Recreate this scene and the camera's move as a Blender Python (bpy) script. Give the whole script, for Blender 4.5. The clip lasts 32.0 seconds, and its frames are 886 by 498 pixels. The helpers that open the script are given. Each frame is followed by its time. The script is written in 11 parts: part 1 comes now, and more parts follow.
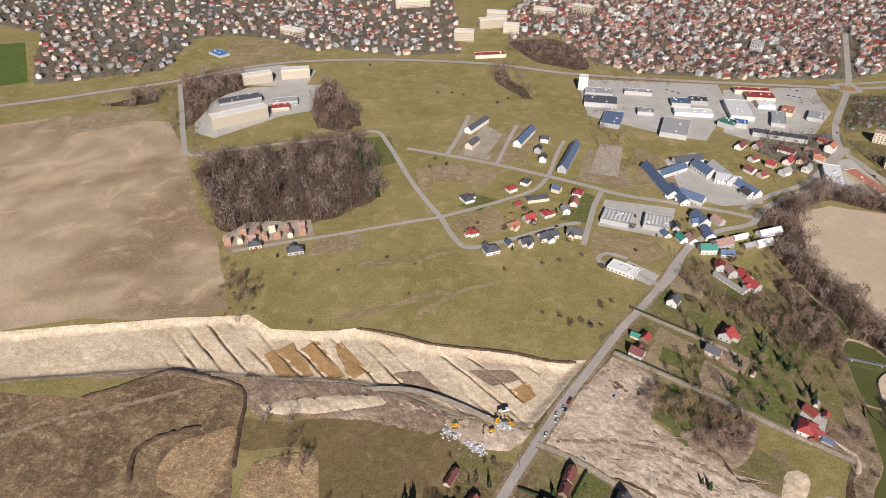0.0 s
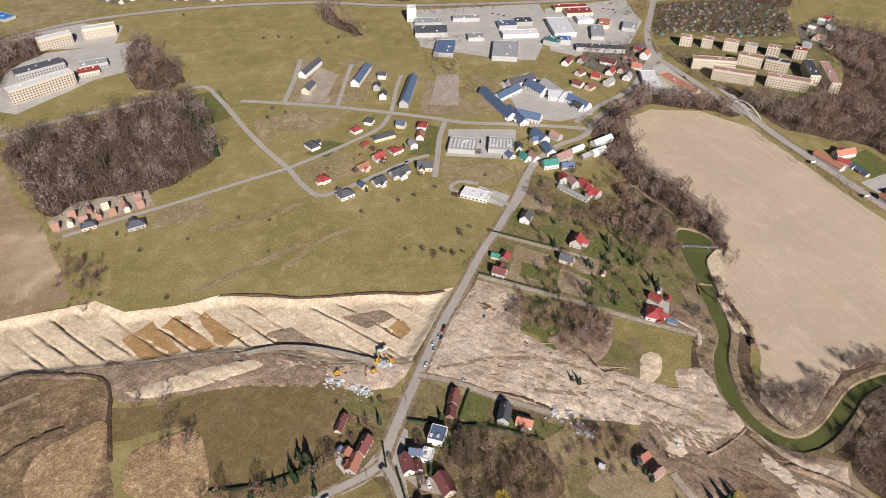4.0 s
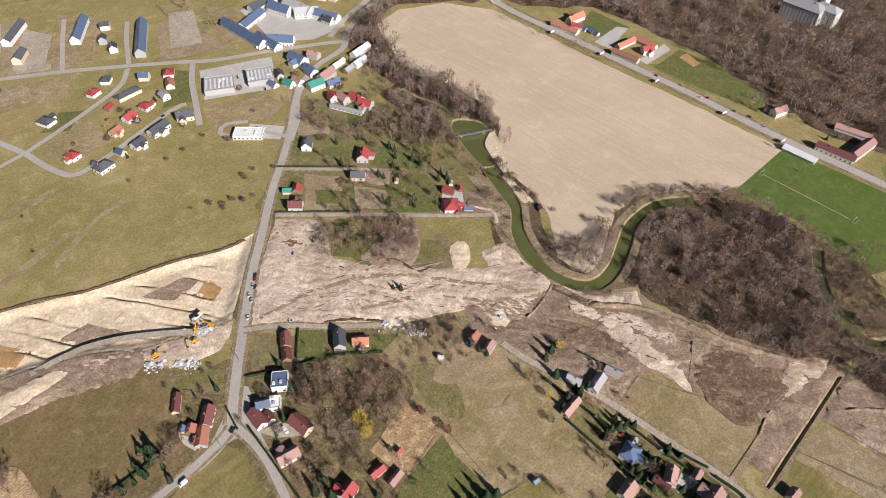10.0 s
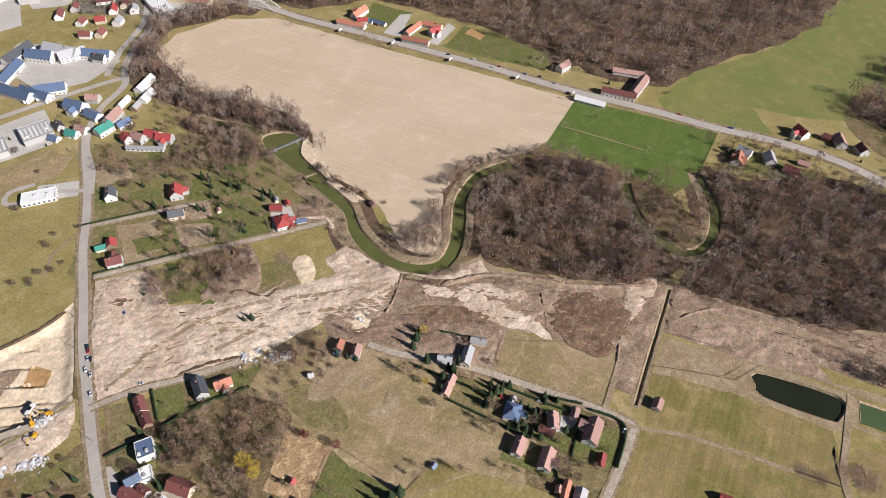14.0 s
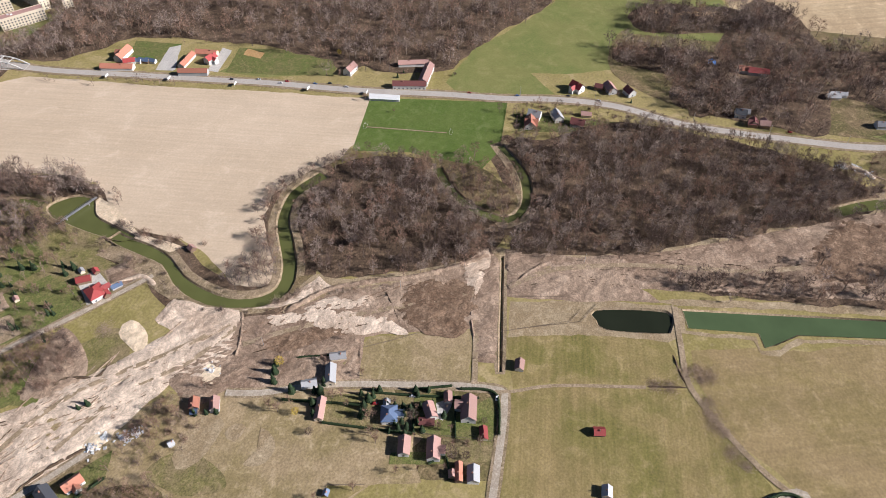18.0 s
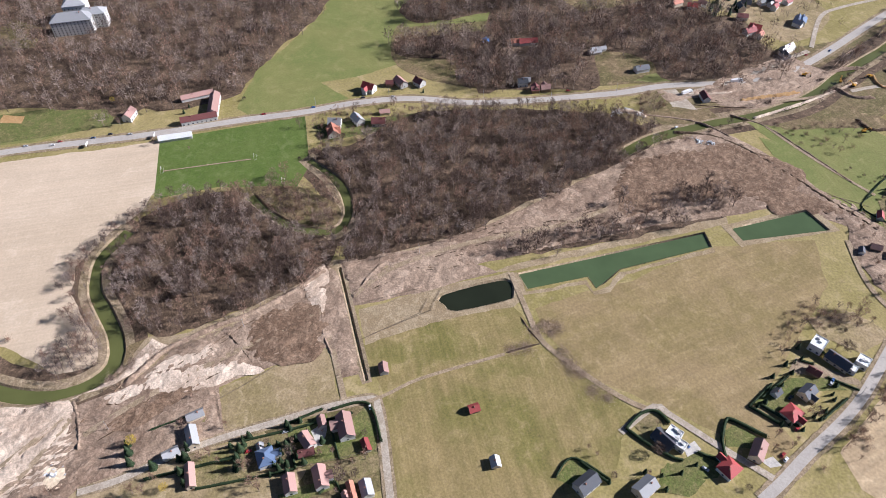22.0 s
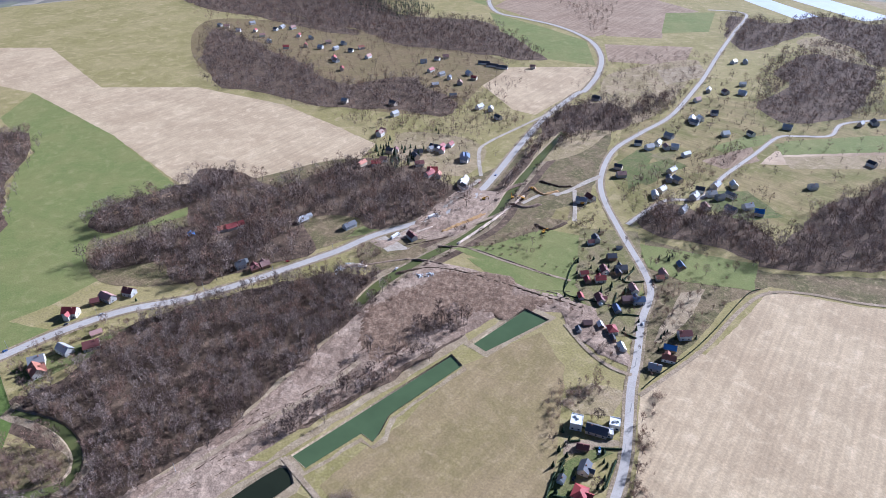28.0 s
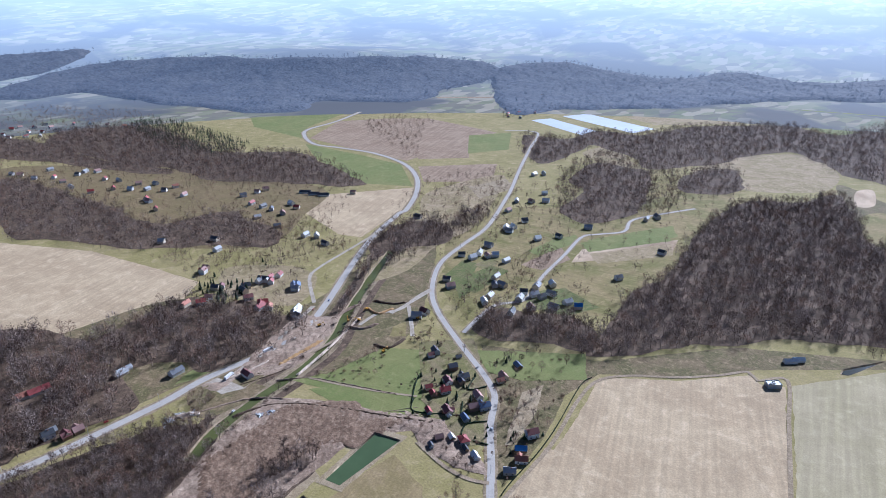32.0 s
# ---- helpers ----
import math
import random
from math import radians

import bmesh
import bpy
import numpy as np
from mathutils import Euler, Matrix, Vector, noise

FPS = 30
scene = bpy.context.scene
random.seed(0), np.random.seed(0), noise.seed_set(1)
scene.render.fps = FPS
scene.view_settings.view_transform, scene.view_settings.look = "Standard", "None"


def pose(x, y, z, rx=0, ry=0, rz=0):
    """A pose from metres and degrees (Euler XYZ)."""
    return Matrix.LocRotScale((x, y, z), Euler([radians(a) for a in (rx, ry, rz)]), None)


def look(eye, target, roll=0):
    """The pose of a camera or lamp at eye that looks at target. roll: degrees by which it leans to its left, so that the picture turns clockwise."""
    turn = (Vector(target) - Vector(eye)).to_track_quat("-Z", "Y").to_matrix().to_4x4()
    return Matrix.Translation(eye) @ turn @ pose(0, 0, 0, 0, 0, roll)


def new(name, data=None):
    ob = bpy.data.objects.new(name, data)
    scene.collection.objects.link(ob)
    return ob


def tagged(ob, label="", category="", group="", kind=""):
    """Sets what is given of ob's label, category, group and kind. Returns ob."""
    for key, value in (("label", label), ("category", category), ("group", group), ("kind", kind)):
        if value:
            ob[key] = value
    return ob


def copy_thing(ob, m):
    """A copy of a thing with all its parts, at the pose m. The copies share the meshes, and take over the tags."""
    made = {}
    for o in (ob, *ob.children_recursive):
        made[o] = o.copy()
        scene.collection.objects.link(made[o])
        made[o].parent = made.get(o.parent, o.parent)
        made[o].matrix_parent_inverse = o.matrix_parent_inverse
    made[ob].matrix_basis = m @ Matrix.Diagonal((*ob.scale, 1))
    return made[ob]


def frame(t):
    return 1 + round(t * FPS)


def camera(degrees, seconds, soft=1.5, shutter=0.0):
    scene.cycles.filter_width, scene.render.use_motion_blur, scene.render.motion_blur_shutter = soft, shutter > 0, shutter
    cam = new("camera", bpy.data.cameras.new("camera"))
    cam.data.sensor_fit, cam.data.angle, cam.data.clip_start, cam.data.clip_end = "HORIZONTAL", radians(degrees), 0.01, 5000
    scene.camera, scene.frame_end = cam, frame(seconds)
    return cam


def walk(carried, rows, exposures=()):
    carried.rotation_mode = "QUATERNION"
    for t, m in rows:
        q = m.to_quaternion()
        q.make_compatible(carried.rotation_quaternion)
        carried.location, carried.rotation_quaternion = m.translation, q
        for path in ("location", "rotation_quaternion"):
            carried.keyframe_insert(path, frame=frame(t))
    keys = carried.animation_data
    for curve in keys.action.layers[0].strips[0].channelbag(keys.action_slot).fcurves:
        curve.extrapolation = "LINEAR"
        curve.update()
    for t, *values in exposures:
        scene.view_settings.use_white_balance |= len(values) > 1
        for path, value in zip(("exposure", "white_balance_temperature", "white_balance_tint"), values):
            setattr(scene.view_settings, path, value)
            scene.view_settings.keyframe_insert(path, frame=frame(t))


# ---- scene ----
# ---- the camera: it turns on the spot, high over the valley ----
cam = camera(66.58, 32.0, soft=0.58)
PATH = [
    (0.0, pose(0, 0, 380, 55.462, 0.067, 0.001)),
    (0.5, pose(0, 0, 380, 54.826, -0.171, -1.673)),
    (1.0, pose(0, 0, 380, 54.198, -0.227, -3.481)),
    (1.5, pose(0, 0, 380, 53.549, -0.246, -5.339)),
    (2.0, pose(0, 0, 380, 52.947, -0.187, -7.276)),
    (2.5, pose(0, 0, 380, 52.312, -0.142, -9.201)),
    (3.0, pose(0, 0, 380, 51.686, -0.139, -11.063)),
    (3.5, pose(0, 0, 380, 51.082, -0.165, -12.904)),
    (5.5, pose(0, 0, 380, 48.615, -0.039, -20.467)),
    (6.0, pose(0, 0, 380, 48.048, -0.001, -22.346)),
    (6.5, pose(0, 0, 380, 47.471, 0.004, -24.224)),
    (7.0, pose(0, 0, 380, 46.945, -0.064, -26.055)),
    (7.5, pose(0, 0, 380, 46.399, -0.124, -27.857)),
    (8.0, pose(0, 0, 380, 45.854, -0.144, -29.683)),
    (8.5, pose(0, 0, 380, 45.390, -0.234, -31.370)),
    (9.0, pose(0, 0, 380, 44.919, -0.225, -33.249)),
    (9.5, pose(0, 0, 380, 44.433, -0.248, -35.130)),
    (10.0, pose(0, 0, 380, 43.933, -0.260, -37.509)),
    (10.5, pose(0, 0, 380, 43.492, -0.231, -39.932)),
    (11.0, pose(0, 0, 380, 43.544, -0.203, -42.364)),
    (11.5, pose(0, 0, 380, 43.597, -0.167, -44.800)),
    (12.0, pose(0, 0, 380, 43.648, -0.132, -47.231)),
    (12.5, pose(0, 0, 380, 43.722, -0.127, -49.620)),
    (13.0, pose(0, 0, 380, 43.772, -0.091, -52.058)),
    (13.5, pose(0, 0, 380, 43.819, -0.072, -54.469)),
    (14.0, pose(0, 0, 380, 43.879, 0.007, -56.909)),
    (14.5, pose(0, 0, 380, 43.911, 0.047, -59.335)),
    (16.5, pose(0, 0, 380, 44.092, 0.158, -69.400)),
    (17.0, pose(0, 0, 380, 44.163, 0.110, -71.976)),
    (17.5, pose(0, 0, 380, 44.194, 0.209, -74.654)),
    (18.0, pose(0, 0, 380, 44.239, 0.242, -77.189)),
    (18.5, pose(0, 0, 380, 44.245, 0.225, -79.660)),
    (19.0, pose(0, 0, 380, 44.277, 0.219, -82.200)),
    (19.5, pose(0, 0, 380, 44.285, 0.241, -84.712)),
    (20.0, pose(0, 0, 380, 44.303, 0.280, -87.225)),
    (20.5, pose(0, 0, 380, 44.334, 0.333, -89.755)),
    (21.0, pose(0, 0, 380, 44.345, 0.383, -92.268)),
    (21.5, pose(0, 0, 380, 44.360, 0.406, -94.794)),
    (22.0, pose(0, 0, 380, 44.614, 0.431, -97.328)),
    (22.5, pose(0, 0, 380, 45.378, 0.384, -99.715)),
    (23.0, pose(0, 0, 380, 46.340, 0.401, -102.271)),
    (23.5, pose(0, 0, 380, 47.367, 0.424, -104.732)),
    (24.0, pose(0, 0, 380, 48.474, 0.424, -107.096)),
    (24.5, pose(0, 0, 380, 49.702, 0.333, -109.260)),
    (25.0, pose(0, 0, 380, 50.883, 0.337, -111.484)),
    (25.5, pose(0, 0, 380, 52.099, 0.281, -113.639)),
    (27.5, pose(0, 0, 380, 57.099, 0.293, -122.386)),
    (28.0, pose(0, 0, 380, 58.353, 0.255, -124.544)),
    (28.5, pose(0, 0, 380, 59.636, 0.237, -126.555)),
    (29.0, pose(0, 0, 380, 60.908, 0.242, -128.525)),
    (29.5, pose(0, 0, 380, 62.197, 0.159, -130.474)),
    (30.0, pose(0, 0, 380, 63.472, 0.180, -132.404)),
    (30.5, pose(0, 0, 380, 64.760, 0.169, -134.326)),
    (31.0, pose(0, 0, 380, 66.022, 0.156, -136.260)),
    (31.5, pose(0, 0, 380, 67.305, 0.166, -138.171)),
    (32.0, pose(0, 0, 380, 68.570, 0.167, -140.005)),
]
walk(cam, PATH, [(0, 0.25, 6350, 12), (10, 0.46, 6250, 12), (14, 0.52, 6150, 12), (20, 0.72, 5850, 12), (25, 0.88, 5300, 16), (28, 0.88, 4900, 15), (30, 0.88, 4800, 14), (32, 0.64, 4850, 12)])
# ---- light ----
SUN_EL, SUN_AZ = 30.0, 179.0   # degrees above the horizon; compass turn from +y towards +x
world = bpy.data.worlds.new("sky")
scene.world = world
world.use_nodes = True
wn = world.node_tree.nodes
sky = wn.new("ShaderNodeTexSky")
sky.sky_type, sky.sun_disc = "NISHITA", False
sky.sun_elevation, sky.sun_rotation = radians(SUN_EL), radians(SUN_AZ)
sky.altitude, sky.dust_density, sky.air_density = 300, 0.3, 0.4
world.node_tree.links.new(sky.outputs[0], wn["Background"].inputs[0])
wn["Background"].inputs[1].default_value = 0.05
sun = new("sun", bpy.data.lights.new("sun", "SUN"))
sun.data.energy, sun.data.angle, sun.data.color = 5.0, radians(0.5), (1.0, 0.93, 0.875)
sun_way = Vector((math.sin(radians(SUN_AZ)) * math.cos(radians(SUN_EL)), math.cos(radians(SUN_AZ)) * math.cos(radians(SUN_EL)), math.sin(radians(SUN_EL))))
sun.matrix_world = look(sun_way * 500, (0, 0, 0))
tagged(sun, "spring sun in a hazy sky", "sun", kind="structure")

# ---- materials ----
def nodes_of(m):
    m.use_nodes = True
    t = m.node_tree
    return t, t.nodes, t.links, t.nodes["Principled BSDF"]


def tint(a, k):
    return (min(1, a[0] * k), min(1, a[1] * k), min(1, a[2] * k), 1)


def ground_mat(name, a, b, c, wide=60.0, fine=3.0, rows=None, bump=0.15, rough=0.95, detail=6.0, grain=0.45, tracks=0.0):
    """Soil or turf: a and b mix over wide patches, c comes in as fine flecks; rows = (degrees, spacing, strength)."""
    m = bpy.data.materials.new(name)
    t, n, l, p = nodes_of(m)
    co = n.new("ShaderNodeTexCoord")
    def noise_tex(scale, det, dist=0.0, src=None):
        q = n.new("ShaderNodeTexNoise")
        q.inputs["Scale"].default_value, q.inputs["Detail"].default_value, q.inputs["Distortion"].default_value = scale, det, dist
        q.inputs["Roughness"].default_value = 0.62
        l.new(src or co.outputs["Object"], q.inputs["Vector"])
        return q
    def ramp(src, lo, hi):
        q = n.new("ShaderNodeMapRange")
        q.inputs[1].default_value, q.inputs[2].default_value = lo, hi
        q.interpolation_type = "SMOOTHSTEP"
        l.new(src, q.inputs[0])
        return q.outputs[0]
    def mix(f, x, y, kind="MIX"):
        q = n.new("ShaderNodeMix")
        q.data_type, q.blend_type = "RGBA", kind
        if isinstance(f, float): q.inputs[0].default_value = f
        else: l.new(f, q.inputs[0])
        for k, v in ((6, x), (7, y)):
            if isinstance(v, tuple): q.inputs[k].default_value = (*v[:3], 1)
            else: l.new(v, q.inputs[k])
        return q.outputs[2]
    w = noise_tex(1.0 / wide, detail, 0.4)
    f = noise_tex(1.0 / fine, 5.0)
    mid = noise_tex(4.5 / wide, 4.0, 0.8)
    col = mix(ramp(w.outputs[0], 0.36, 0.64), a, b)
    col = mix(ramp(mid.outputs[0], 0.52, 0.72), col, mix(0.55, col, c))
    col = mix(ramp(f.outputs[0], 0.5, 0.75), col, mix(0.5, col, c))
    height = f.outputs[0]
    if rows:
        mp = n.new("ShaderNodeMapping")
        mp.inputs["Rotation"].default_value = (0, 0, radians(rows[0]))
        mp.vector_type = "TEXTURE"
        mp.inputs["Scale"].default_value = (1.0, 34.0, 1.0)
        l.new(co.outputs["Object"], mp.inputs[0])
        st = noise_tex(1.0 / rows[1], 3.0, 0.0, mp.outputs[0])
        col = mix(ramp(st.outputs[0], 0.35, 0.65), mix(rows[2], col, tint(a, 0.55)), mix(rows[2] * 0.6, col, tint(b, 1.25)))
    tiny = noise_tex(2.6 / fine, 3.0)
    q1, q2 = n.new("ShaderNodeMapRange"), n.new("ShaderNodeMapRange")
    for q, src, amount in ((q1, tiny, grain), (q2, mid, grain * 0.55)):
        q.inputs[1].default_value, q.inputs[2].default_value = 0.28, 0.72
        q.inputs[3].default_value, q.inputs[4].default_value = 1 - amount, 1 + amount
        l.new(src.outputs[0], q.inputs[0])
    both = n.new("ShaderNodeMath")
    both.operation = "MULTIPLY"
    l.new(q1.outputs[0], both.inputs[0]), l.new(q2.outputs[0], both.inputs[1])
    factor = both.outputs[0]
    if tracks:
        wv = noise_tex(0.085, 5.0, 2.2)
        fold = n.new("ShaderNodeMath")
        fold.operation = "SUBTRACT"
        l.new(wv.outputs[0], fold.inputs[0])
        fold.inputs[1].default_value = 0.5
        flat = n.new("ShaderNodeMath")
        flat.operation = "ABSOLUTE"
        l.new(fold.outputs[0], flat.inputs[0])
        q3 = n.new("ShaderNodeMapRange")
        q3.inputs[1].default_value, q3.inputs[2].default_value = 0.0, 0.11
        q3.inputs[3].default_value, q3.inputs[4].default_value = 1 - tracks, 1 + tracks * 0.35
        l.new(flat.outputs[0], q3.inputs[0])
        tm = n.new("ShaderNodeMath")
        tm.operation = "MULTIPLY"
        l.new(factor, tm.inputs[0]), l.new(q3.outputs[0], tm.inputs[1])
        factor = tm.outputs[0]
    vm = n.new("ShaderNodeVectorMath")
    vm.operation = "SCALE"
    l.new(col, vm.inputs[0]), l.new(factor, vm.inputs["Scale"])
    l.new(vm.outputs[0], p.inputs["Base Color"])
    p.inputs["Roughness"].default_value = rough
    p.inputs["Specular IOR Level"].default_value = 0.2
    bp = n.new("ShaderNodeBump")
    bp.inputs["Strength"].default_value, bp.inputs["Distance"].default_value = bump, fine * 0.25
    l.new(height, bp.inputs["Height"])
    l.new(bp.outputs[0], p.inputs["Normal"])
    return m


def thing_mat(name, a, rough=0.7, metal=0.0, vary=0.25, scale=2.0, spec=0.4, island=False, bump=0.0):
    """Paint, tile, bark or twig: one colour that varies from piece to piece and by fine stains."""
    m = bpy.data.materials.new(name)
    t, n, l, p = nodes_of(m)
    if island:
        src = n.new("ShaderNodeNewGeometry").outputs["Random Per Island"]
    else:
        src = n.new("ShaderNodeObjectInfo").outputs["Random"]
    r = n.new("ShaderNodeMapRange")
    r.inputs[3].default_value, r.inputs[4].default_value = 1 - vary, 1 + vary
    l.new(src, r.inputs[0])
    co = n.new("ShaderNodeTexCoord")
    q = n.new("ShaderNodeTexNoise")
    q.inputs["Scale"].default_value, q.inputs["Detail"].default_value = scale, 4
    l.new(co.outputs["Object"], q.inputs["Vector"])
    r2 = n.new("ShaderNodeMapRange")
    r2.inputs[3].default_value, r2.inputs[4].default_value = 0.78, 1.22
    l.new(q.outputs[0], r2.inputs[0])
    k = n.new("ShaderNodeMath")
    k.operation = "MULTIPLY"
    l.new(r.outputs[0], k.inputs[0]), l.new(r2.outputs[0], k.inputs[1])
    v = n.new("ShaderNodeVectorMath")
    v.operation = "SCALE"
    v.inputs[0].default_value = a
    l.new(k.outputs[0], v.inputs["Scale"])
    l.new(v.outputs[0], p.inputs["Base Color"])
    p.inputs["Roughness"].default_value, p.inputs["Metallic"].default_value = rough, metal
    p.inputs["Specular IOR Level"].default_value = spec
    if bump:
        bp = n.new("ShaderNodeBump")
        bp.inputs["Strength"].default_value, bp.inputs["Distance"].default_value = bump, 0.1
        l.new(q.outputs[0], bp.inputs["Height"]), l.new(bp.outputs[0], p.inputs["Normal"])
    return m


def water_mat(name, a, rough=0.06):
    m = bpy.data.materials.new(name)
    t, n, l, p = nodes_of(m)
    co = n.new("ShaderNodeTexCoord")
    q = n.new("ShaderNodeTexNoise")
    q.inputs["Scale"].default_value, q.inputs["Detail"].default_value = 0.05, 4
    l.new(co.outputs["Object"], q.inputs["Vector"])
    r = n.new("ShaderNodeMapRange")
    r.inputs[3].default_value, r.inputs[4].default_value = 0.75, 1.25
    l.new(q.outputs[0], r.inputs[0])
    v = n.new("ShaderNodeVectorMath")
    v.operation = "SCALE"
    v.inputs[0].default_value = a
    l.new(r.outputs[0], v.inputs["Scale"])
    l.new(v.outputs[0], p.inputs["Base Color"])
    p.inputs["Roughness"].default_value, p.inputs["IOR"].default_value = rough, 1.33
    w = n.new("ShaderNodeTexNoise")
    w.inputs["Scale"].default_value = 1.2
    l.new(co.outputs["Object"], w.inputs["Vector"])
    bp = n.new("ShaderNodeBump")
    bp.inputs["Strength"].default_value, bp.inputs["Distance"].default_value = 0.08, 0.05
    l.new(w.outputs[0], bp.inputs["Height"]), l.new(bp.outputs[0], p.inputs["Normal"])
    return m


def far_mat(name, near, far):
    """Patchwork of fields and woods for the distant country, paler with the way out: haze painted as emission."""
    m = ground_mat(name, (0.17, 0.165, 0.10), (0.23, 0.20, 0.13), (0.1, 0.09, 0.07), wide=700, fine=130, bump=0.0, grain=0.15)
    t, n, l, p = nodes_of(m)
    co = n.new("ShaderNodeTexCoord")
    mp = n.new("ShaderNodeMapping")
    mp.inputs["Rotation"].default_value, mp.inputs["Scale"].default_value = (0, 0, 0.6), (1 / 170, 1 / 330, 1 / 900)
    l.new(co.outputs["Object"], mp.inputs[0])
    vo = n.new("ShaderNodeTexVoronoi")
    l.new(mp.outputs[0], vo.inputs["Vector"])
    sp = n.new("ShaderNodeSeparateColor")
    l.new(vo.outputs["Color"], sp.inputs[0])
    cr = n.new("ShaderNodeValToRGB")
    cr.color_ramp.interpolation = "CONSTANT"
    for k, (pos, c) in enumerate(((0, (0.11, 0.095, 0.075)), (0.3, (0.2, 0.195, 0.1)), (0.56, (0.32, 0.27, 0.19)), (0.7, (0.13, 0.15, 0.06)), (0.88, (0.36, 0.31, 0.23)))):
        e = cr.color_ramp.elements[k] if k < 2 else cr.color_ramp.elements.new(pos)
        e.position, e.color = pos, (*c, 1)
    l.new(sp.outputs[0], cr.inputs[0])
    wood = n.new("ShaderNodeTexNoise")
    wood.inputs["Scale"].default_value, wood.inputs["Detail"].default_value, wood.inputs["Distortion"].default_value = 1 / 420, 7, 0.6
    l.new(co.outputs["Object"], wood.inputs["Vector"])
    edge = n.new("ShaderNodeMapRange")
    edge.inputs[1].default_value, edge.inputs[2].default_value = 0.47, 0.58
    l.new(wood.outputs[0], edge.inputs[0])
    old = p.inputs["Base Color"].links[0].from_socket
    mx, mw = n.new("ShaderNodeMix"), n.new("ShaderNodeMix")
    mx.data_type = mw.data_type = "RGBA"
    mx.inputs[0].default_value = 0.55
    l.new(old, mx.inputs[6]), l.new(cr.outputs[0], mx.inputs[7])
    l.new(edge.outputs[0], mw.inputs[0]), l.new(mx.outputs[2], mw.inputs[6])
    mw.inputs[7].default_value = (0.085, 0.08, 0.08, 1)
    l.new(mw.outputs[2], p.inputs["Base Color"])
    # pale blue haze painted as glow that rises with distance from the origin
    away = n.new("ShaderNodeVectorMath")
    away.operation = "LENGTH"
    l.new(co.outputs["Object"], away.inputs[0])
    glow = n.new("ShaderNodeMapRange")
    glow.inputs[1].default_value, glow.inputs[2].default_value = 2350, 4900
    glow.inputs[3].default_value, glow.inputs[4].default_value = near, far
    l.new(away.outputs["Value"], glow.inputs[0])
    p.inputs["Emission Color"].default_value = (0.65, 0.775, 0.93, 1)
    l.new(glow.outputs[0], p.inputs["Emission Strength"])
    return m


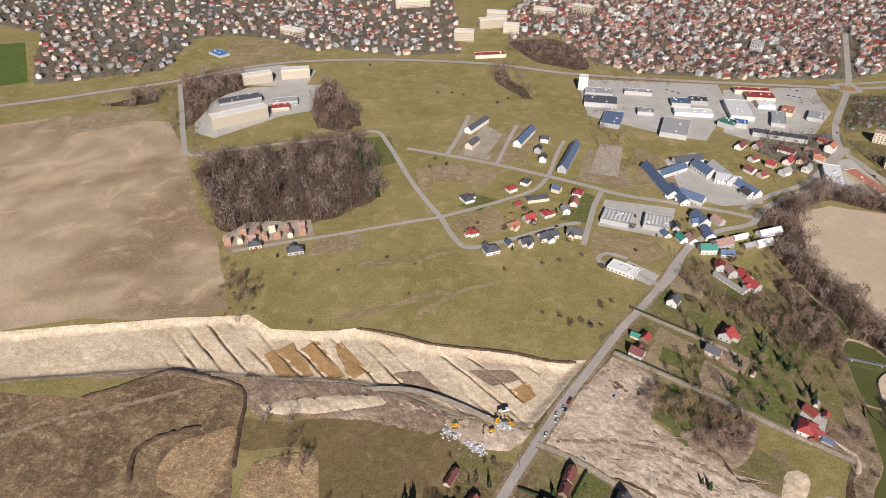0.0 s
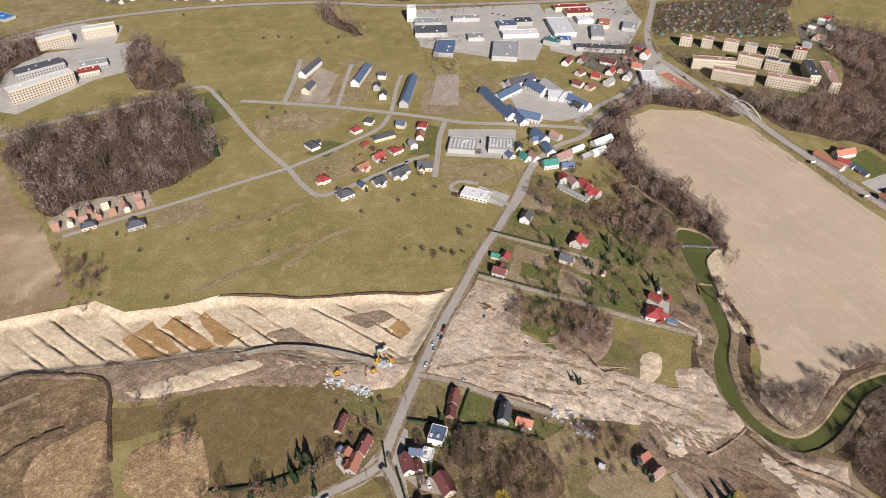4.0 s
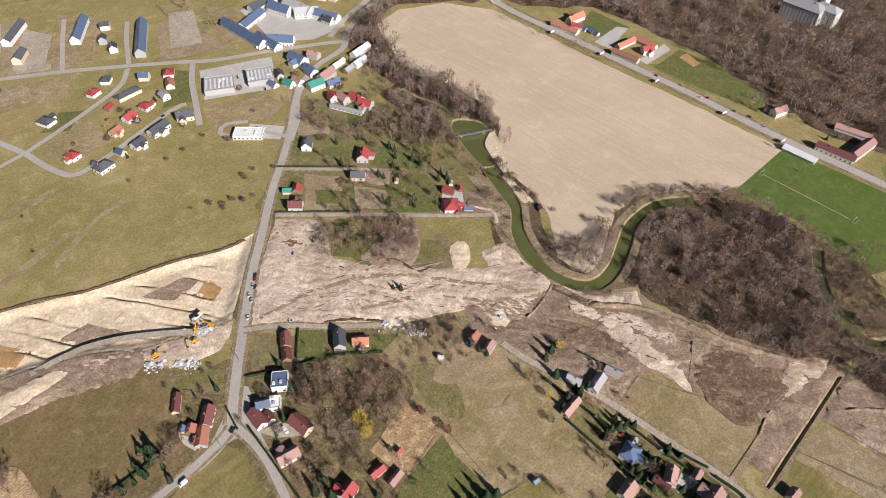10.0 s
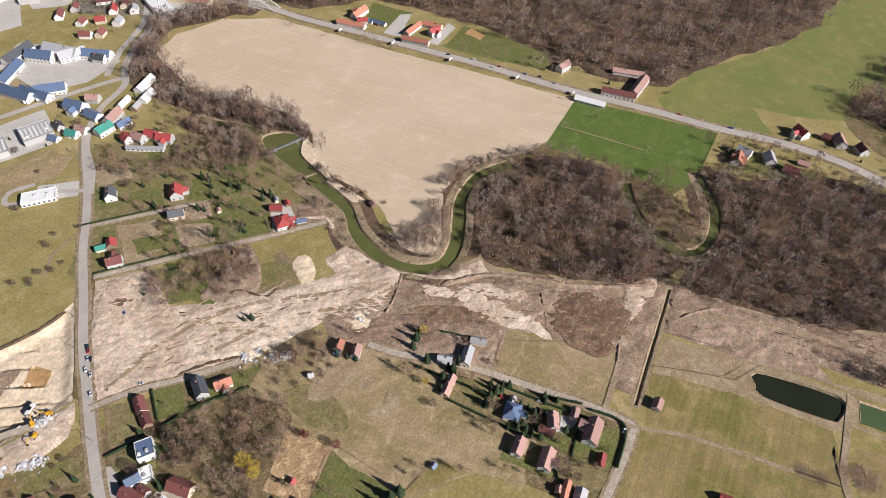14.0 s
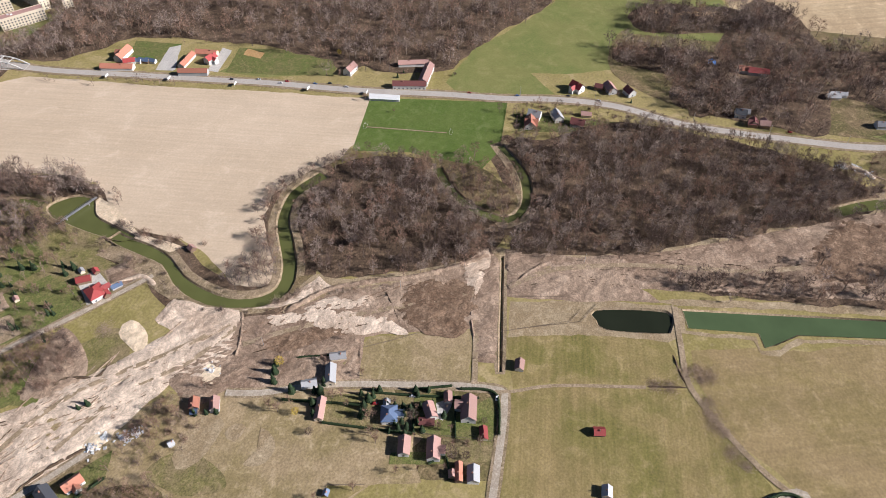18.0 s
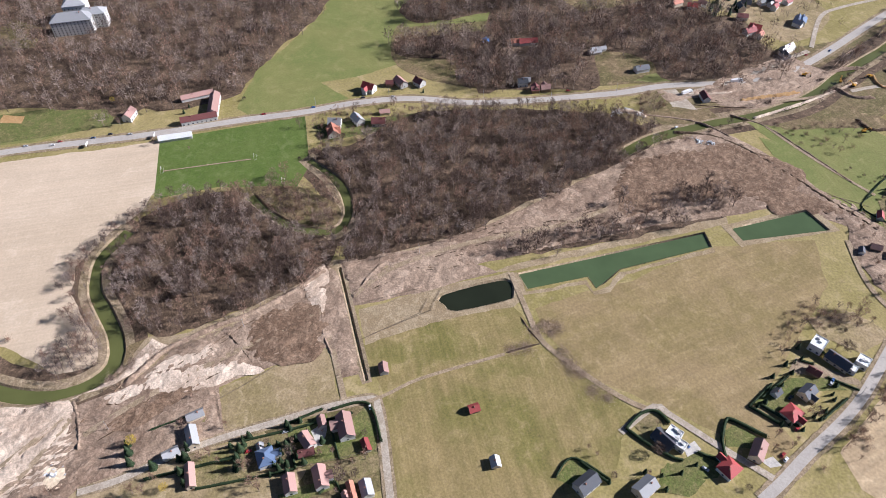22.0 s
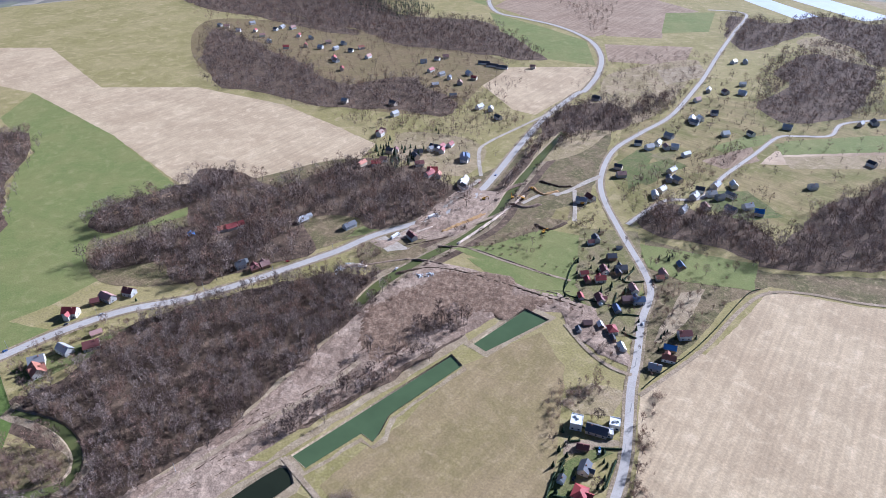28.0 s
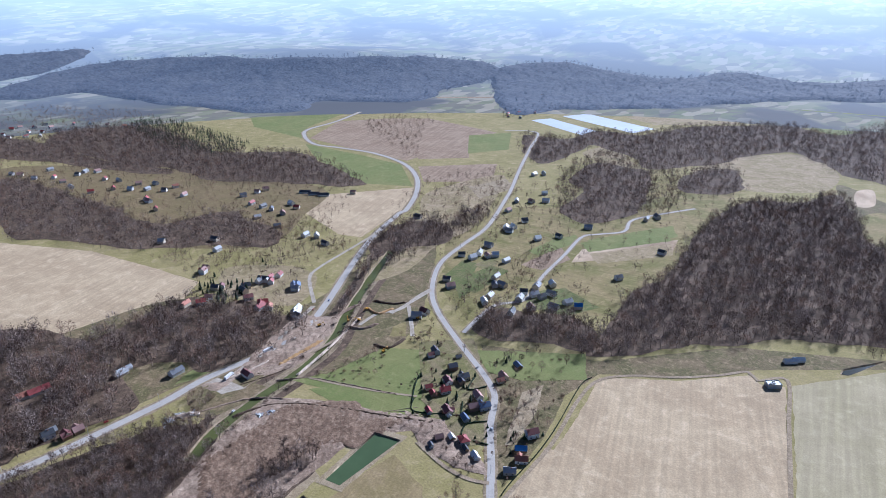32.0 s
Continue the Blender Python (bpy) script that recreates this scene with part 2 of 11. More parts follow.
ROWS_WEST, ROWS_SOUTH, ROWS_ROAD, ROWS_PALE = 20.0, 21.0, 6.0, 12.0   # run of the furrows, degrees from +y
MAT = {
    "meadow": ground_mat("meadow_turf", (0.25, 0.21, 0.074), (0.31, 0.25, 0.105), (0.38, 0.29, 0.165), 90, 5, grain=0.25),
    "grass_brown": ground_mat("brownish_wet_meadow", (0.175, 0.132, 0.055), (0.2, 0.142, 0.068), (0.25, 0.19, 0.1), 40, 4, grain=0.3),
    "plough_dark": ground_mat("damp_tilled_soil", (0.27, 0.185, 0.118), (0.34, 0.245, 0.16), (0.4, 0.3, 0.2), 60, 4, (ROWS_WEST, 5, 0.3), grain=0.2),
    "plough_brown": ground_mat("brown_tilled_soil", (0.60, 0.46, 0.31), (0.28, 0.188, 0.112), (0.62, 0.485, 0.33), 170, 4, (ROWS_WEST, 5, 0.26), detail=3.0, grain=0.2),
    "plough_tan": ground_mat("tan_tilled_soil", (0.52, 0.395, 0.24), (0.42, 0.31, 0.185), (0.6, 0.475, 0.31), 70, 5, (ROWS_SOUTH, 4, 0.32), grain=0.2),
    "sand_field": ground_mat("pale_harrowed_soil", (0.575, 0.455, 0.325), (0.53, 0.415, 0.29), (0.63, 0.515, 0.385), 120, 5, (ROWS_ROAD, 3, 0.14), grain=0.08),
    "rough_brown": ground_mat("rough_brown_ground", (0.29, 0.2, 0.115), (0.17, 0.112, 0.066), (0.42, 0.315, 0.19), 38, 4, None, 0.5, grain=0.4, tracks=0.25),
    "straw": ground_mat("dead_reed_straw", (0.42, 0.29, 0.16), (0.31, 0.205, 0.11), (0.54, 0.41, 0.25), 20, 2.5, None, 0.9, grain=0.5),
    "sand": ground_mat("bare_sand", (0.72, 0.585, 0.415), (0.6, 0.47, 0.32), (0.78, 0.66, 0.49), 34, 5, None, 0.5, grain=0.22, tracks=0.1),
    "clay": ground_mat("orange_clay", (0.43, 0.265, 0.115), (0.37, 0.22, 0.095), (0.48, 0.33, 0.18), 20, 4, None, 0.4, grain=0.2),
    "earth": ground_mat("churned_earth", (0.66, 0.53, 0.405), (0.49, 0.37, 0.27), (0.72, 0.6, 0.47), 70, 3, (78, 2.2, 0.08), 0.9, grain=0.26, tracks=0.22),
    "mud": ground_mat("dark_churned_mud", (0.375, 0.275, 0.194), (0.235, 0.16, 0.11), (0.48, 0.37, 0.272), 75, 3, (78, 2.2, 0.08), 0.9, grain=0.3, tracks=0.25),
    "mud_dark": ground_mat("dark_damp_soil", (0.235, 0.155, 0.1), (0.17, 0.108, 0.068), (0.33, 0.24, 0.165), 20, 3, None, 0.8, grain=0.35, tracks=0.3),
    "topsoil": ground_mat("dark_topsoil", (0.075, 0.05, 0.032), (0.11, 0.075, 0.048), (0.16, 0.115, 0.075), 12, 2, None, 0.8),
    "dry_earth": ground_mat("dry_earth", (0.34, 0.265, 0.165), (0.27, 0.20, 0.115), (0.42, 0.34, 0.23), 25, 3, grain=0.3),
    "dry_grass": ground_mat("dry_grass", (0.335, 0.252, 0.145), (0.25, 0.195, 0.092), (0.42, 0.33, 0.21), 40, 4, grain=0.28),
    "grass_dry": ground_mat("winter_grass", (0.185, 0.135, 0.072), (0.125, 0.108, 0.043), (0.30, 0.22, 0.13), 28, 4, grain=0.42),
    "grass_green": ground_mat("greening_grass", (0.175, 0.158, 0.046), (0.285, 0.215, 0.095), (0.33, 0.25, 0.13), 60, 4, (ROWS_ROAD + 90, 4, 0.22), grain=0.24),
    "hay": ground_mat("pale_hay_meadow", (0.305, 0.222, 0.112), (0.245, 0.188, 0.08), (0.36, 0.27, 0.155), 50, 5, (20, 5, 0.24), grain=0.2),
    "grass_bright": ground_mat("young_crop_green", (0.165, 0.185, 0.055), (0.2, 0.2, 0.066), (0.24, 0.215, 0.09), 60, 4, grain=0.18),
    "turf": ground_mat("sports_turf", (0.092, 0.135, 0.027), (0.108, 0.145, 0.033), (0.15, 0.17, 0.065), 40, 4, grain=0.2),
    "garden": ground_mat("garden_grass", (0.165, 0.152, 0.052), (0.215, 0.168, 0.088), (0.27, 0.2, 0.115), 24, 3, grain=0.4),
    "lawn": ground_mat("garden_lawn", (0.115, 0.135, 0.036), (0.15, 0.142, 0.052), (0.21, 0.165, 0.085), 14, 2.5, grain=0.4),
    "pale_crop": ground_mat("pale_sprouting_crop", (0.43, 0.355, 0.215), (0.37, 0.31, 0.175), (0.48, 0.4, 0.26), 60, 4, (ROWS_PALE, 5, 0.3), grain=0.15),
    "litter": ground_mat("leaf_litter", (0.075, 0.05, 0.032), (0.14, 0.096, 0.062), (0.22, 0.15, 0.098), 22, 3, grain=0.5),
    "asphalt": ground_mat("grey_asphalt", (0.40, 0.36, 0.315), (0.44, 0.40, 0.35), (0.33, 0.30, 0.26), 30, 3, None, 0.05, 0.85, grain=0.12),
    "gravel": ground_mat("pale_gravel", (0.42, 0.36, 0.285), (0.35, 0.29, 0.22), (0.5, 0.44, 0.36), 15, 2.5, None, 0.3, grain=0.25),
    "dirt": ground_mat("dirt_track", (0.33, 0.25, 0.165), (0.26, 0.195, 0.12), (0.42, 0.335, 0.235), 15, 2.5, None, 0.3, grain=0.3),
    "concrete": ground_mat("yard_paving", (0.46, 0.43, 0.39), (0.52, 0.49, 0.44), (0.36, 0.34, 0.31), 20, 4, None, 0.05, 0.85, grain=0.2),
    "bank": ground_mat("river_bank_earth", (0.30, 0.225, 0.145), (0.21, 0.16, 0.09), (0.4, 0.32, 0.22), 12, 2.5, None, 0.6, grain=0.4),
    "plastic": ground_mat("white_fleece", (0.6, 0.63, 0.68), (0.55, 0.58, 0.63), (0.5, 0.53, 0.58), 40, 5, (60, 6, 0.1), 0.05, 0.5, grain=0.05),
    "town": ground_mat("town_gardens_ground", (0.17, 0.145, 0.095), (0.21, 0.185, 0.15), (0.12, 0.12, 0.05), 40, 7, grain=0.45),
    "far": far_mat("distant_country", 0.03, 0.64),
    "green_water": water_mat("green_pond_water", (0.075, 0.108, 0.05)),
    "river_water": water_mat("olive_river_water", (0.105, 0.112, 0.038)),
    "dark_water": water_mat("dark_pond_water", (0.02, 0.024, 0.014)),
}

# ---- geometry helpers ----
from mathutils.geometry import delaunay_2d_cdt


def smooth_step(a, b, x):
    k = np.clip((x - a) / (b - a), 0, 1)
    return k * k * (3 - 2 * k)


def lie(x, y):
    """Height of the land: level valley floor, a wooded ridge and far rising country."""
    x, y = np.asarray(x, float), np.asarray(y, float)
    r = np.hypot(x, y)
    rim = 330 * smooth_step(2300, 5300, r)
    u, v = (x - RIDGE[0]) * RIDGE[2] + (y - RIDGE[1]) * RIDGE[3], -(x - RIDGE[0]) * RIDGE[3] + (y - RIDGE[1]) * RIDGE[2]
    return rim + RIDGE[4] * np.exp(-(u / 700) ** 2 - (v / 260) ** 2)


RIDGE = (2330.0, -1980.0, 0.76, 0.65, 75.0)


def inside(px, py, poly):
    px, py = np.asarray(px), np.asarray(py)
    hit = np.zeros(px.shape, bool)
    q = np.asarray(poly, float)
    for (x0, y0), (x1, y1) in zip(q, np.roll(q, -1, 0)):
        if y0 != y1:
            hit ^= ((y0 > py) != (y1 > py)) & (px < (x1 - x0) * (py - y0) / (y1 - y0) + x0)
    return hit


def curve_through(points, step=6.0, closed=False):
    """A smooth line through the points (Catmull-Rom)."""
    p = np.asarray(points, float)
    n = len(p)
    out = []
    for i in range(n if closed else n - 1):
        a, b = p[i], p[(i + 1) % n]
        z0 = p[i - 1] if closed or i else a
        z1 = p[(i + 2) % n] if closed or i + 2 < n else b
        k = max(2, int(np.linalg.norm(b - a) / step))
        for s in np.arange(k) / k:
            out.append(0.5 * (2 * a + (b - z0) * s + (2 * z0 - 5 * a + 4 * b - z1) * s * s + (3 * a - z0 - 3 * b + z1) * s ** 3))
    if not closed:
        out.append(p[-1])
    return np.array(out)


def mesh_from(name, verts, faces, material, smooth=False):
    me = bpy.data.meshes.new(name)
    v = np.asarray(verts, np.float32).reshape(-1, 3)
    if isinstance(faces, np.ndarray):
        k = faces.shape[1]
        me.vertices.add(len(v))
        me.vertices.foreach_set("co", v.ravel())
        me.loops.add(faces.size)
        me.loops.foreach_set("vertex_index", faces.astype(np.int32).ravel())
        me.polygons.add(len(faces))
        me.polygons.foreach_set("loop_start", np.arange(0, faces.size, k, dtype=np.int32))
        me.polygons.foreach_set("loop_total", np.full(len(faces), k, np.int32))
        me.update(calc_edges=True)
    else:
        me.from_pydata([tuple(map(float, q)) for q in v], [], faces)
    for m in material if isinstance(material, (list, tuple)) else (material,):
        me.materials.append(m)
    if smooth:
        me.polygons.foreach_set("use_smooth", [True] * len(me.polygons))
    return me


def part(name, bm_or_mesh, material, parent, label=""):
    """One mesh object under a thing or a part."""
    if isinstance(bm_or_mesh, bpy.types.Mesh):
        me = bm_or_mesh
    else:
        me = bpy.data.meshes.new(name)
        bm_or_mesh.to_mesh(me)
        bm_or_mesh.free()
        me.materials.append(material)
    ob = new(name, me)
    ob.parent = parent
    if label:
        ob["label"] = label
    return ob


HOLES = []     # outlines cut out of the land: water and diggings


def sheet(name, outline, material, lift, spacing=60.0, relief=None, cut=True, label="", category="", extra=None, wobble=0.0):
    """A piece of land inside an outline, laid over the lie of the land; relief(x, y, d) adds height, d = way in from the edge."""
    q = np.asarray(outline, float)
    if wobble:
        q = np.vstack([a + (b - a) * np.arange(k)[:, None] / k for a, b in zip(q, np.roll(q, -1, 0)) for k in (max(1, int(np.linalg.norm(b - a) / 5)),)])
        q = q + wobble * np.array([(noise.noise((x / 16, y / 16, 21)) + .6 * noise.noise((x / 6, y / 6, 22)), noise.noise((x / 16, y / 16, 23)) + .6 * noise.noise((x / 6, y / 6, 24))) for x, y in q])
    lo, hi = q.min(0), q.max(0)
    loops = [q] + ([h for h in HOLES if (np.max(h, 0) > lo).all() and (np.min(h, 0) < hi).all()] if cut else [])
    pts, edges = [], []
    for lp in loops:
        dense = []
        for a, b in zip(lp, np.roll(lp, -1, 0)):
            k = max(1, int(np.linalg.norm(b - a) / max(spacing, 8.0)))
            dense += [a + (b - a) * s / k for s in range(k)]
        o = len(pts)
        pts += [tuple(d) for d in dense]
        edges += [(o + i, o + (i + 1) % len(dense)) for i in range(len(dense))]
    gx, gy = np.meshgrid(np.arange(lo[0], hi[0], spacing) + spacing * 0.37, np.arange(lo[1], hi[1], spacing) + spacing * 0.41)
    gx, gy = gx.ravel(), gy.ravel()
    ok = inside(gx, gy, q)
    if extra is not None:
        gx, gy, ok = np.r_[gx, extra[:, 0]], np.r_[gy, extra[:, 1]], np.r_[ok, np.ones(len(extra), bool)]
    pts += list(zip(gx[ok], gy[ok]))
    v, _, f, *_ = delaunay_2d_cdt([Vector(p) for p in pts], edges, [], 0, 1e-4)
    v = np.array([tuple(a) for a in v])
    f = np.array([a[:] for a in f if len(a) == 3])
    c = v[f].mean(1)
    keep = inside(c[:, 0], c[:, 1], q)
    for h in loops[1:]:
        keep &= ~inside(c[:, 0], c[:, 1], h)
    f = f[keep]
    z = lie(v[:, 0], v[:, 1]) + lift
    if relief:
        ring = np.vstack([np.vstack([a + (b - a) * np.linspace(0, 1, max(2, int(np.linalg.norm(b - a) / 4)))[:, None] for a, b in zip(lp, np.roll(lp, -1, 0))]) for lp in loops])
        d = np.concatenate([np.sqrt(((w[:, None] - ring[None]) ** 2).sum(2)).min(1) for w in np.array_split(v, max(1, len(v) // 500))])
        z = z + relief(v[:, 0], v[:, 1], d)
    me = mesh_from(name, np.c_[v, z], f, material, smooth=bool(relief))
    ob = new(name, me)
    return tagged(ob, label or name.replace("_", " "), category or "ground", kind="structure")


def ribbon(name, line, width, material, lift, label, category, zf=None):
    p = curve_through(line, 2.0 if zf else 6.0)
    t = np.gradient(p, axis=0)
    t /= np.linalg.norm(t, axis=1)[:, None] + 1e-9
    s = np.c_[-t[:, 1], t[:, 0]] * width / 2
    l, r = p + s, p - s
    up = [zf(q[:, 0], q[:, 1], np.full(len(q), 99.0)) * .5 + .15 if zf else 0 for q in (l, r)]
    v = np.vstack([np.c_[l, lie(l[:, 0], l[:, 1]) + lift + up[0]], np.c_[r, lie(r[:, 0], r[:, 1]) + lift + up[1]]])
    n = len(p)
    f = np.array([(i, n + i, n + i + 1, i + 1) for i in range(n - 1)])
    return tagged(new(name, mesh_from(name, v, f, material)), label, category, kind="structure")


def vnoise(x, y, s, seed=0.0):
    return np.array([noise.noise((a / s, b / s, seed)) for a, b in zip(x, y)])



# ---- water and diggings: their outlines are cut out of the land ----
def offset_outline(outline, d):
    q = np.asarray(outline, float)
    a, b = np.roll(q, 1, 0), np.roll(q, -1, 0)
    t = (q - a) / np.linalg.norm(q - a, axis=1)[:, None] + (b - q) / np.linalg.norm(b - q, axis=1)[:, None]
    n = np.c_[t[:, 1], -t[:, 0]] / (np.linalg.norm(t, axis=1)[:, None] + 1e-9)
    area = (q[:, 0] * b[:, 1] - b[:, 0] * q[:, 1]).sum()
    return q + n * d * (1 if area > 0 else -1)


def channel(line, width):
    """Left and right edges of a winding stream."""
    p = curve_through(line, 8.0)
    t = np.gradient(p, axis=0)
    t /= np.linalg.norm(t, axis=1)[:, None] + 1e-9
    k = np.array([noise.noise((a / 40, b / 40, 3.0)) for a, b in p]) * .28 + 1
    return p, np.c_[-t[:, 1], t[:, 0]] * width / 2 * k[:, None]


def water_body(name, outline, material, label, depth=1.3):
    """A sheet of water with sloping earth banks inside a hole in the land."""
    inner = offset_outline(outline, -1.6)
    n = len(outline)
    v = np.vstack([np.c_[outline, np.full(n, 0.25)], np.c_[inner, np.full(n, -depth)]])
    f = np.array([(i, (i + 1) % n, n + (i + 1) % n, n + i) for i in range(n)])
    tagged(new("bank", mesh_from("bank", v, f, MAT["bank"])), "bare earth bank beside the water", "bank", kind="structure")
    tri = delaunay_2d_cdt([Vector(p) for p in outline], [(i, (i + 1) % n) for i in range(n)], [], 0, 1e-4)
    vv = np.array([tuple(a) for a in tri[0]])
    ff = np.array([a[:] for a in tri[2]])
    c = vv[ff].mean(1)
    ff = ff[inside(c[:, 0], c[:, 1], outline)]
    tagged(new(name, mesh_from(name, np.c_[vv, np.full(len(vv), -depth + .25)], ff, material)), label, "water", kind="structure")



WATERS = []
for line, width in (([(324, 493), (328, 471), (338, 448), (338, 424)], 11), ([(318, 346), (314, 336), (308, 310), (301, 290), (286, 272), (276, 250), (273, 227), (280, 202), (294, 191), (315, 194), (339, 206), (363, 219), (389, 223), (405, 220), (428, 206)], 12),):
    mid, side = channel(line, width)
    WATERS.append(("river", np.vstack([mid + side, (mid - side)[::-1]]), "river_water", "slow olive-green river between bare banks"))
for line, width in (([(459, 112), (431, 92), (412, 69), (405, 40), (424, 28), (454, 31), (480, 44), (503, 62)], 9),):
    mid, side = channel(line, width)
    WATERS.append(("old_arm", np.vstack([mid + side, (mid - side)[::-1]]), "river_water", "slow olive-green old arm between bare banks"))
for line, width in (([(471, -221), (491, -260), (506, -319), (514, -371), (534, -434), (577, -502), (646, -622), (679, -685)], 13),):
    mid, side = channel(line, width)
    WATERS.append(("river", np.vstack([mid + side, (mid - side)[::-1]]), "river_water", "slow olive-green river between bare banks"))
for line, width in (([(363, 37), (323, 31), (282, 25), (257, 21)], 3.2),):
    mid, side = channel(line, width)
    WATERS.append(("ditch", np.vstack([mid + side, (mid - side)[::-1]]), "river_water", "slow olive-green ditch between bare banks"))
WATERS.append(("pond", curve_through([(326, -37), (335, -88), (318, -91), (313, -84), (308, -46), (315, -38)], 5.0, True), "dark_water", "dark still pond with grassy banks"))
WATERS.append(("pond", np.array([(339, -98), (363, -257), (346, -256), (332, -177), (320, -161), (316, -153), (328, -150), (322, -102)], float), "green_water", "still green pond with straight banks"))
WATERS.append(("pond", np.array([(365, -280), (377, -351), (351, -358), (349, -283)], float), "green_water", "still green pond with straight banks"))
WATERS.append(("pond", curve_through([(74, -742), (42, -791), (42, -791), (67, -733)], 5.0, True), "dark_water", "dark still pond with grassy banks"))
WATERS.append(("mill_pool", curve_through([(336, 420), (348, 414), (356, 402), (354, 386), (337, 373), (330, 356), (321, 328), (313, 335), (316, 366), (322, 394), (326, 409)], 5.0, True), "river_water", "green mill pool above the weir"))
WATER_COUNT = len(WATERS)
HOLES += [w[1] for w in WATERS]
PIT = np.array([(-464, 421), (-401, 426), (-316, 438), (-228, 448), (-170, 452), (-146, 433), (-107, 430), (-74, 434), (-12, 415), (53, 404), (86, 394), (115, 395), (93, 363), (63, 325), (35, 330), (6, 338), (-28, 357), (-63, 368), (-98, 372), (-142, 374), (-216, 383), (-280, 377), (-367, 368), (-425, 363)], float)
HOLES.append(PIT)
for name, outline, material, label in WATERS:
    water_body(name, outline, MAT[material], label, 1.36 if name == "mill_pool" else 1.3)
    if material == 'river_water' and name != 'ditch':
        sheet('river_belt', offset_outline(outline, 15.0), MAT['litter'], .0662, 30, label='brown leaf litter and dead grass along the river', category='bank')
    if material == 'river_water':
        sheet('river_bank', offset_outline(outline, 2.5 if name == 'ditch' else 6.0), MAT['bank'], .10, 30, label='bare brown river bank', category='bank')
BEDS = [("clay", [(-147, 405), (-125, 420), (-101, 380), (-129, 377)]), ("clay", [(-118, 411), (-106, 422), (-77, 380), (-91, 376)]), ("clay", [(-91, 415), (-85, 420), (-58, 384), (-73, 376)]), ("clay", [(50, 363), (66, 375), (71, 360), (59, 351)]), ("mud", [(-42, 384), (-20, 387), (2, 360), (-15, 357)]), ("mud", [(20, 387), (51, 387), (62, 376), (37, 369)]), ("mud", [(-139, 376), (-154, 387), (-156, 376), (-146, 372)])]
# ---- the ground: one sheet from the valley floor to the horizon ----
def churned(x, y, d):
    """Ground torn up by machines: low ridges and clods."""
    k = np.clip(d / 6, 0, 1)
    a = 1 - 2 * np.abs(vnoise(x * .8 + y * .6, (y * .8 - x * .6) * .35, 5.0, 1.0))
    return .15 * k + k * np.maximum(a * .8 + vnoise(x, y, 3.6, 2.0) * 1.1 + vnoise(x, y, 14.0, 3.0) * .6, -.12)


def tussocks(x, y, d):
    k = np.clip(d / 4, 0, 1)
    return .1 * k + k * np.maximum(vnoise(x, y, 5.0, 4.0) * .9 + vnoise(x, y, 2.6, 4.5) * .5, -.05)


PIT_EDGE = np.vstack([a + (b - a) * np.linspace(0, 1, max(2, int(np.linalg.norm(b - a) / 4)))[:, None] for a, b in zip(PIT, np.roll(PIT, -1, 0))])


def dug(x, y, d=None):
    """Sandy digging: a steep lip along the meadow, slanting cut steps below it."""
    if d is None or len(d):
        w = np.c_[x, y]
        d = np.concatenate([np.sqrt(((q[:, None] - PIT_EDGE[None]) ** 2).sum(2)).min(1) for q in np.array_split(w, max(1, len(w) // 500))])
    k = smooth_step(0, 10, d)
    u = (.766 * x + .643 * y) / 14.5 + .16 * vnoise(x, y, 60.0, 8.0) + .05 * vnoise(x, y, 13.0, 8.5)
    s = u - np.floor(u)
    slit = np.exp(-((s - .9) / .065) ** 2)
    cut = smooth_step(-235, -205, x) * smooth_step(4, 12, d) * np.clip(.5 + 2.4 * vnoise(x, y, 30.0, 9.0), 0, 1)
    return -.12 - 3.4 * k + k * (cut * (1.6 * s - 4.4 * slit) + vnoise(x, y, 22.0, 5.0) * .7 + vnoise(x, y, 5.0, 6.0) * .35)


angle = np.arange(120) * 2 * math.pi / 120
rim = np.c_[np.cos(angle), np.sin(angle)] * 4990
rings = np.vstack([np.c_[np.cos(angle), np.sin(angle)] * r for r in (2450, 2700, 3000, 3300, 3600, 3900, 4200, 4500, 4750)])
near_land = np.c_[np.cos(angle), np.sin(angle)] * 2150
ground = sheet("ground", near_land, MAT["meadow"], 0.0, 120.0, label="olive spring meadow land on the valley floor")
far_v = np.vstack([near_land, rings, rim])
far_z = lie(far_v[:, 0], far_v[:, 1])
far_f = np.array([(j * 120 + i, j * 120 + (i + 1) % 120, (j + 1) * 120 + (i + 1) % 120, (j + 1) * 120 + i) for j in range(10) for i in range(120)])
tagged(new("horizon_backdrop", mesh_from("horizon_backdrop", np.c_[far_v, far_z], far_f, MAT["far"], True)), "distant fields and woods fading into painted pale haze", "backdrop", kind="structure")
sheet("sandy_digging", PIT, MAT["sand"], 0.0, 2.0, dug, cut=False, label="freshly dug pale sand and clay with cut steps")
for soil, bed in BEDS:
    sheet("clay_bed", bed, MAT[soil], 0.12, 2.0, dug, cut=False, label="bed of orange clay in the sand digging" if soil == "clay" else "bed of brown soil in the sand digging", wobble=1.2)


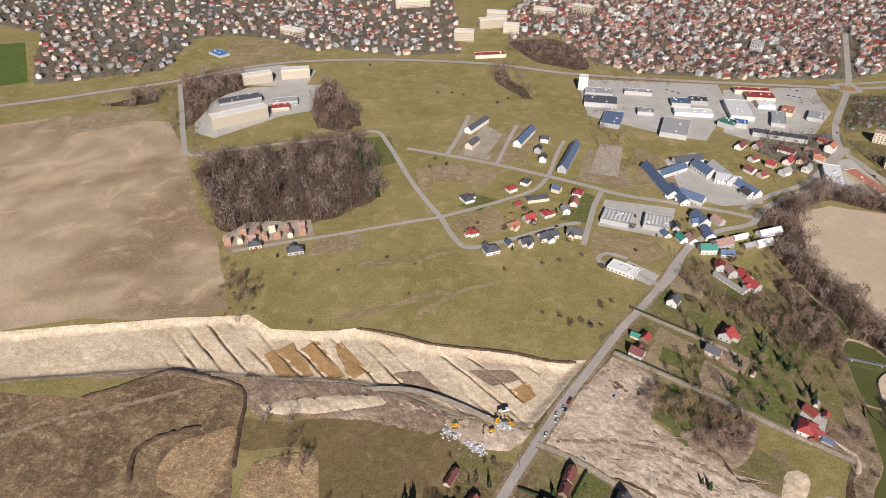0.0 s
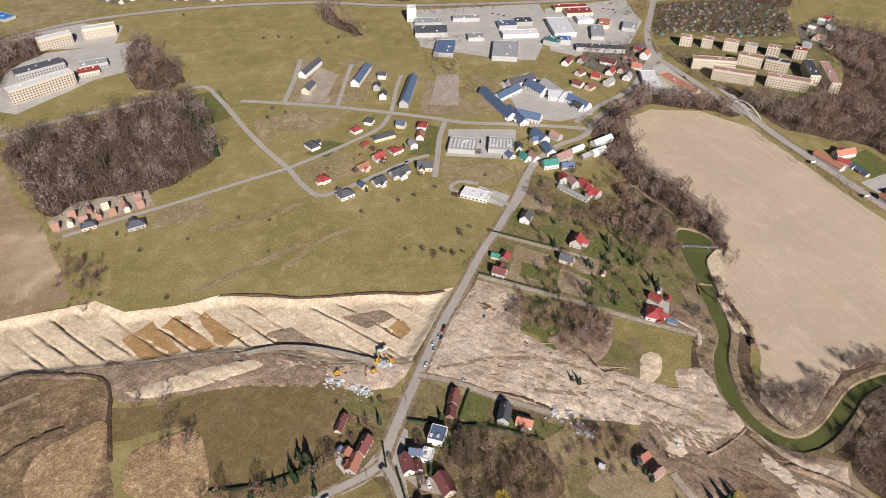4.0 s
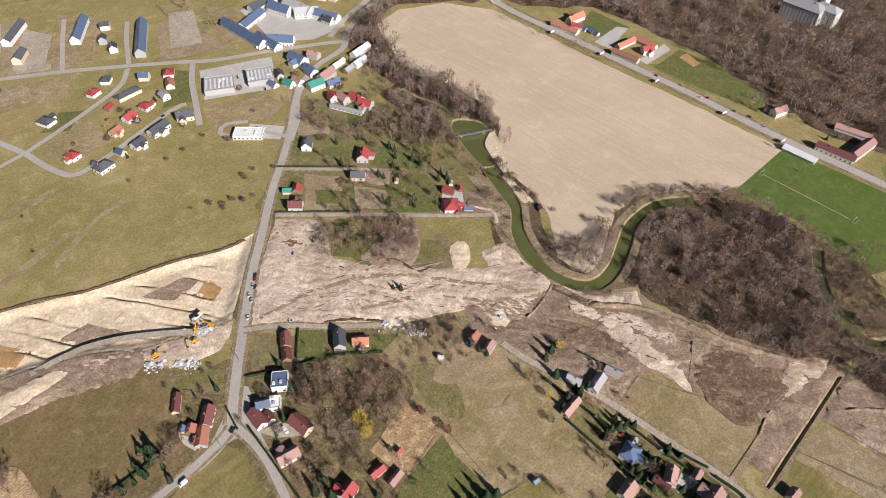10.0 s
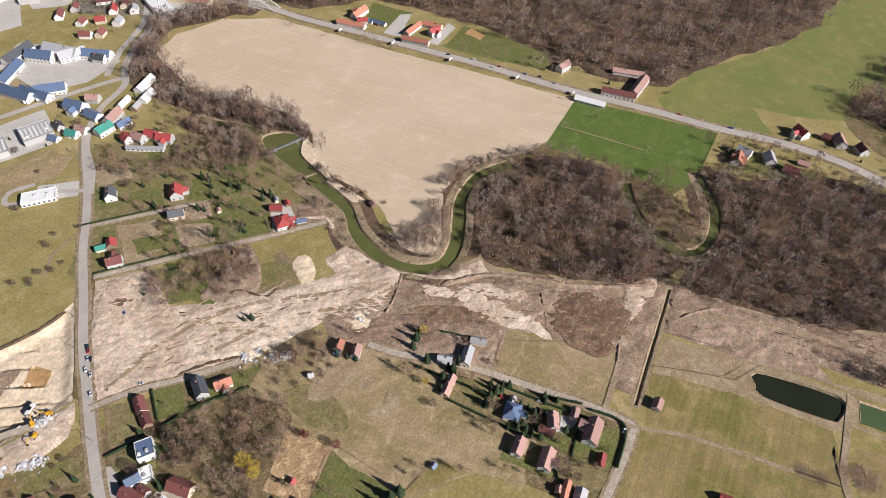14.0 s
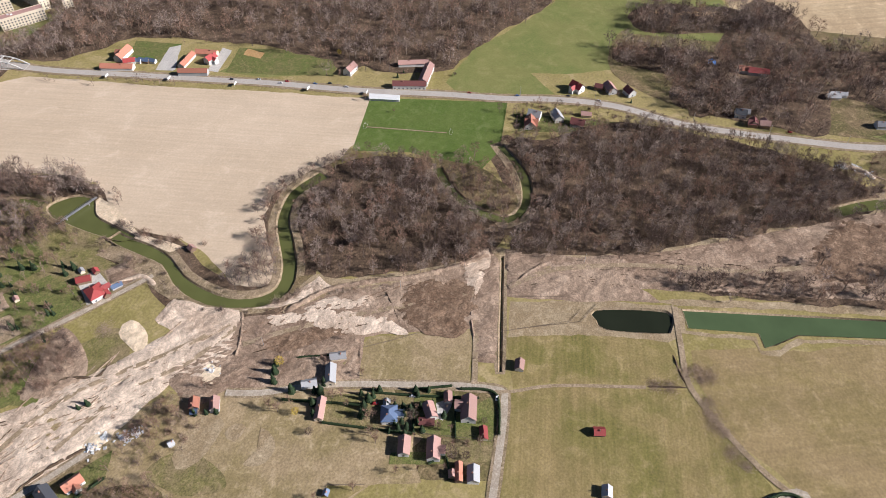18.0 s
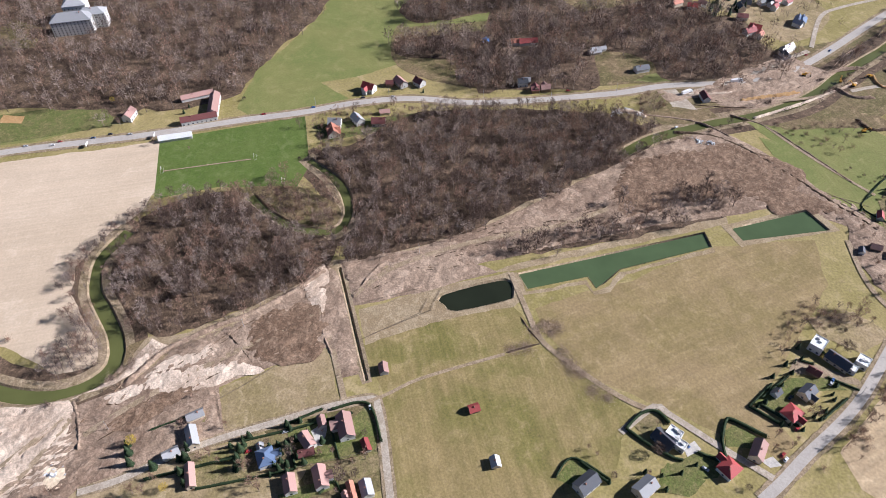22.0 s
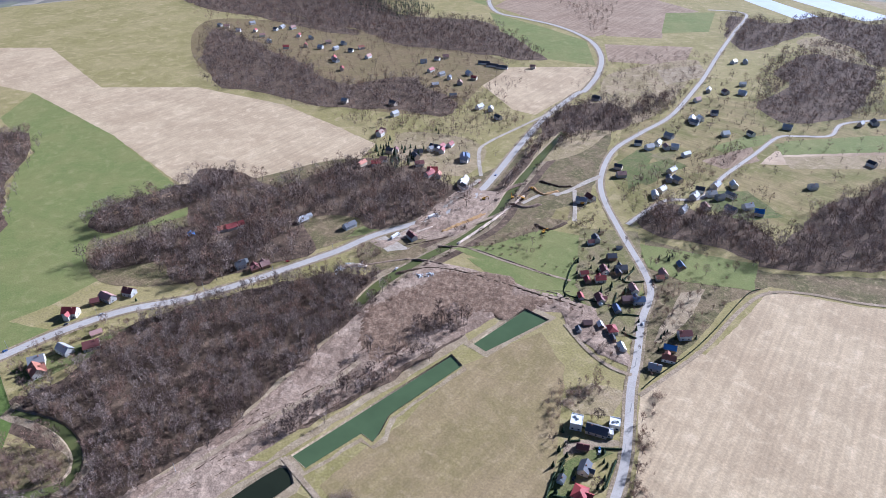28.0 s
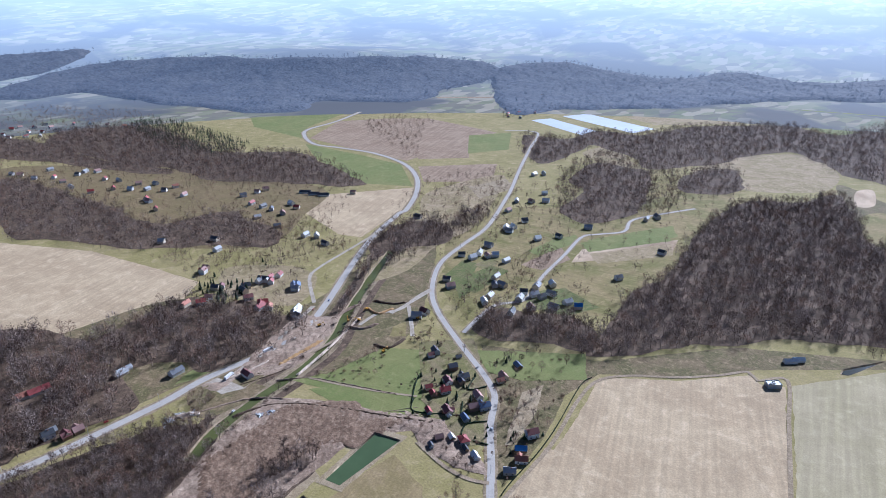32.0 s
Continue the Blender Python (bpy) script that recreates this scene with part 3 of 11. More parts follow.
# ---- ridges of spoil ----
def spoil_ridge(line, width, height, material, label, seed=0, name="spoil_ridge"):
    """A lumpy bank of tipped soil along a line."""
    p = curve_through(line, 2.0)
    t = np.gradient(p, axis=0)
    t /= np.linalg.norm(t, axis=1)[:, None] + 1e-9
    nrm = np.c_[-t[:, 1], t[:, 0]]
    n, m = len(p), 7
    V = []
    for j in range(m):
        s = j / (m - 1) * 2 - 1
        q = p + nrm * (s * width / 2 * (1 + .35 * vnoise(p[:, 0], p[:, 1], 6.0, seed + .5)))[:, None]
        z = -.3 + (height + .3) * max(0, 1 - s * s) * (1 + .8 * vnoise(q[:, 0], q[:, 1], 3.2, seed)) * np.clip(np.minimum(np.arange(n), np.arange(n)[::-1]) / 3, 0, 1)
        V.append(np.c_[q, lie(q[:, 0], q[:, 1]) + z])
    F = np.array([(j * n + i, j * n + i + 1, (j + 1) * n + i + 1, (j + 1) * n + i) for j in range(m - 1) for i in range(n - 1)])
    return tagged(new(name, mesh_from(name, np.vstack(V), F, MAT[material], True)), label, "earth bank", kind="structure")




def ruts(line, count, spread, seed):
    """Wheel ruts and thin windrows pressed up along the run of the works."""
    rng = np.random.default_rng(seed)
    p = curve_through(line, 3.0)
    t = np.gradient(p, axis=0)
    t /= np.linalg.norm(t, axis=1)[:, None] + 1e-9
    nrm = np.c_[-t[:, 1], t[:, 0]]
    for k in range(count):
        n = int(rng.integers(8, 22))
        i = int(rng.integers(0, max(1, len(p) - n)))
        n = min(n, len(p) - i)
        if n < 5:
            continue
        off = rng.uniform(-spread, spread) + np.linspace(0, rng.normal() * 9, n) + rng.normal() * 3 * np.sin(np.linspace(0, 3, n))
        q = p[i:i + n] + nrm[i:i + n] * off[:, None]
        if any(inside(q[:, 0], q[:, 1], h).any() for h in HOLES):
            continue
        spoil_ridge(q, rng.uniform(.8, 1.8), rng.uniform(.35, .8), str(rng.choice(["mud_dark", "topsoil", "mud", "mud"])), "thin windrow of pushed-up soil beside wheel ruts", k, "windrow")

spoil_ridge([(-74, 434), (-40, 426), (-12, 415), (21, 409), (53, 404), (86, 394), (106, 393)], 3, 1.0, "topsoil", "bank of dark tipped topsoil", 0)
spoil_ridge([(-274, 355), (-253, 364), (-235, 374), (-216, 383), (-188, 378), (-153, 363), (-146, 325), (-142, 291)], 4, 1.2, "topsoil", "bank of dark tipped topsoil", 2)
spoil_ridge([(-208, 278), (-213, 305), (-198, 319), (-173, 327)], 5, 1.6, "topsoil", "bank of dark tipped topsoil", 4)
spoil_ridge([(273, 182), (291, 167), (303, 154), (318, 123), (325, 103), (340, 76), (363, 46)], 6, 1.8, "mud", "bank of brown churned soil and roots", 5)
spoil_ridge([(263, 322), (282, 302), (276, 285)], 5, 1.6, "earth", "bank of pale dug earth", 6)
spoil_ridge([(268, 212), (251, 204), (227, 198)], 3, 1.2, "mud", "bank of brown churned soil and roots", 7)
spoil_ridge([(209, 280), (195, 282), (188, 303), (176, 305)], 3, 1.0, "topsoil", "bank of dark tipped topsoil", 8)
spoil_ridge([(112, 284), (131, 273), (149, 257)], 3, 1.0, "topsoil", "bank of dark tipped topsoil", 9)
spoil_ridge([(498, -283), (483, -320), (445, -348), (395, -372), (345, -396)], 4, 1.2, "topsoil", "bank of dark tipped topsoil", 10)
spoil_ridge([(330, 28), (365, 0), (374, -43), (383, -87)], 4, 1.3, "mud", "bank of brown churned soil and roots", 11)
spoil_ridge([(509, -368), (528, -430), (555, -502)], 4, 1.2, "earth", "bank of pale dug earth", 12)
spoil_ridge([(495, -465), (475, -468), (475, -498)], 5, 2.0, "topsoil", "bank of dark tipped topsoil", 13)
spoil_ridge([(576, -542), (549, -553), (538, -568)], 4, 2.0, "topsoil", "bank of dark tipped topsoil", 14)
spoil_ridge([(321, 50), (299, 49), (280, 43)], 3, 1.0, "mud", "bank of brown churned soil and roots", 15)
spoil_ridge([(311, 117), (283, 98)], 2, .8, "topsoil", "bank of dark tipped topsoil", 16)
spoil_ridge([(298, -91), (282, -96), (273, -101)], 2, .8, "topsoil", "bank of dark tipped topsoil", 17)
spoil_ridge([(267, -74), (272, -101)], 2, .8, "topsoil", "bank of dark tipped topsoil", 18)
spoil_ridge([(539, -366), (542, -399), (546, -435)], 6, 2.0, "clay", "bank of orange-brown dug clay", 30)
spoil_ridge([(558, -311), (554, -338), (555, -369)], 4, 1.6, "earth", "bank of pale dug earth", 31)
spoil_ridge([(550, -473), (530, -482), (525, -504)], 5, 2.2, "mud", "bank of brown churned soil and roots", 32)
spoil_ridge([(576, -475), (582, -508), (578, -527)], 5, 2.0, "mud", "bank of brown churned soil and roots", 33)
spoil_ridge([(539, -239), (535, -254), (525, -265)], 6, 2.2, "earth", "bank of pale dug earth", 34)
spoil_ridge([(519, -345), (494, -372), (450, -391), (401, -409)], 2, 0.8, "mud", "bank of brown churned soil and roots", 35)
spoil_ridge([(530, -261), (506, -315), (454, -343), (408, -357)], 3, 1.0, "mud", "bank of brown churned soil and roots", 36)
spoil_ridge([(569, -525), (544, -521), (540, -545)], 5, 2, "clay", "bank of orange-brown dug clay", 37)
ruts([(99, 318), (149, 289), (200, 253), (245, 210)], 40, 16, 40)
ruts([(125, 371), (143, 330), (175, 282), (219, 243)], 16, 14, 41)
ruts([(233, 219), (252, 179), (281, 131), (306, 78), (333, 44)], 46, 15, 42)
ruts([(338, 28), (362, -22), (379, -87), (401, -176), (423, -266)], 46, 12, 43)
ruts([(383, -107), (394, -192), (410, -279), (396, -360), (343, -401)], 30, 13, 44)
ruts([(541, -305), (537, -378), (564, -462), (619, -557)], 24, 14, 45)
ruts([(262, 193), (284, 138), (297, 87), (304, 49)], 26, 9, 46)
# ---- fields and yards ----
sheet("ploughed_field_west", [(-743, 832), (-602, 849), (-527, 879), (-375, 860), (-320, 759), (-267, 630), (-228, 564), (-190, 461), (-221, 442), (-311, 447), (-375, 431), (-464, 421)], MAT["plough_brown"], 0.040, 60, label="brown tilled field with pale stripes of soil", category="field", wobble=1.6)
sheet("dark_rough_ground", [(-421, 358), (-364, 363), (-274, 355), (-235, 374), (-216, 382), (-153, 363), (-146, 325), (-142, 291), (-138, 268), (-129, 223), (-330, 223)], MAT["rough_brown"], 0.041, 2.6, tussocks, label="dark rough ground", category="ground", wobble=1.6)
sheet("sand_berm", curve_through([(-136, 345), (-118, 338), (-69, 342), (-42, 349), (-62, 357), (-129, 350)], 6.0, True), MAT["sand"], 0.75, 2.6, churned, label="sand berm", category="ground", wobble=1.6)
sheet("works_yard", [(63, 323), (35, 329), (6, 337), (-28, 356), (-40, 348), (-2, 330), (18, 307), (45, 305), (55, 312)], MAT["earth"], 0.047, 2.6, churned, label="works yard", category="ground", wobble=1.6)
sheet("bulldozed_ground", [(136, 399), (167, 375), (151, 333), (165, 315), (198, 286), (207, 277), (241, 251), (260, 227), (267, 211), (235, 198), (206, 206), (200, 231), (155, 251), (116, 279), (70, 312), (91, 344), (113, 372)], MAT["earth"], 0.048, 2.6, churned, label="bulldozed ground", category="ground", wobble=1.6)
sheet("bulldozed_strip", [(263, 209), (273, 182), (301, 153), (323, 103), (368, 45), (352, 33), (263, 24), (261, 41), (288, 47), (281, 74), (265, 118), (229, 111), (221, 137), (205, 192), (187, 207), (207, 247), (237, 221)], MAT["mud"], 0.050, 2.6, churned, label="bulldozed strip", category="ground", wobble=1.6)
sheet("bulldozed_strip", [(352, 32), (365, 0), (381, -87), (401, -150), (411, -177), (430, -123), (422, -227), (479, -264), (499, -322), (449, -351), (386, -384), (341, -406), (321, -394), (348, -380), (380, -343), (385, -287), (371, -202), (361, -128), (352, -69), (343, -85), (330, -27), (323, 27)], MAT["mud"], 0.051, 2.6, churned, label="bulldozed strip", category="ground", wobble=1.6)
sheet("building_works", [(576, -286), (558, -311), (591, -385), (619, -455), (600, -468), (566, -490), (530, -452), (526, -411), (524, -371), (533, -347), (552, -330), (546, -297)], MAT["mud"], 0.053, 2.6, churned, label="building works", category="ground", wobble=1.6)
sheet("garden_ground", curve_through([(147, 435), (171, 450), (227, 532), (256, 526), (293, 490), (330, 426), (336, 393), (322, 354), (310, 316), (286, 294), (138, 404)], 6.0, True), MAT["garden"], 0.054, 60, label="garden ground", category="ground", wobble=1.6)
sheet("dry_meadow", [(258, 118), (265, 114), (280, 73), (287, 47), (243, 39), (228, 111)], MAT["dry_grass"], 0.055, 60, label="dry meadow", category="field", wobble=1.6)
sheet("dry_meadow", [(105, 213), (135, 235), (173, 228), (187, 201), (210, 147), (210, 106), (199, 59), (106, 120), (118, 166)], MAT["dry_grass"], 0.057, 60, label="dry meadow", category="field", wobble=1.6)
sheet("rough_grass", [(166, 252), (193, 228), (203, 191), (216, 143), (228, 86), (171, 53), (158, 97), (131, 175), (121, 251)], MAT["dry_grass"], 0.058, 60, label="rough grass", category="ground", wobble=1.6)
sheet("hay_meadow", [(303, -103), (314, -147), (314, -162), (345, -257), (346, -253), (343, -340), (296, -325), (246, -273), (206, -228), (178, -238), (167, -226), (186, -197), (210, -170), (241, -127), (260, -118), (281, -105)], MAT["hay"], 0.061, 60, label="hay meadow", category="field", wobble=1.6)
sheet("green_meadow", [(242, 14), (254, -15), (270, -100), (253, -115), (228, -135), (209, -149), (193, -133), (168, -121), (151, 5)], MAT["grass_green"], 0.062, 60, label="green meadow", category="field", wobble=1.6)
sheet("green_meadow", [(288, 21), (303, -38), (308, -88), (298, -93), (273, -100), (256, -15), (247, 11)], MAT["grass_green"], 0.064, 60, label="green meadow", category="field", wobble=1.6)
sheet("pond_bank", [(319, 24), (331, -27), (341, -93), (311, -95), (307, -88), (302, -38), (287, 20)], MAT["dry_earth"], 0.065, 60, label="pond bank", category="ground", wobble=1.6)
sheet("sand_field", [(384, 622), (422, 634), (476, 616), (513, 564), (519, 501), (527, 403), (541, 304), (545, 241), (552, 201), (480, 193), (451, 201), (432, 214), (411, 230), (391, 240), (363, 236), (330, 218), (312, 203), (300, 199), (292, 207), (290, 228), (302, 246), (318, 270), (326, 290), (327, 334), (350, 368), (374, 396), (375, 449), (357, 524), (358, 565)], MAT["sand_field"], 0.067, 60, label="large pale harrowed field beside the river", category="field", wobble=1.6)
sheet("sports_pitch", [(552, 202), (573, 66), (494, 61), (464, 72), (474, 141), (465, 193)], MAT["turf"], 0.068, 60, label="bright green mown sports pitch", category="ground")
sheet("green_field", [(1339, -59), (1055, -129), (822, -159), (806, -70), (721, -47), (754, -47), (658, -32), (639, 11), (633, 51), (597, 22), (580, 118), (595, 134), (666, 120), (715, 89), (799, 44), (815, 46), (1002, 4), (1052, -23), (1233, 2)], MAT["grass_bright"], 0.069, 60, label="green field", category="field", wobble=1.6)
sheet("tan_field", [(1339, -59), (1500, 32), (1748, 17), (1644, -130), (1303, -162), (1205, -302), (1036, -389), (891, -419), (802, -432), (746, -362), (732, -252), (770, -245), (808, -237), (817, -166), (845, -160), (1055, -129)], MAT["plough_tan"], 0.071, 60, label="tan field", category="field", wobble=1.6)
sheet("pale_strip", [(820, -153), (803, -66), (790, -67), (803, -148)], MAT["straw"], 0.072, 2.6, tussocks, label="pale strip", category="ground", wobble=1.6)
sheet("ploughed_field_south", [(264, -565), (199, -611), (144, -670), (132, -658), (111, -669), (64, -502), (30, -386), (105, -326), (119, -285), (144, -261), (167, -262), (201, -310), (219, -327), (236, -350), (246, -432), (238, -434), (249, -501)], MAT["plough_tan"], 0.074, 60, label="ploughed field south", category="field", wobble=1.6)
sheet("pale_field", [(106, -675), (38, -765), (-67, -881), (-108, -631), (-23, -430), (40, -436)], MAT["pale_crop"], 0.075, 60, label="pale field", category="field", wobble=1.6)
sheet("pasture", [(488, -362), (481, -454), (432, -502), (369, -474), (321, -457), (315, -408), (362, -397), (426, -381)], MAT["grass_bright"], 0.076, 60, label="pasture", category="field", wobble=1.6)
sheet("pasture", [(400, -541), (279, -594), (177, -718), (42, -791), (39, -771), (147, -681), (201, -617), (267, -571), (274, -514), (253, -439), (247, -368), (270, -385), (326, -471)], MAT["grass_dry"], 0.078, 60, label="pasture", category="field", wobble=1.6)
sheet("hill_meadow", [(603, -825), (533, -954), (418, -1127), (330, -1051), (295, -850), (309, -708), (357, -668), (438, -732), (486, -693), (458, -584), (551, -638), (607, -757)], MAT["grass_green"], 0.079, 60, label="hill meadow", category="field", wobble=1.6)
sheet("crop_strip", [(471, -918), (394, -1069), (365, -1022), (453, -885)], MAT["grass_bright"], 0.081, 60, label="crop strip", category="ground", wobble=1.6)
sheet("crop_strip", [(457, -875), (360, -1010), (343, -945), (444, -818)], MAT["plough_brown"], 0.082, 60, label="crop strip", category="ground", wobble=1.6)
sheet("valley_field", [(946, -725), (985, -816), (884, -965), (805, -871), (792, -798), (758, -697), (796, -683)], MAT["plough_tan"], 0.083, 60, label="valley field", category="field")
sheet("valley_meadow", [(1369, -1081), (1168, -1087), (1031, -1080), (894, -968), (988, -917), (1221, -993)], MAT["grass_bright"], 0.085, 60, label="valley meadow", category="field")
sheet("valley_meadow", [(1865, -1257), (1755, -1372), (1847, -1546), (1651, -1682), (1603, -1405), (1538, -1228), (1429, -1120), (1658, -1131)], MAT["grass_bright"], 0.086, 60, label="valley meadow", category="field")
sheet("far_ploughed", [(1414, -1132), (1533, -1343), (1460, -1460), (1353, -1547), (1071, -1507), (1046, -1115), (1198, -1116)], MAT["plough_dark"], 0.088, 60, label="far ploughed", category="ground")
sheet("far_ploughed", [(1191, -1315), (1086, -1400), (952, -1228), (1037, -1144)], MAT["plough_dark"], 0.089, 60, label="far ploughed", category="ground")
sheet("far_meadow", [(1108, -1428), (1041, -1531), (930, -1358), (982, -1262)], MAT["grass_bright"], 0.090, 60, label="far meadow", category="field")
sheet("far_ploughed", [(991, -1093), (869, -1226), (790, -1096), (898, -1007)], MAT["plough_dark"], 0.092, 60, label="far ploughed", category="ground")
sheet("hill_field", curve_through([(505, -1447), (472, -1621), (380, -1740), (313, -1716), (251, -1607), (240, -1479), (276, -1414), (365, -1361), (416, -1414)], 6.0, True), MAT["dry_grass"], 0.093, 60, label="hill field", category="field")
sheet("hill_field", curve_through([(236, -1508), (140, -1441), (17, -1310), (88, -1099), (118, -1161)], 6.0, True), MAT["grass_dry"], 0.095, 60, label="hill field", category="field")
sheet("plastic_field_cover", [(1099, -1719), (1067, -1780), (849, -1688), (873, -1620)], MAT["plastic"], 0.096, 60, label="plastic field cover", category="field")
sheet("plastic_field_cover", [(1060, -1834), (1018, -1918), (755, -1824), (780, -1734)], MAT["plastic"], 0.097, 60, label="plastic field cover", category="field")
sheet("far_field", [(945, -1964), (823, -2154), (597, -2210), (608, -2039), (778, -1878)], MAT["dry_grass"], 0.099, 60, label="far field", category="field")
sheet("far_field", [(771, -2209), (310, -2563), (194, -2271), (343, -2034), (492, -2178), (613, -2209)], MAT["grass_bright"], 0.100, 60, label="far field", category="field")
sheet("office_yard", [(179, 532), (203, 508), (190, 492), (166, 515)], MAT["concrete"], 0.102, 60, label="office yard", category="ground")
sheet("store_yard", [(161, 595), (179, 649), (252, 629), (239, 594), (222, 573)], MAT["concrete"], 0.103, 60, label="store yard", category="ground")
sheet("factory_yard", [(208, 1022), (421, 997), (408, 909), (340, 798), (294, 815), (242, 851), (201, 879)], MAT["concrete"], 0.104, 60, label="factory yard", category="ground")
sheet("shop_yard", [(422, 974), (563, 985), (544, 888), (486, 814), (398, 798), (371, 823)], MAT["concrete"], 0.106, 60, label="shop yard", category="ground")
sheet("school_yard", [(251, 735), (315, 765), (354, 678), (352, 640), (306, 634), (253, 666)], MAT["concrete"], 0.107, 60, label="school yard", category="ground")
sheet("hospital_yard", [(-375, 976), (-187, 999), (-157, 910), (-224, 881), (-299, 808), (-330, 825)], MAT["concrete"], 0.109, 60, label="hospital yard", category="ground")
sheet("parking", [(-363, 1054), (-265, 1088), (-205, 1061), (-211, 987), (-317, 999)], MAT["concrete"], 0.110, 60, label="parking", category="ground")
sheet("building_site", [(-214, 544), (-223, 590), (-190, 612), (-145, 612), (-133, 579)], MAT["dry_earth"], 0.111, 60, label="building site", category="ground", wobble=1.6)
sheet("building_site", [(-496, 817), (-520, 881), (-416, 911), (-391, 871)], MAT["dry_earth"], 0.113, 60, label="building site", category="ground", wobble=1.6)
sheet("building_plot", [(-129, 568), (-87, 579), (-78, 551), (-132, 539)], MAT["dry_earth"], 0.114, 60, label="building plot", category="ground", wobble=1.6)
sheet("building_plot", [(11, 758), (36, 880), (63, 870), (45, 743)], MAT["dry_earth"], 0.116, 60, label="building plot", category="ground", wobble=1.6)
sheet("building_plot", [(55, 735), (92, 842), (127, 815), (101, 743)], MAT["dry_earth"], 0.117, 60, label="building plot", category="ground", wobble=1.6)
sheet("building_plot", [(9, 600), (47, 635), (62, 595), (38, 573)], MAT["dry_earth"], 0.118, 60, label="building plot", category="ground", wobble=1.6)
sheet("building_plot", [(155, 692), (183, 778), (217, 735), (222, 672)], MAT["dry_earth"], 0.120, 60, label="building plot", category="ground", wobble=1.6)
sheet("lawn", [(175, 370), (185, 360), (163, 325), (151, 336)], MAT["lawn"], 0.135, 60, label="lawn", category="ground", wobble=1.6)
sheet("lawn", [(175, 339), (193, 327), (177, 301), (162, 311)], MAT["lawn"], 0.137, 60, label="lawn", category="ground", wobble=1.6)
sheet("lawn", [(244, 415), (296, 379), (284, 370), (238, 401)], MAT["lawn"], 0.138, 60, label="lawn", category="ground", wobble=1.6)
sheet("lawn", [(252, 367), (268, 352), (248, 327), (230, 339)], MAT["lawn"], 0.139, 60, label="lawn", category="ground", wobble=1.6)
sheet("lawn", [(203, 399), (246, 367), (230, 343), (191, 370)], MAT["lawn"], 0.141, 60, label="lawn", category="ground", wobble=1.6)
sheet("lawn", [(196, 471), (231, 438), (220, 419), (180, 451)], MAT["lawn"], 0.142, 60, label="lawn", category="ground", wobble=1.6)
sheet("lawn", [(593, 491), (610, 440), (574, 436), (564, 475)], MAT["turf"], 0.145, 60, label="lawn", category="ground")
sheet("school_field", [(564, 374), (610, 338), (606, 268), (584, 258), (565, 323)], MAT["grass_bright"], 0.146, 60, label="school field", category="field", wobble=1.6)
sheet("green_crop", [(-968, 1162), (-749, 1205), (-645, 1010), (-812, 933)], MAT["turf"], 0.148, 60, label="green crop", category="ground")
sheet("fallow", [(-392, 1217), (-302, 1223), (-231, 1136), (-348, 1086)], MAT["dry_grass"], 0.149, 60, label="fallow", category="ground")
sheet("earth_fan", curve_through([(230, 288), (243, 286), (233, 265), (220, 263), (219, 270)], 6.0, True), MAT["sand"], 0.153, 2.6, churned, label="earth fan", category="ground", wobble=1.6)
sheet("vegetable_plot", [(281, 331), (294, 322), (283, 300), (265, 312)], MAT["mud"], 0.155, 2.6, churned, label="vegetable plot", category="ground", wobble=1.6)
sheet("vegetable_plot", [(231, 404), (245, 393), (235, 378), (221, 389)], MAT["mud"], 0.156, 2.6, churned, label="vegetable plot", category="ground", wobble=1.6)
sheet("bare_plot", [(176, 421), (192, 406), (176, 382), (159, 393)], MAT["dry_earth"], 0.158, 60, label="bare plot", category="ground", wobble=1.6)
sheet("cleared_ground", curve_through([(168, 321), (226, 329), (195, 290)], 6.0, True), MAT["mud"], 0.160, 2.6, churned, label="cleared ground", category="ground", wobble=1.6)
sheet("hillside", curve_through([(1115, -786), (1013, -818), (940, -717), (946, -614), (1044, -611), (1136, -577)], 6.0, True), MAT["grass_dry"], 0.162, 60, label="hillside", category="ground")
sheet("hillside", curve_through([(815, -484), (761, -542), (691, -547), (644, -470), (740, -434)], 6.0, True), MAT["dry_grass"], 0.163, 60, label="hillside", category="ground", wobble=1.6)
sheet("hillside", curve_through([(573, -279), (588, -307), (507, -333), (508, -294), (521, -260)], 6.0, True), MAT["grass_dry"], 0.165, 60, label="hillside", category="ground", wobble=1.6)
sheet("clover", [(479, -357), (455, -388), (360, -402), (359, -383), (415, -360)], MAT["grass_bright"], 0.166, 60, label="clover", category="ground", wobble=1.6)
sheet("stump_field", curve_through([(493, -307), (478, -338), (416, -371), (379, -372), (384, -341), (381, -312), (377, -259), (380, -239), (438, -236)], 6.0, True), MAT["mud"], 0.167, 2.6, churned, label="stump field", category="field", wobble=1.6)
sheet("site_road", [(569, -298), (573, -310), (529, -319), (538, -297)], MAT["gravel"], 0.169, 60, label="site road", category="ground", wobble=1.6)
sheet("low_meadow", curve_through([(-147, 335), (-117, 331), (-35, 342), (-2, 326), (13, 305), (6, 277), (-2, 249), (-79, 249), (-91, 305), (-141, 307)], 6.0, True), MAT["grass_brown"], 0.170, 60, label="low meadow", category="field", wobble=1.6)
sheet("garden_ground", curve_through([(156, 357), (188, 343), (215, 309), (234, 290), (206, 268), (182, 305)], 6.0, True), MAT["garden"], 0.172, 60, label="garden ground", category="ground", wobble=1.6)
sheet("woodside", curve_through([(302, 188), (312, 174), (313, 139), (338, 84), (365, 44), (368, 45), (325, 103), (304, 154), (277, 175)], 6.0, True), MAT["grass_dry"], 0.173, 60, label="woodside", category="ground", wobble=1.6)
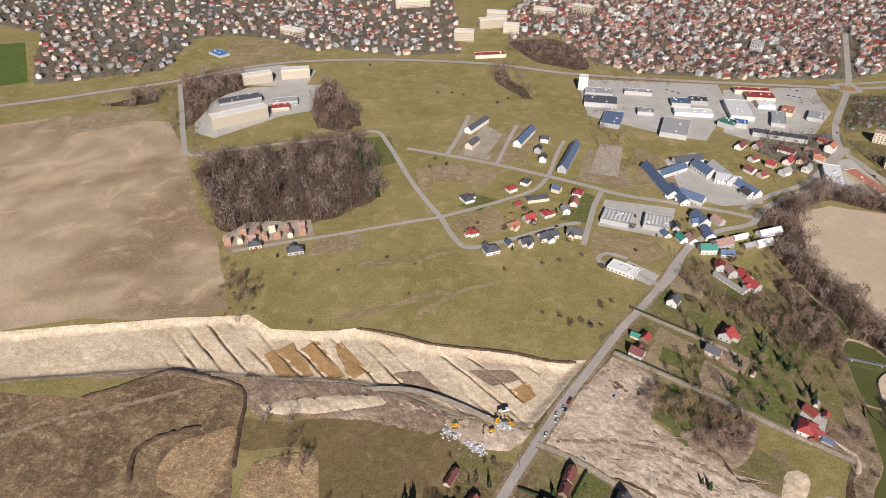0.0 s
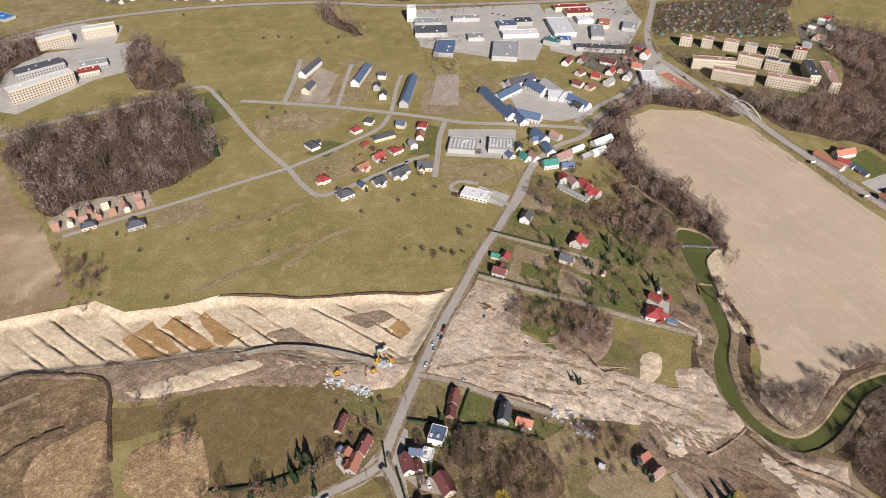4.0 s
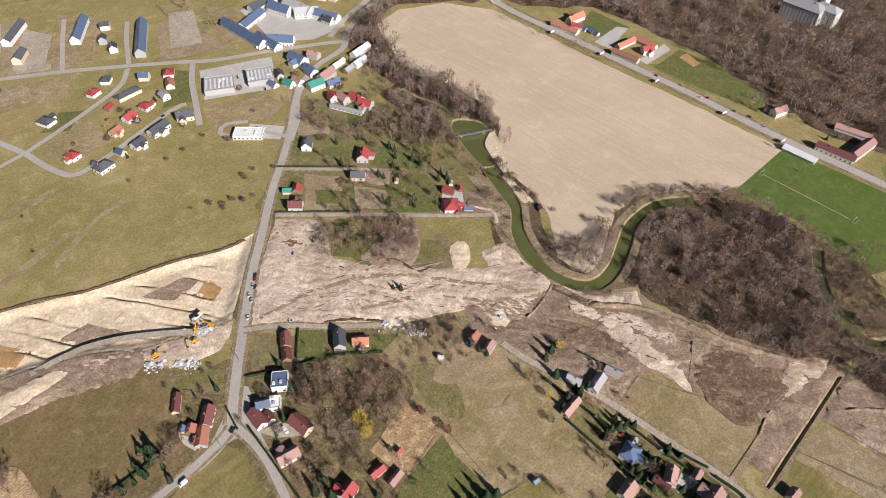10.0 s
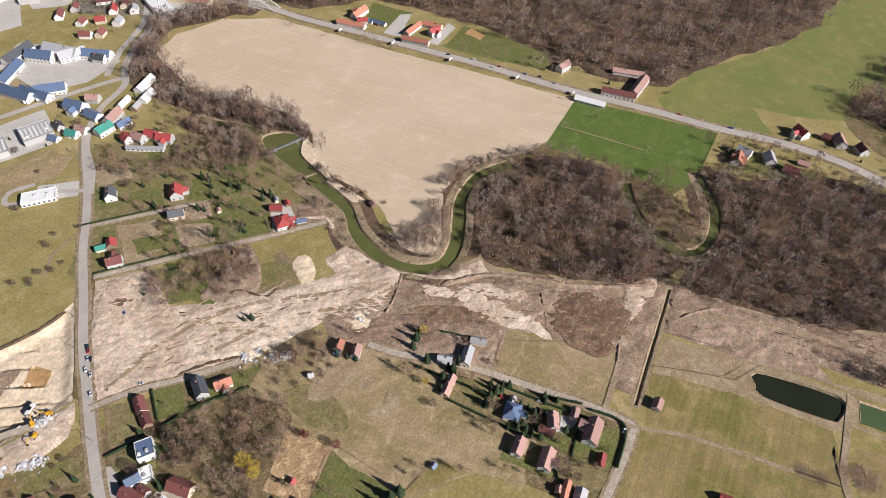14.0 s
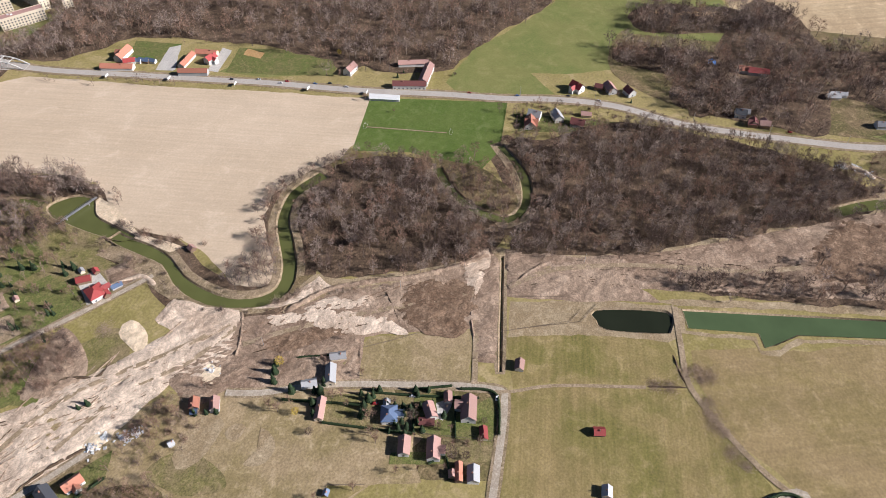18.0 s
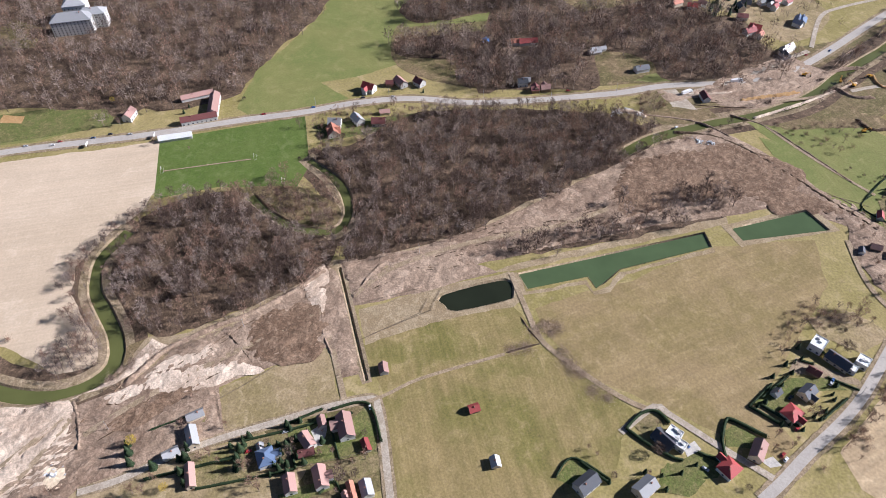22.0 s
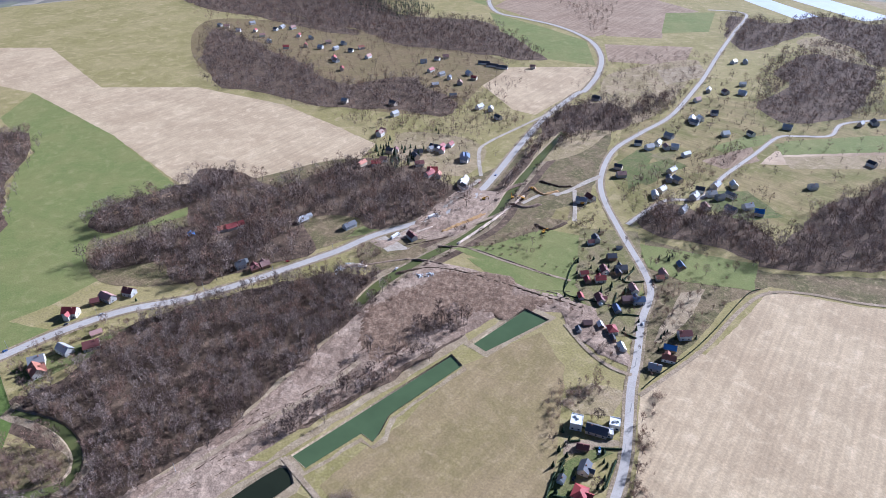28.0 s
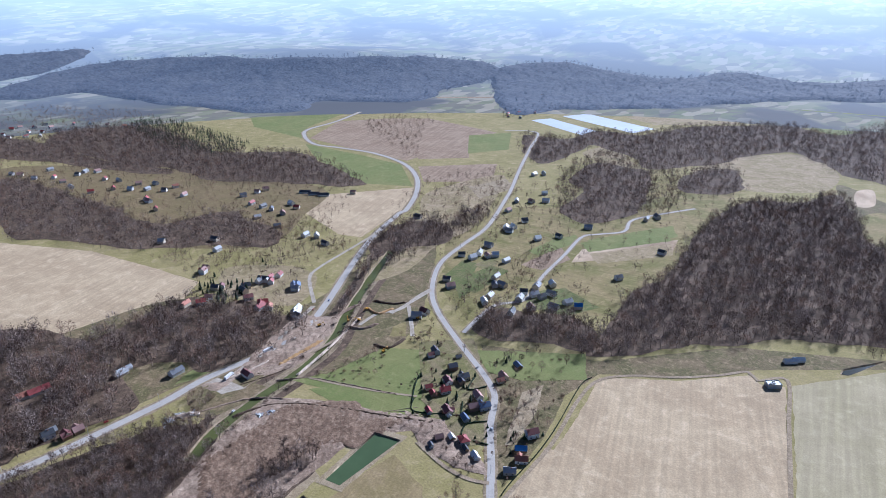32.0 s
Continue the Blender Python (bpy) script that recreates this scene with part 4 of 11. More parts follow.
sheet("scrub_ground", curve_through([(646, -790), (533, -954), (656, -1163), (492, -1198), (437, -1343), (367, -1300), (337, -1045), (425, -1121), (460, -1015), (484, -924), (459, -765), (454, -649), (458, -584)], 6.0, True), MAT["grass_green"], 0.174, 60, label="scrub ground", category="ground", wobble=1.6)
sheet("scrub_ground", curve_through([(1693, -485), (1401, -725), (1044, -844), (920, -713), (870, -540), (1273, -344)], 6.0, True), MAT["grass_brown"], 0.176, 60, label="scrub ground", category="ground")
sheet("valley_bottom", curve_through([(608, -642), (643, -759), (651, -857), (753, -1083), (812, -1147), (841, -959), (765, -841), (742, -746), (672, -616), (629, -574)], 6.0, True), MAT["dry_grass"], 0.177, 60, label="valley bottom", category="ground", wobble=1.6)
sheet("bank_strip", [(344, -77), (361, -169), (378, -282), (369, -279), (354, -168), (341, -96)], MAT["dry_earth"], 0.179, 60, label="bank strip", category="ground", wobble=1.6)
sheet("bank_strip", [(337, -91), (340, -98), (319, -100), (325, -148), (313, -150), (317, -163), (329, -176), (345, -257), (340, -256), (327, -180), (311, -162), (310, -150), (321, -146), (316, -96)], MAT["dry_earth"], 0.180, 60, label="bank strip", category="ground", wobble=1.6)
sheet("pond_edge", [(368, -273), (381, -358), (350, -366), (343, -279)], MAT["dry_earth"], 0.181, 60, label="pond edge", category="ground", wobble=1.6)
sheet("roadside", [(64, 329), (92, 363), (135, 413), (141, 405), (101, 357), (76, 321), (67, 311)], MAT["grass_dry"], 0.183, 60, label="roadside", category="ground", wobble=1.6)
sheet("bulldozed_strip", [(371, 36), (374, -21), (396, -88), (442, -182), (480, -259), (492, -317), (413, -293), (406, -176), (379, -87), (362, 0), (349, 32)], MAT["mud"], 0.184, 2.6, churned, label="bulldozed strip", category="ground", wobble=1.6)
sheet("bulldozed_strip", [(236, 221), (262, 209), (269, 214), (276, 187), (303, 154), (311, 169), (282, 185), (269, 210), (266, 238), (269, 265), (247, 269), (229, 228)], MAT["earth"], 0.186, 2.6, churned, label="bulldozed strip", category="ground", wobble=1.6)
sheet("scrub_ground", curve_through([(754, -47), (795, -168), (792, -243), (770, -387), (606, -450), (570, -405), (583, -305), (588, -175), (603, -99), (655, -32)], 6.0, True), MAT["grass_dry"], 0.187, 60, label="scrub ground", category="ground", wobble=1.6)
sheet("wood_edge", curve_through([(273, 182), (307, 176), (313, 170), (315, 144), (342, 85), (371, 45), (371, 32), (377, -21), (402, -88), (449, -183), (486, -260), (473, -257), (435, -181), (385, -87), (367, -22), (345, 33), (355, 43), (318, 102), (295, 151)], 6.0, True), MAT["dry_earth"], 0.188, 60, label="wood edge", category="ground", wobble=1.6)
sheet("dark_soil", curve_through([(318, 100), (331, 57), (300, 46), (283, 74), (291, 100)], 6.0, True), MAT["mud_dark"], 0.490, 2.6, churned, label="dark soil", category="ground", wobble=5)
sheet("dark_soil", curve_through([(250, 186), (264, 162), (273, 129), (257, 140), (239, 174)], 6.0, True), MAT["mud_dark"], 0.491, 2.6, churned, label="dark soil", category="ground", wobble=5)
sheet("pale_soil", curve_through([(266, 192), (279, 163), (294, 134), (294, 118), (280, 147), (262, 178)], 6.0, True), MAT["earth"], 0.493, 2.6, churned, label="pale soil", category="ground", wobble=5)
sheet("pale_soil", curve_through([(169, 273), (207, 255), (238, 228), (258, 212), (240, 211), (204, 237), (171, 261)], 6.0, True), MAT["earth"], 0.494, 2.6, churned, label="pale soil", category="ground", wobble=5)
sheet("pale_soil", curve_through([(132, 386), (149, 379), (128, 347), (105, 341), (103, 356)], 6.0, True), MAT["earth"], 0.495, 2.6, churned, label="pale soil", category="ground", wobble=5)
sheet("pale_soil", curve_through([(286, 166), (299, 136), (300, 122), (284, 138), (277, 163)], 6.0, True), MAT["earth"], 0.497, 2.6, churned, label="pale soil", category="ground", wobble=5)
sheet("island_floor", curve_through([(469, 129), (467, 78), (452, 53), (429, 34), (408, 44), (415, 70), (432, 94)], 6.0, True), MAT["grass_dry"], 0.198, 60, label="island floor", category="ground", wobble=1.6)
sheet("dark_soil", curve_through([(410, -314), (396, -360), (370, -378), (375, -327)], 6.0, True), MAT["mud_dark"], 0.500, 2.6, churned, label="dark soil", category="ground", wobble=5)
sheet("stripe_meadow", curve_through([(-79, 529), (-36, 539), (3, 548), (3, 541), (-46, 526), (-78, 520)], 6.0, True), MAT["dry_grass"], 0.201, 60, label="stripe meadow", category="field", wobble=1.6)
sheet("stripe_meadow", curve_through([(-91, 449), (-43, 469), (3, 489), (3, 483), (-42, 461), (-90, 443)], 6.0, True), MAT["dry_grass"], 0.202, 60, label="stripe meadow", category="field", wobble=1.6)
sheet("lawn", [(185, -99), (175, -113), (161, -102), (173, -87)], MAT["lawn"], 0.204, 60, label="lawn", category="ground", wobble=1.6)
sheet("lawn", [(175, -155), (161, -174), (152, -160), (159, -142)], MAT["lawn"], 0.205, 60, label="lawn", category="ground", wobble=1.6)
sheet("lawn", [(415, -488), (398, -529), (373, -513), (373, -464)], MAT["lawn"], 0.207, 60, label="lawn", category="ground", wobble=1.6)
sheet("lawn", [(372, -431), (373, -464), (344, -443), (343, -401)], MAT["lawn"], 0.208, 60, label="lawn", category="ground", wobble=1.6)
sheet("lawn", [(525, -649), (532, -690), (496, -664), (493, -619)], MAT["lawn"], 0.209, 60, label="lawn", category="ground", wobble=1.6)
sheet("lawn", [(533, -653), (527, -736), (496, -735), (487, -644)], MAT["lawn"], 0.211, 60, label="lawn", category="ground", wobble=1.6)
sheet("lawn", [(441, -682), (405, -736), (341, -711), (362, -663), (407, -656)], MAT["lawn"], 0.212, 60, label="lawn", category="ground", wobble=1.6)
sheet("lawn", [(554, 57), (560, 13), (562, -41), (541, -20), (527, 49)], MAT["lawn"], 0.214, 60, label="lawn", category="ground", wobble=1.6)
sheet("lawn", [(617, -154), (627, -189), (596, -188), (598, -163)], MAT["lawn"], 0.215, 60, label="lawn", category="ground", wobble=1.6)
sheet("lawn", [(123, 606), (157, 666), (174, 653), (152, 600)], MAT["lawn"], 0.216, 60, label="lawn", category="ground", wobble=1.6)
sheet("lawn", [(16, 635), (41, 660), (60, 647), (40, 623)], MAT["lawn"], 0.218, 60, label="lawn", category="ground", wobble=1.6)
sheet("gap_strip", [(761, -48), (764, -160), (761, -188), (742, -154), (740, -45)], MAT["grass_bright"], 0.219, 60, label="gap strip", category="ground", wobble=1.6)
sheet("gap_strip", [(591, -275), (608, -317), (581, -368), (580, -303)], MAT["grass_bright"], 0.221, 60, label="gap strip", category="ground", wobble=1.6)
sheet("crossroads", curve_through([(38, 271), (47, 266), (39, 245), (37, 219), (32, 221), (29, 234), (19, 238), (-2, 231), (-6, 235), (14, 247), (24, 256)], 6.0, True), MAT["asphalt"], 0.222, 60, label="crossroads", category="ground", wobble=1.6)
sheet("clearing_meadow", curve_through([(769, -1436), (751, -1545), (665, -1462), (591, -1377), (666, -1379)], 6.0, True), MAT["dry_grass"], 0.223, 60, label="clearing meadow", category="field")
sheet("clearing_meadow", curve_through([(461, -1168), (415, -1285), (372, -1198), (393, -1092)], 6.0, True), MAT["grass_green"], 0.225, 60, label="clearing meadow", category="field")
sheet("hill_crop", curve_through([(662, -946), (589, -1049), (504, -978), (505, -906), (569, -847)], 6.0, True), MAT["grass_green"], 0.226, 60, label="hill crop", category="ground")
sheet("hill_crop", curve_through([(197, -1489), (173, -1518), (153, -1409), (179, -1387)], 6.0, True), MAT["plough_brown"], 0.228, 60, label="hill crop", category="ground")
sheet("hill_crop", curve_through([(159, -1301), (128, -1366), (78, -1194), (115, -1164)], 6.0, True), MAT["grass_green"], 0.229, 60, label="hill crop", category="ground")
sheet("far_ploughed", [(1614, -1877), (1547, -2060), (1377, -2001), (1280, -1798), (1394, -1705)], MAT["plough_dark"], 0.230, 60, label="far ploughed", category="ground")
sheet("dark_soil", curve_through([(295, 104), (319, 73), (317, 55), (289, 59), (284, 81)], 6.0, True), MAT["mud_dark"], 0.537, 2.6, churned, label="dark soil", category="ground", wobble=5)
sheet("dark_soil", curve_through([(128, 377), (141, 373), (140, 362), (125, 361)], 6.0, True), MAT["mud_dark"], 0.539, 2.6, churned, label="dark soil", category="ground", wobble=5)
sheet("dark_soil", curve_through([(454, -219), (469, -278), (468, -331), (427, -372), (396, -350), (398, -301), (397, -244), (393, -197)], 6.0, True), MAT["mud_dark"], 0.540, 2.6, churned, label="dark soil", category="ground", wobble=5)
sheet("pale_soil", curve_through([(274, 169), (282, 145), (285, 115), (275, 88), (268, 121), (263, 149)], 6.0, True), MAT["earth"], 0.542, 2.6, churned, label="pale soil", category="ground", wobble=5)
sheet("pale_soil", curve_through([(351, 63), (367, 50), (360, 44), (327, 48), (317, 54)], 6.0, True), MAT["earth"], 0.543, 2.6, churned, label="pale soil", category="ground", wobble=5)
sheet("dark_soil", curve_through([(298, 105), (304, 70), (296, 50), (277, 54), (281, 85)], 6.0, True), MAT["mud_dark"], 0.544, 2.6, churned, label="dark soil", category="ground", wobble=5)
sheet("store_yard", [(471, 737), (501, 749), (505, 659), (486, 652), (434, 672)], MAT["concrete"], 0.246, 60, label="store yard", category="ground")
sheet("block_yard", [(530, 669), (577, 676), (564, 611), (530, 604)], MAT["concrete"], 0.247, 60, label="block yard", category="ground")
sheet("allotment_ground", [(592, 953), (746, 936), (786, 880), (733, 780), (661, 778), (579, 830), (529, 819)], MAT["garden"], 0.249, 60, label="allotment ground", category="ground", wobble=1.6)
sheet("block_lawn", [(520, 801), (664, 783), (759, 736), (662, 614), (561, 619), (524, 678)], MAT["garden"], 0.250, 60, label="block lawn", category="ground", wobble=1.6)
sheet("river_meadow", [(313, 457), (346, 459), (349, 423), (322, 404), (325, 380), (308, 341), (269, 362)], MAT["garden"], 0.251, 60, label="river meadow", category="field", wobble=1.6)
sheet("lawn", [(171, 348), (199, 337), (186, 315), (166, 308), (161, 332)], MAT["lawn"], 0.253, 60, label="lawn", category="ground", wobble=1.6)
sheet("lawn", [(228, 370), (258, 351), (247, 327), (215, 340)], MAT["lawn"], 0.254, 60, label="lawn", category="ground", wobble=1.6)
sheet("lawn", [(215, 458), (233, 446), (219, 424), (197, 436)], MAT["lawn"], 0.256, 60, label="lawn", category="ground", wobble=1.6)
sheet("lawn", [(252, 426), (268, 414), (256, 394), (240, 404)], MAT["lawn"], 0.257, 60, label="lawn", category="ground", wobble=1.6)
sheet("lawn", [(590, 650), (640, 633), (625, 614), (577, 620)], MAT["lawn"], 0.258, 60, label="lawn", category="ground", wobble=1.6)
sheet("bare_plot", [(136, 385), (167, 372), (152, 346), (132, 356)], MAT["dry_earth"], 0.260, 60, label="bare plot", category="ground", wobble=1.6)
sheet("bare_plot", [(182, 408), (200, 401), (190, 381), (173, 388)], MAT["dry_earth"], 0.261, 60, label="bare plot", category="ground", wobble=1.6)
sheet("building_plot", [(153, 584), (215, 568), (219, 541), (199, 528), (147, 543)], MAT["dry_grass"], 0.274, 60, label="building plot", category="ground", wobble=1.6)
sheet("building_plot", [(-109, 807), (-70, 811), (-53, 740), (-91, 721)], MAT["lawn"], 0.275, 60, label="building plot", category="ground", wobble=1.6)
sheet("building_plot", [(-15, 729), (24, 732), (34, 704), (-10, 701)], MAT["dry_earth"], 0.277, 60, label="building plot", category="ground", wobble=1.6)
sheet("building_plot", [(-34, 721), (-17, 732), (-10, 679), (-25, 660)], MAT["dry_grass"], 0.278, 60, label="building plot", category="ground", wobble=1.6)
sheet("tennis_court", [(602, 363), (615, 363), (611, 341), (598, 341)], MAT["clay"], 0.288, 60, label="tennis court", category="ground", wobble=1.6)
sheet("park_lawn", [(778, 440), (826, 418), (798, 375), (751, 372), (753, 412)], MAT["grass_dry"], 0.289, 60, label="park lawn", category="ground", wobble=1.6)
sheet("bare_strip", [(165, 299), (166, 278), (166, 255), (148, 252), (137, 281)], MAT["dry_grass"], 0.291, 60, label="bare strip", category="ground", wobble=1.6)
sheet("pasture", [(397, -528), (298, -597), (271, -552), (322, -508), (359, -500)], MAT["grass_bright"], 0.292, 60, label="pasture", category="field", wobble=1.6)
sheet("village_ground", [(457, -500), (414, -548), (363, -496), (290, -407), (303, -381), (378, -417)], MAT["garden"], 0.293, 60, label="village ground", category="ground", wobble=1.6)
sheet("bare_plot", [(310, -491), (301, -516), (280, -468), (269, -418), (276, -411)], MAT["dry_earth"], 0.295, 60, label="bare plot", category="ground", wobble=1.6)
sheet("village_ground", [(-48, 246), (-14, 256), (6, 296), (43, 296), (83, 288), (135, 267), (176, 242), (126, 199), (127, 112), (78, 143), (17, 177), (4, 160), (-37, 191)], MAT["grass_dry"], 0.0531, 60, label="rough brown winter grass between the gardens", category="ground", wobble=1.0)
sheet("village_ground", [(217, 136), (244, 17), (182, 9), (173, 49), (174, 77), (186, 125)], MAT["grass_dry"], 0.0542, 60, label="rough brown winter grass between the gardens", category="ground", wobble=1.0)
sheet("tennis_court", [(600, 365), (609, 366), (613, 343), (604, 340)], MAT["clay"], 0.2016, 60, label="reddish clay tennis court", category="ground", wobble=1.0)
sheet("lawn", [(565, 366), (615, 373), (626, 287), (616, 257), (582, 252), (571, 317)], MAT["lawn"], 0.2027, 60, label="wide mown lawn beside the main road", category="ground", wobble=1.0)
sheet("lawn", [(575, 481), (605, 495), (608, 448), (569, 444), (565, 451), (578, 457)], MAT["lawn"], 0.2038, 60, label="mown lawn between red-roofed buildings", category="ground", wobble=1.0)
sheet("house_drive", [(552, 441), (599, 450), (607, 440), (557, 420)], MAT["concrete"], 0.2049, 60, label="paved car park", category="ground", wobble=1.0)
sheet("house_drive", [(564, 386), (611, 391), (608, 379), (563, 374)], MAT["concrete"], 0.2060, 60, label="paved yard beside red-roofed buildings", category="ground", wobble=1.0)
sheet("vegetable_plot", [(280, 332), (293, 323), (282, 298), (264, 311)], MAT["dirt"], 0.2071, 60, label="bare dug plot beside a red-roofed house", category="ground", wobble=1.0)
sheet("house_drive", [(268, 346), (281, 338), (271, 322), (259, 312), (248, 324)], MAT["concrete"], 0.2082, 60, label="paved yard round a red-roofed house", category="ground", wobble=1.0)
sheet("garden_ground", [(70, 304), (86, 292), (75, 267), (55, 279)], MAT["garden"], 0.2093, 60, label="patchy garden grass beside the village road", category="ground", wobble=1.0)
sheet("lawn", [(95, 290), (111, 279), (97, 257), (83, 268)], MAT["lawn"], 0.2104, 60, label="mown green lawn between two houses", category="ground", wobble=1.0)
sheet("lawn", [(120, 258), (130, 258), (149, 242), (132, 237), (113, 248), (99, 255), (101, 261)], MAT["lawn"], 0.2115, 60, label="green lawn round an orange-roofed house", category="ground", wobble=1.0)
sheet("garden_ground", [(50, 272), (73, 259), (88, 252), (74, 238), (43, 254)], MAT["garden"], 0.2126, 60, label="patchy garden grass behind a hedge", category="ground", wobble=1.0)
sheet("wood_floor", curve_through([(63, 247), (89, 252), (124, 236), (131, 200), (85, 183), (65, 174), (45, 176), (43, 199), (63, 207), (63, 234)], 6.0, True), MAT["grass_dry"], 0.2137, 60, label="brown rough grass under bare trees", category="ground", wobble=1.0)
sheet("straw_plot", [(85, 181), (122, 195), (131, 166), (93, 153)], MAT["straw"], 0.2148, 60, label="plot of pale dead straw beside the garden", category="ground", wobble=1.0)
sheet("lawn", [(81, 147), (93, 153), (127, 163), (125, 148), (127, 121), (128, 111)], MAT["lawn"], 0.2159, 60, label="dark green garden lawn below conifers", category="ground", wobble=1.0)
sheet("dry_plot", [(127, 112), (157, 107), (161, 85)], MAT["grass_green"], 0.2170, 60, label="fenced plot of green-brown grass", category="ground", wobble=1.0)
sheet("meadow_corner", [(-23, 226), (8, 239), (18, 239), (24, 228), (22, 192)], MAT["grass_green"], 0.2181, 60, label="mown green triangle between two lanes", category="ground", wobble=1.0)
sheet("garden_ground", [(14, 312), (40, 289), (33, 270), (14, 290), (2, 291)], MAT["garden"], 0.2192, 60, label="patchy garden grass beside the diggings", category="ground", wobble=1.0)
sheet("house_drive", [(37, 234), (53, 232), (59, 214), (45, 223)], MAT["gravel"], 0.2203, 60, label="pale gravel house drive", category="ground", wobble=1.0)
sheet("house_drive", [(-2, 264), (5, 251), (1, 245), (-3, 253)], MAT["concrete"], 0.2214, 60, label="paved farm yard", category="ground", wobble=1.0)
sheet("bare_spot", curve_through([(183, 160), (178, 149), (167, 146), (159, 152), (158, 161), (170, 157)], 6.0, True), MAT["dry_earth"], 0.2225, 60, label="bare pale soil in the meadow", category="ground", wobble=1.0)
sheet("bare_spot", curve_through([(175, 181), (183, 177), (181, 169), (170, 172)], 6.0, True), MAT["dry_earth"], 0.2236, 60, label="bare pale soil in the meadow", category="ground", wobble=1.0)
sheet("green_patch", curve_through([(141, 215), (159, 199), (149, 168), (139, 168), (132, 192)], 6.0, True), MAT["garden"], 0.2247, 60, label="greener patch in the dry meadow", category="ground", wobble=1.0)
sheet("straw_patch", curve_through([(161, 206), (184, 198), (181, 184), (154, 188), (146, 199)], 6.0, True), MAT["dry_earth"], 0.2258, 60, label="patch of pale dead grass", category="ground", wobble=1.0)
sheet("lawn", [(229, 166), (240, 156), (220, 145), (210, 153)], MAT["lawn"], 0.2269, 60, label="small lawn behind a garden fence", category="ground", wobble=1.0)
sheet("lawn", [(238, 153), (242, 138), (231, 139), (225, 147)], MAT["garden"], 0.2280, 60, label="fenced square of green grass", category="ground", wobble=1.0)
sheet("lawn", [(234, 127), (249, 124), (250, 120), (229, 114)], MAT["garden"], 0.2291, 60, label="garden strip behind white houses", category="ground", wobble=1.0)
sheet("garden_ground", [(213, 134), (223, 99), (225, 73), (200, 65), (196, 91), (196, 128)], MAT["garden"], 0.2302, 60, label="shady garden ground below conifers", category="ground", wobble=1.0)
sheet("lawn", [(227, 72), (237, 49), (216, 39), (203, 42), (201, 67)], MAT["lawn"], 0.2313, 60, label="green lawn between red-roofed houses", category="ground", wobble=1.0)
sheet("lawn", [(216, 43), (238, 22), (215, 16), (205, 18), (203, 40)], MAT["lawn"], 0.2324, 60, label="green lawn between red-roofed houses", category="ground", wobble=1.0)
sheet("lawn", [(185, 77), (193, 43), (186, 40), (177, 76)], MAT["lawn"], 0.2335, 60, label="strip of lawn below two houses", category="ground", wobble=1.0)
sheet("lawn", [(201, 47), (205, 15), (193, 15), (186, 40)], MAT["garden"], 0.2346, 60, label="orchard grass behind the houses", category="ground", wobble=1.0)
sheet("house_drive", [(225, 58), (231, 48), (224, 47), (213, 50), (214, 54)], MAT["concrete"], 0.2357, 60, label="paved house drive", category="ground", wobble=1.0)
sheet("lawn", [(202, -144), (209, -155), (203, -163), (196, -158), (196, -147)], MAT["garden"], 0.2368, 60, label="hedged lawn beside a modern house", category="ground", wobble=1.0)
sheet("house_drive", [(183, -169), (187, -177), (181, -179), (176, -169)], MAT["concrete"], 0.2379, 60, label="pale paved terrace", category="ground", wobble=1.0)
sheet("lawn", [(190, -199), (194, -206), (184, -217), (177, -210), (180, -195)], MAT["lawn"], 0.2390, 60, label="hedged green lawn beside a house", category="ground", wobble=1.0)
sheet("house_drive", [(168, -211), (170, -220), (164, -223), (163, -215)], MAT["concrete"], 0.2401, 60, label="paved house drive", category="ground", wobble=1.0)
sheet("lawn", [(206, -223), (220, -247), (221, -265), (198, -241)], MAT["lawn"], 0.2412, 60, label="garden lawn with shrubs behind a red-roofed house", category="ground", wobble=1.0)
sheet("garden_ground", [(171, -150), (180, -178), (173, -191), (162, -182), (163, -146)], MAT["lawn"], 0.2423, 60, label="garden lawn below a lane", category="ground", wobble=1.0)
sheet("lawn", [(222, -254), (220, -280), (208, -290), (212, -254)], MAT["lawn"], 0.2434, 60, label="front lawn of a new house", category="ground", wobble=1.0)
sheet("gravel_yard", [(237, -269), (215, -302), (210, -301), (227, -259)], MAT["dirt"], 0.2445, 60, label="reddish earth drive beside a modern house", category="ground", wobble=1.0)
sheet("garden_ground", [(268, -294), (269, -329), (246, -346), (234, -315), (252, -295)], MAT["dry_grass"], 0.2456, 60, label="rough plot with heaped earth", category="ground", wobble=1.0)
sheet("river_flat", [(316, 393), (306, 345), (299, 304), (281, 268), (276, 245), (264, 258), (270, 279), (291, 323), (300, 375)], MAT["bank"], 0.2467, 60, label="bare brown river bank", category="ground", wobble=1.0)
sheet("weir_bank", [(341, 382), (356, 382), (351, 368), (324, 325), (318, 283), (310, 292), (320, 342), (331, 363)], MAT["sand"], 0.2478, 60, label="pale sandy bank below the weir", category="ground", wobble=1.0)
sheet("estate_plot", [(21, 758), (57, 851), (82, 811), (56, 744)], MAT["gravel"], 0.2489, 60, label="pale gravel building plot", category="ground", wobble=1.0)
sheet("estate_plot", [(55, 760), (96, 862), (131, 837), (97, 736)], MAT["dry_grass"], 0.2500, 60, label="bare pale building plot", category="ground", wobble=1.0)
sheet("estate_plot", [(201, 789), (229, 783), (205, 701), (173, 711)], MAT["gravel"], 0.2511, 60, label="pale gravel building plot", category="ground", wobble=1.0)
sheet("estate_plot", [(2, 740), (71, 719), (53, 681), (-10, 693)], MAT["dry_grass"], 0.2522, 60, label="bare pale building plot", category="ground", wobble=1.0)
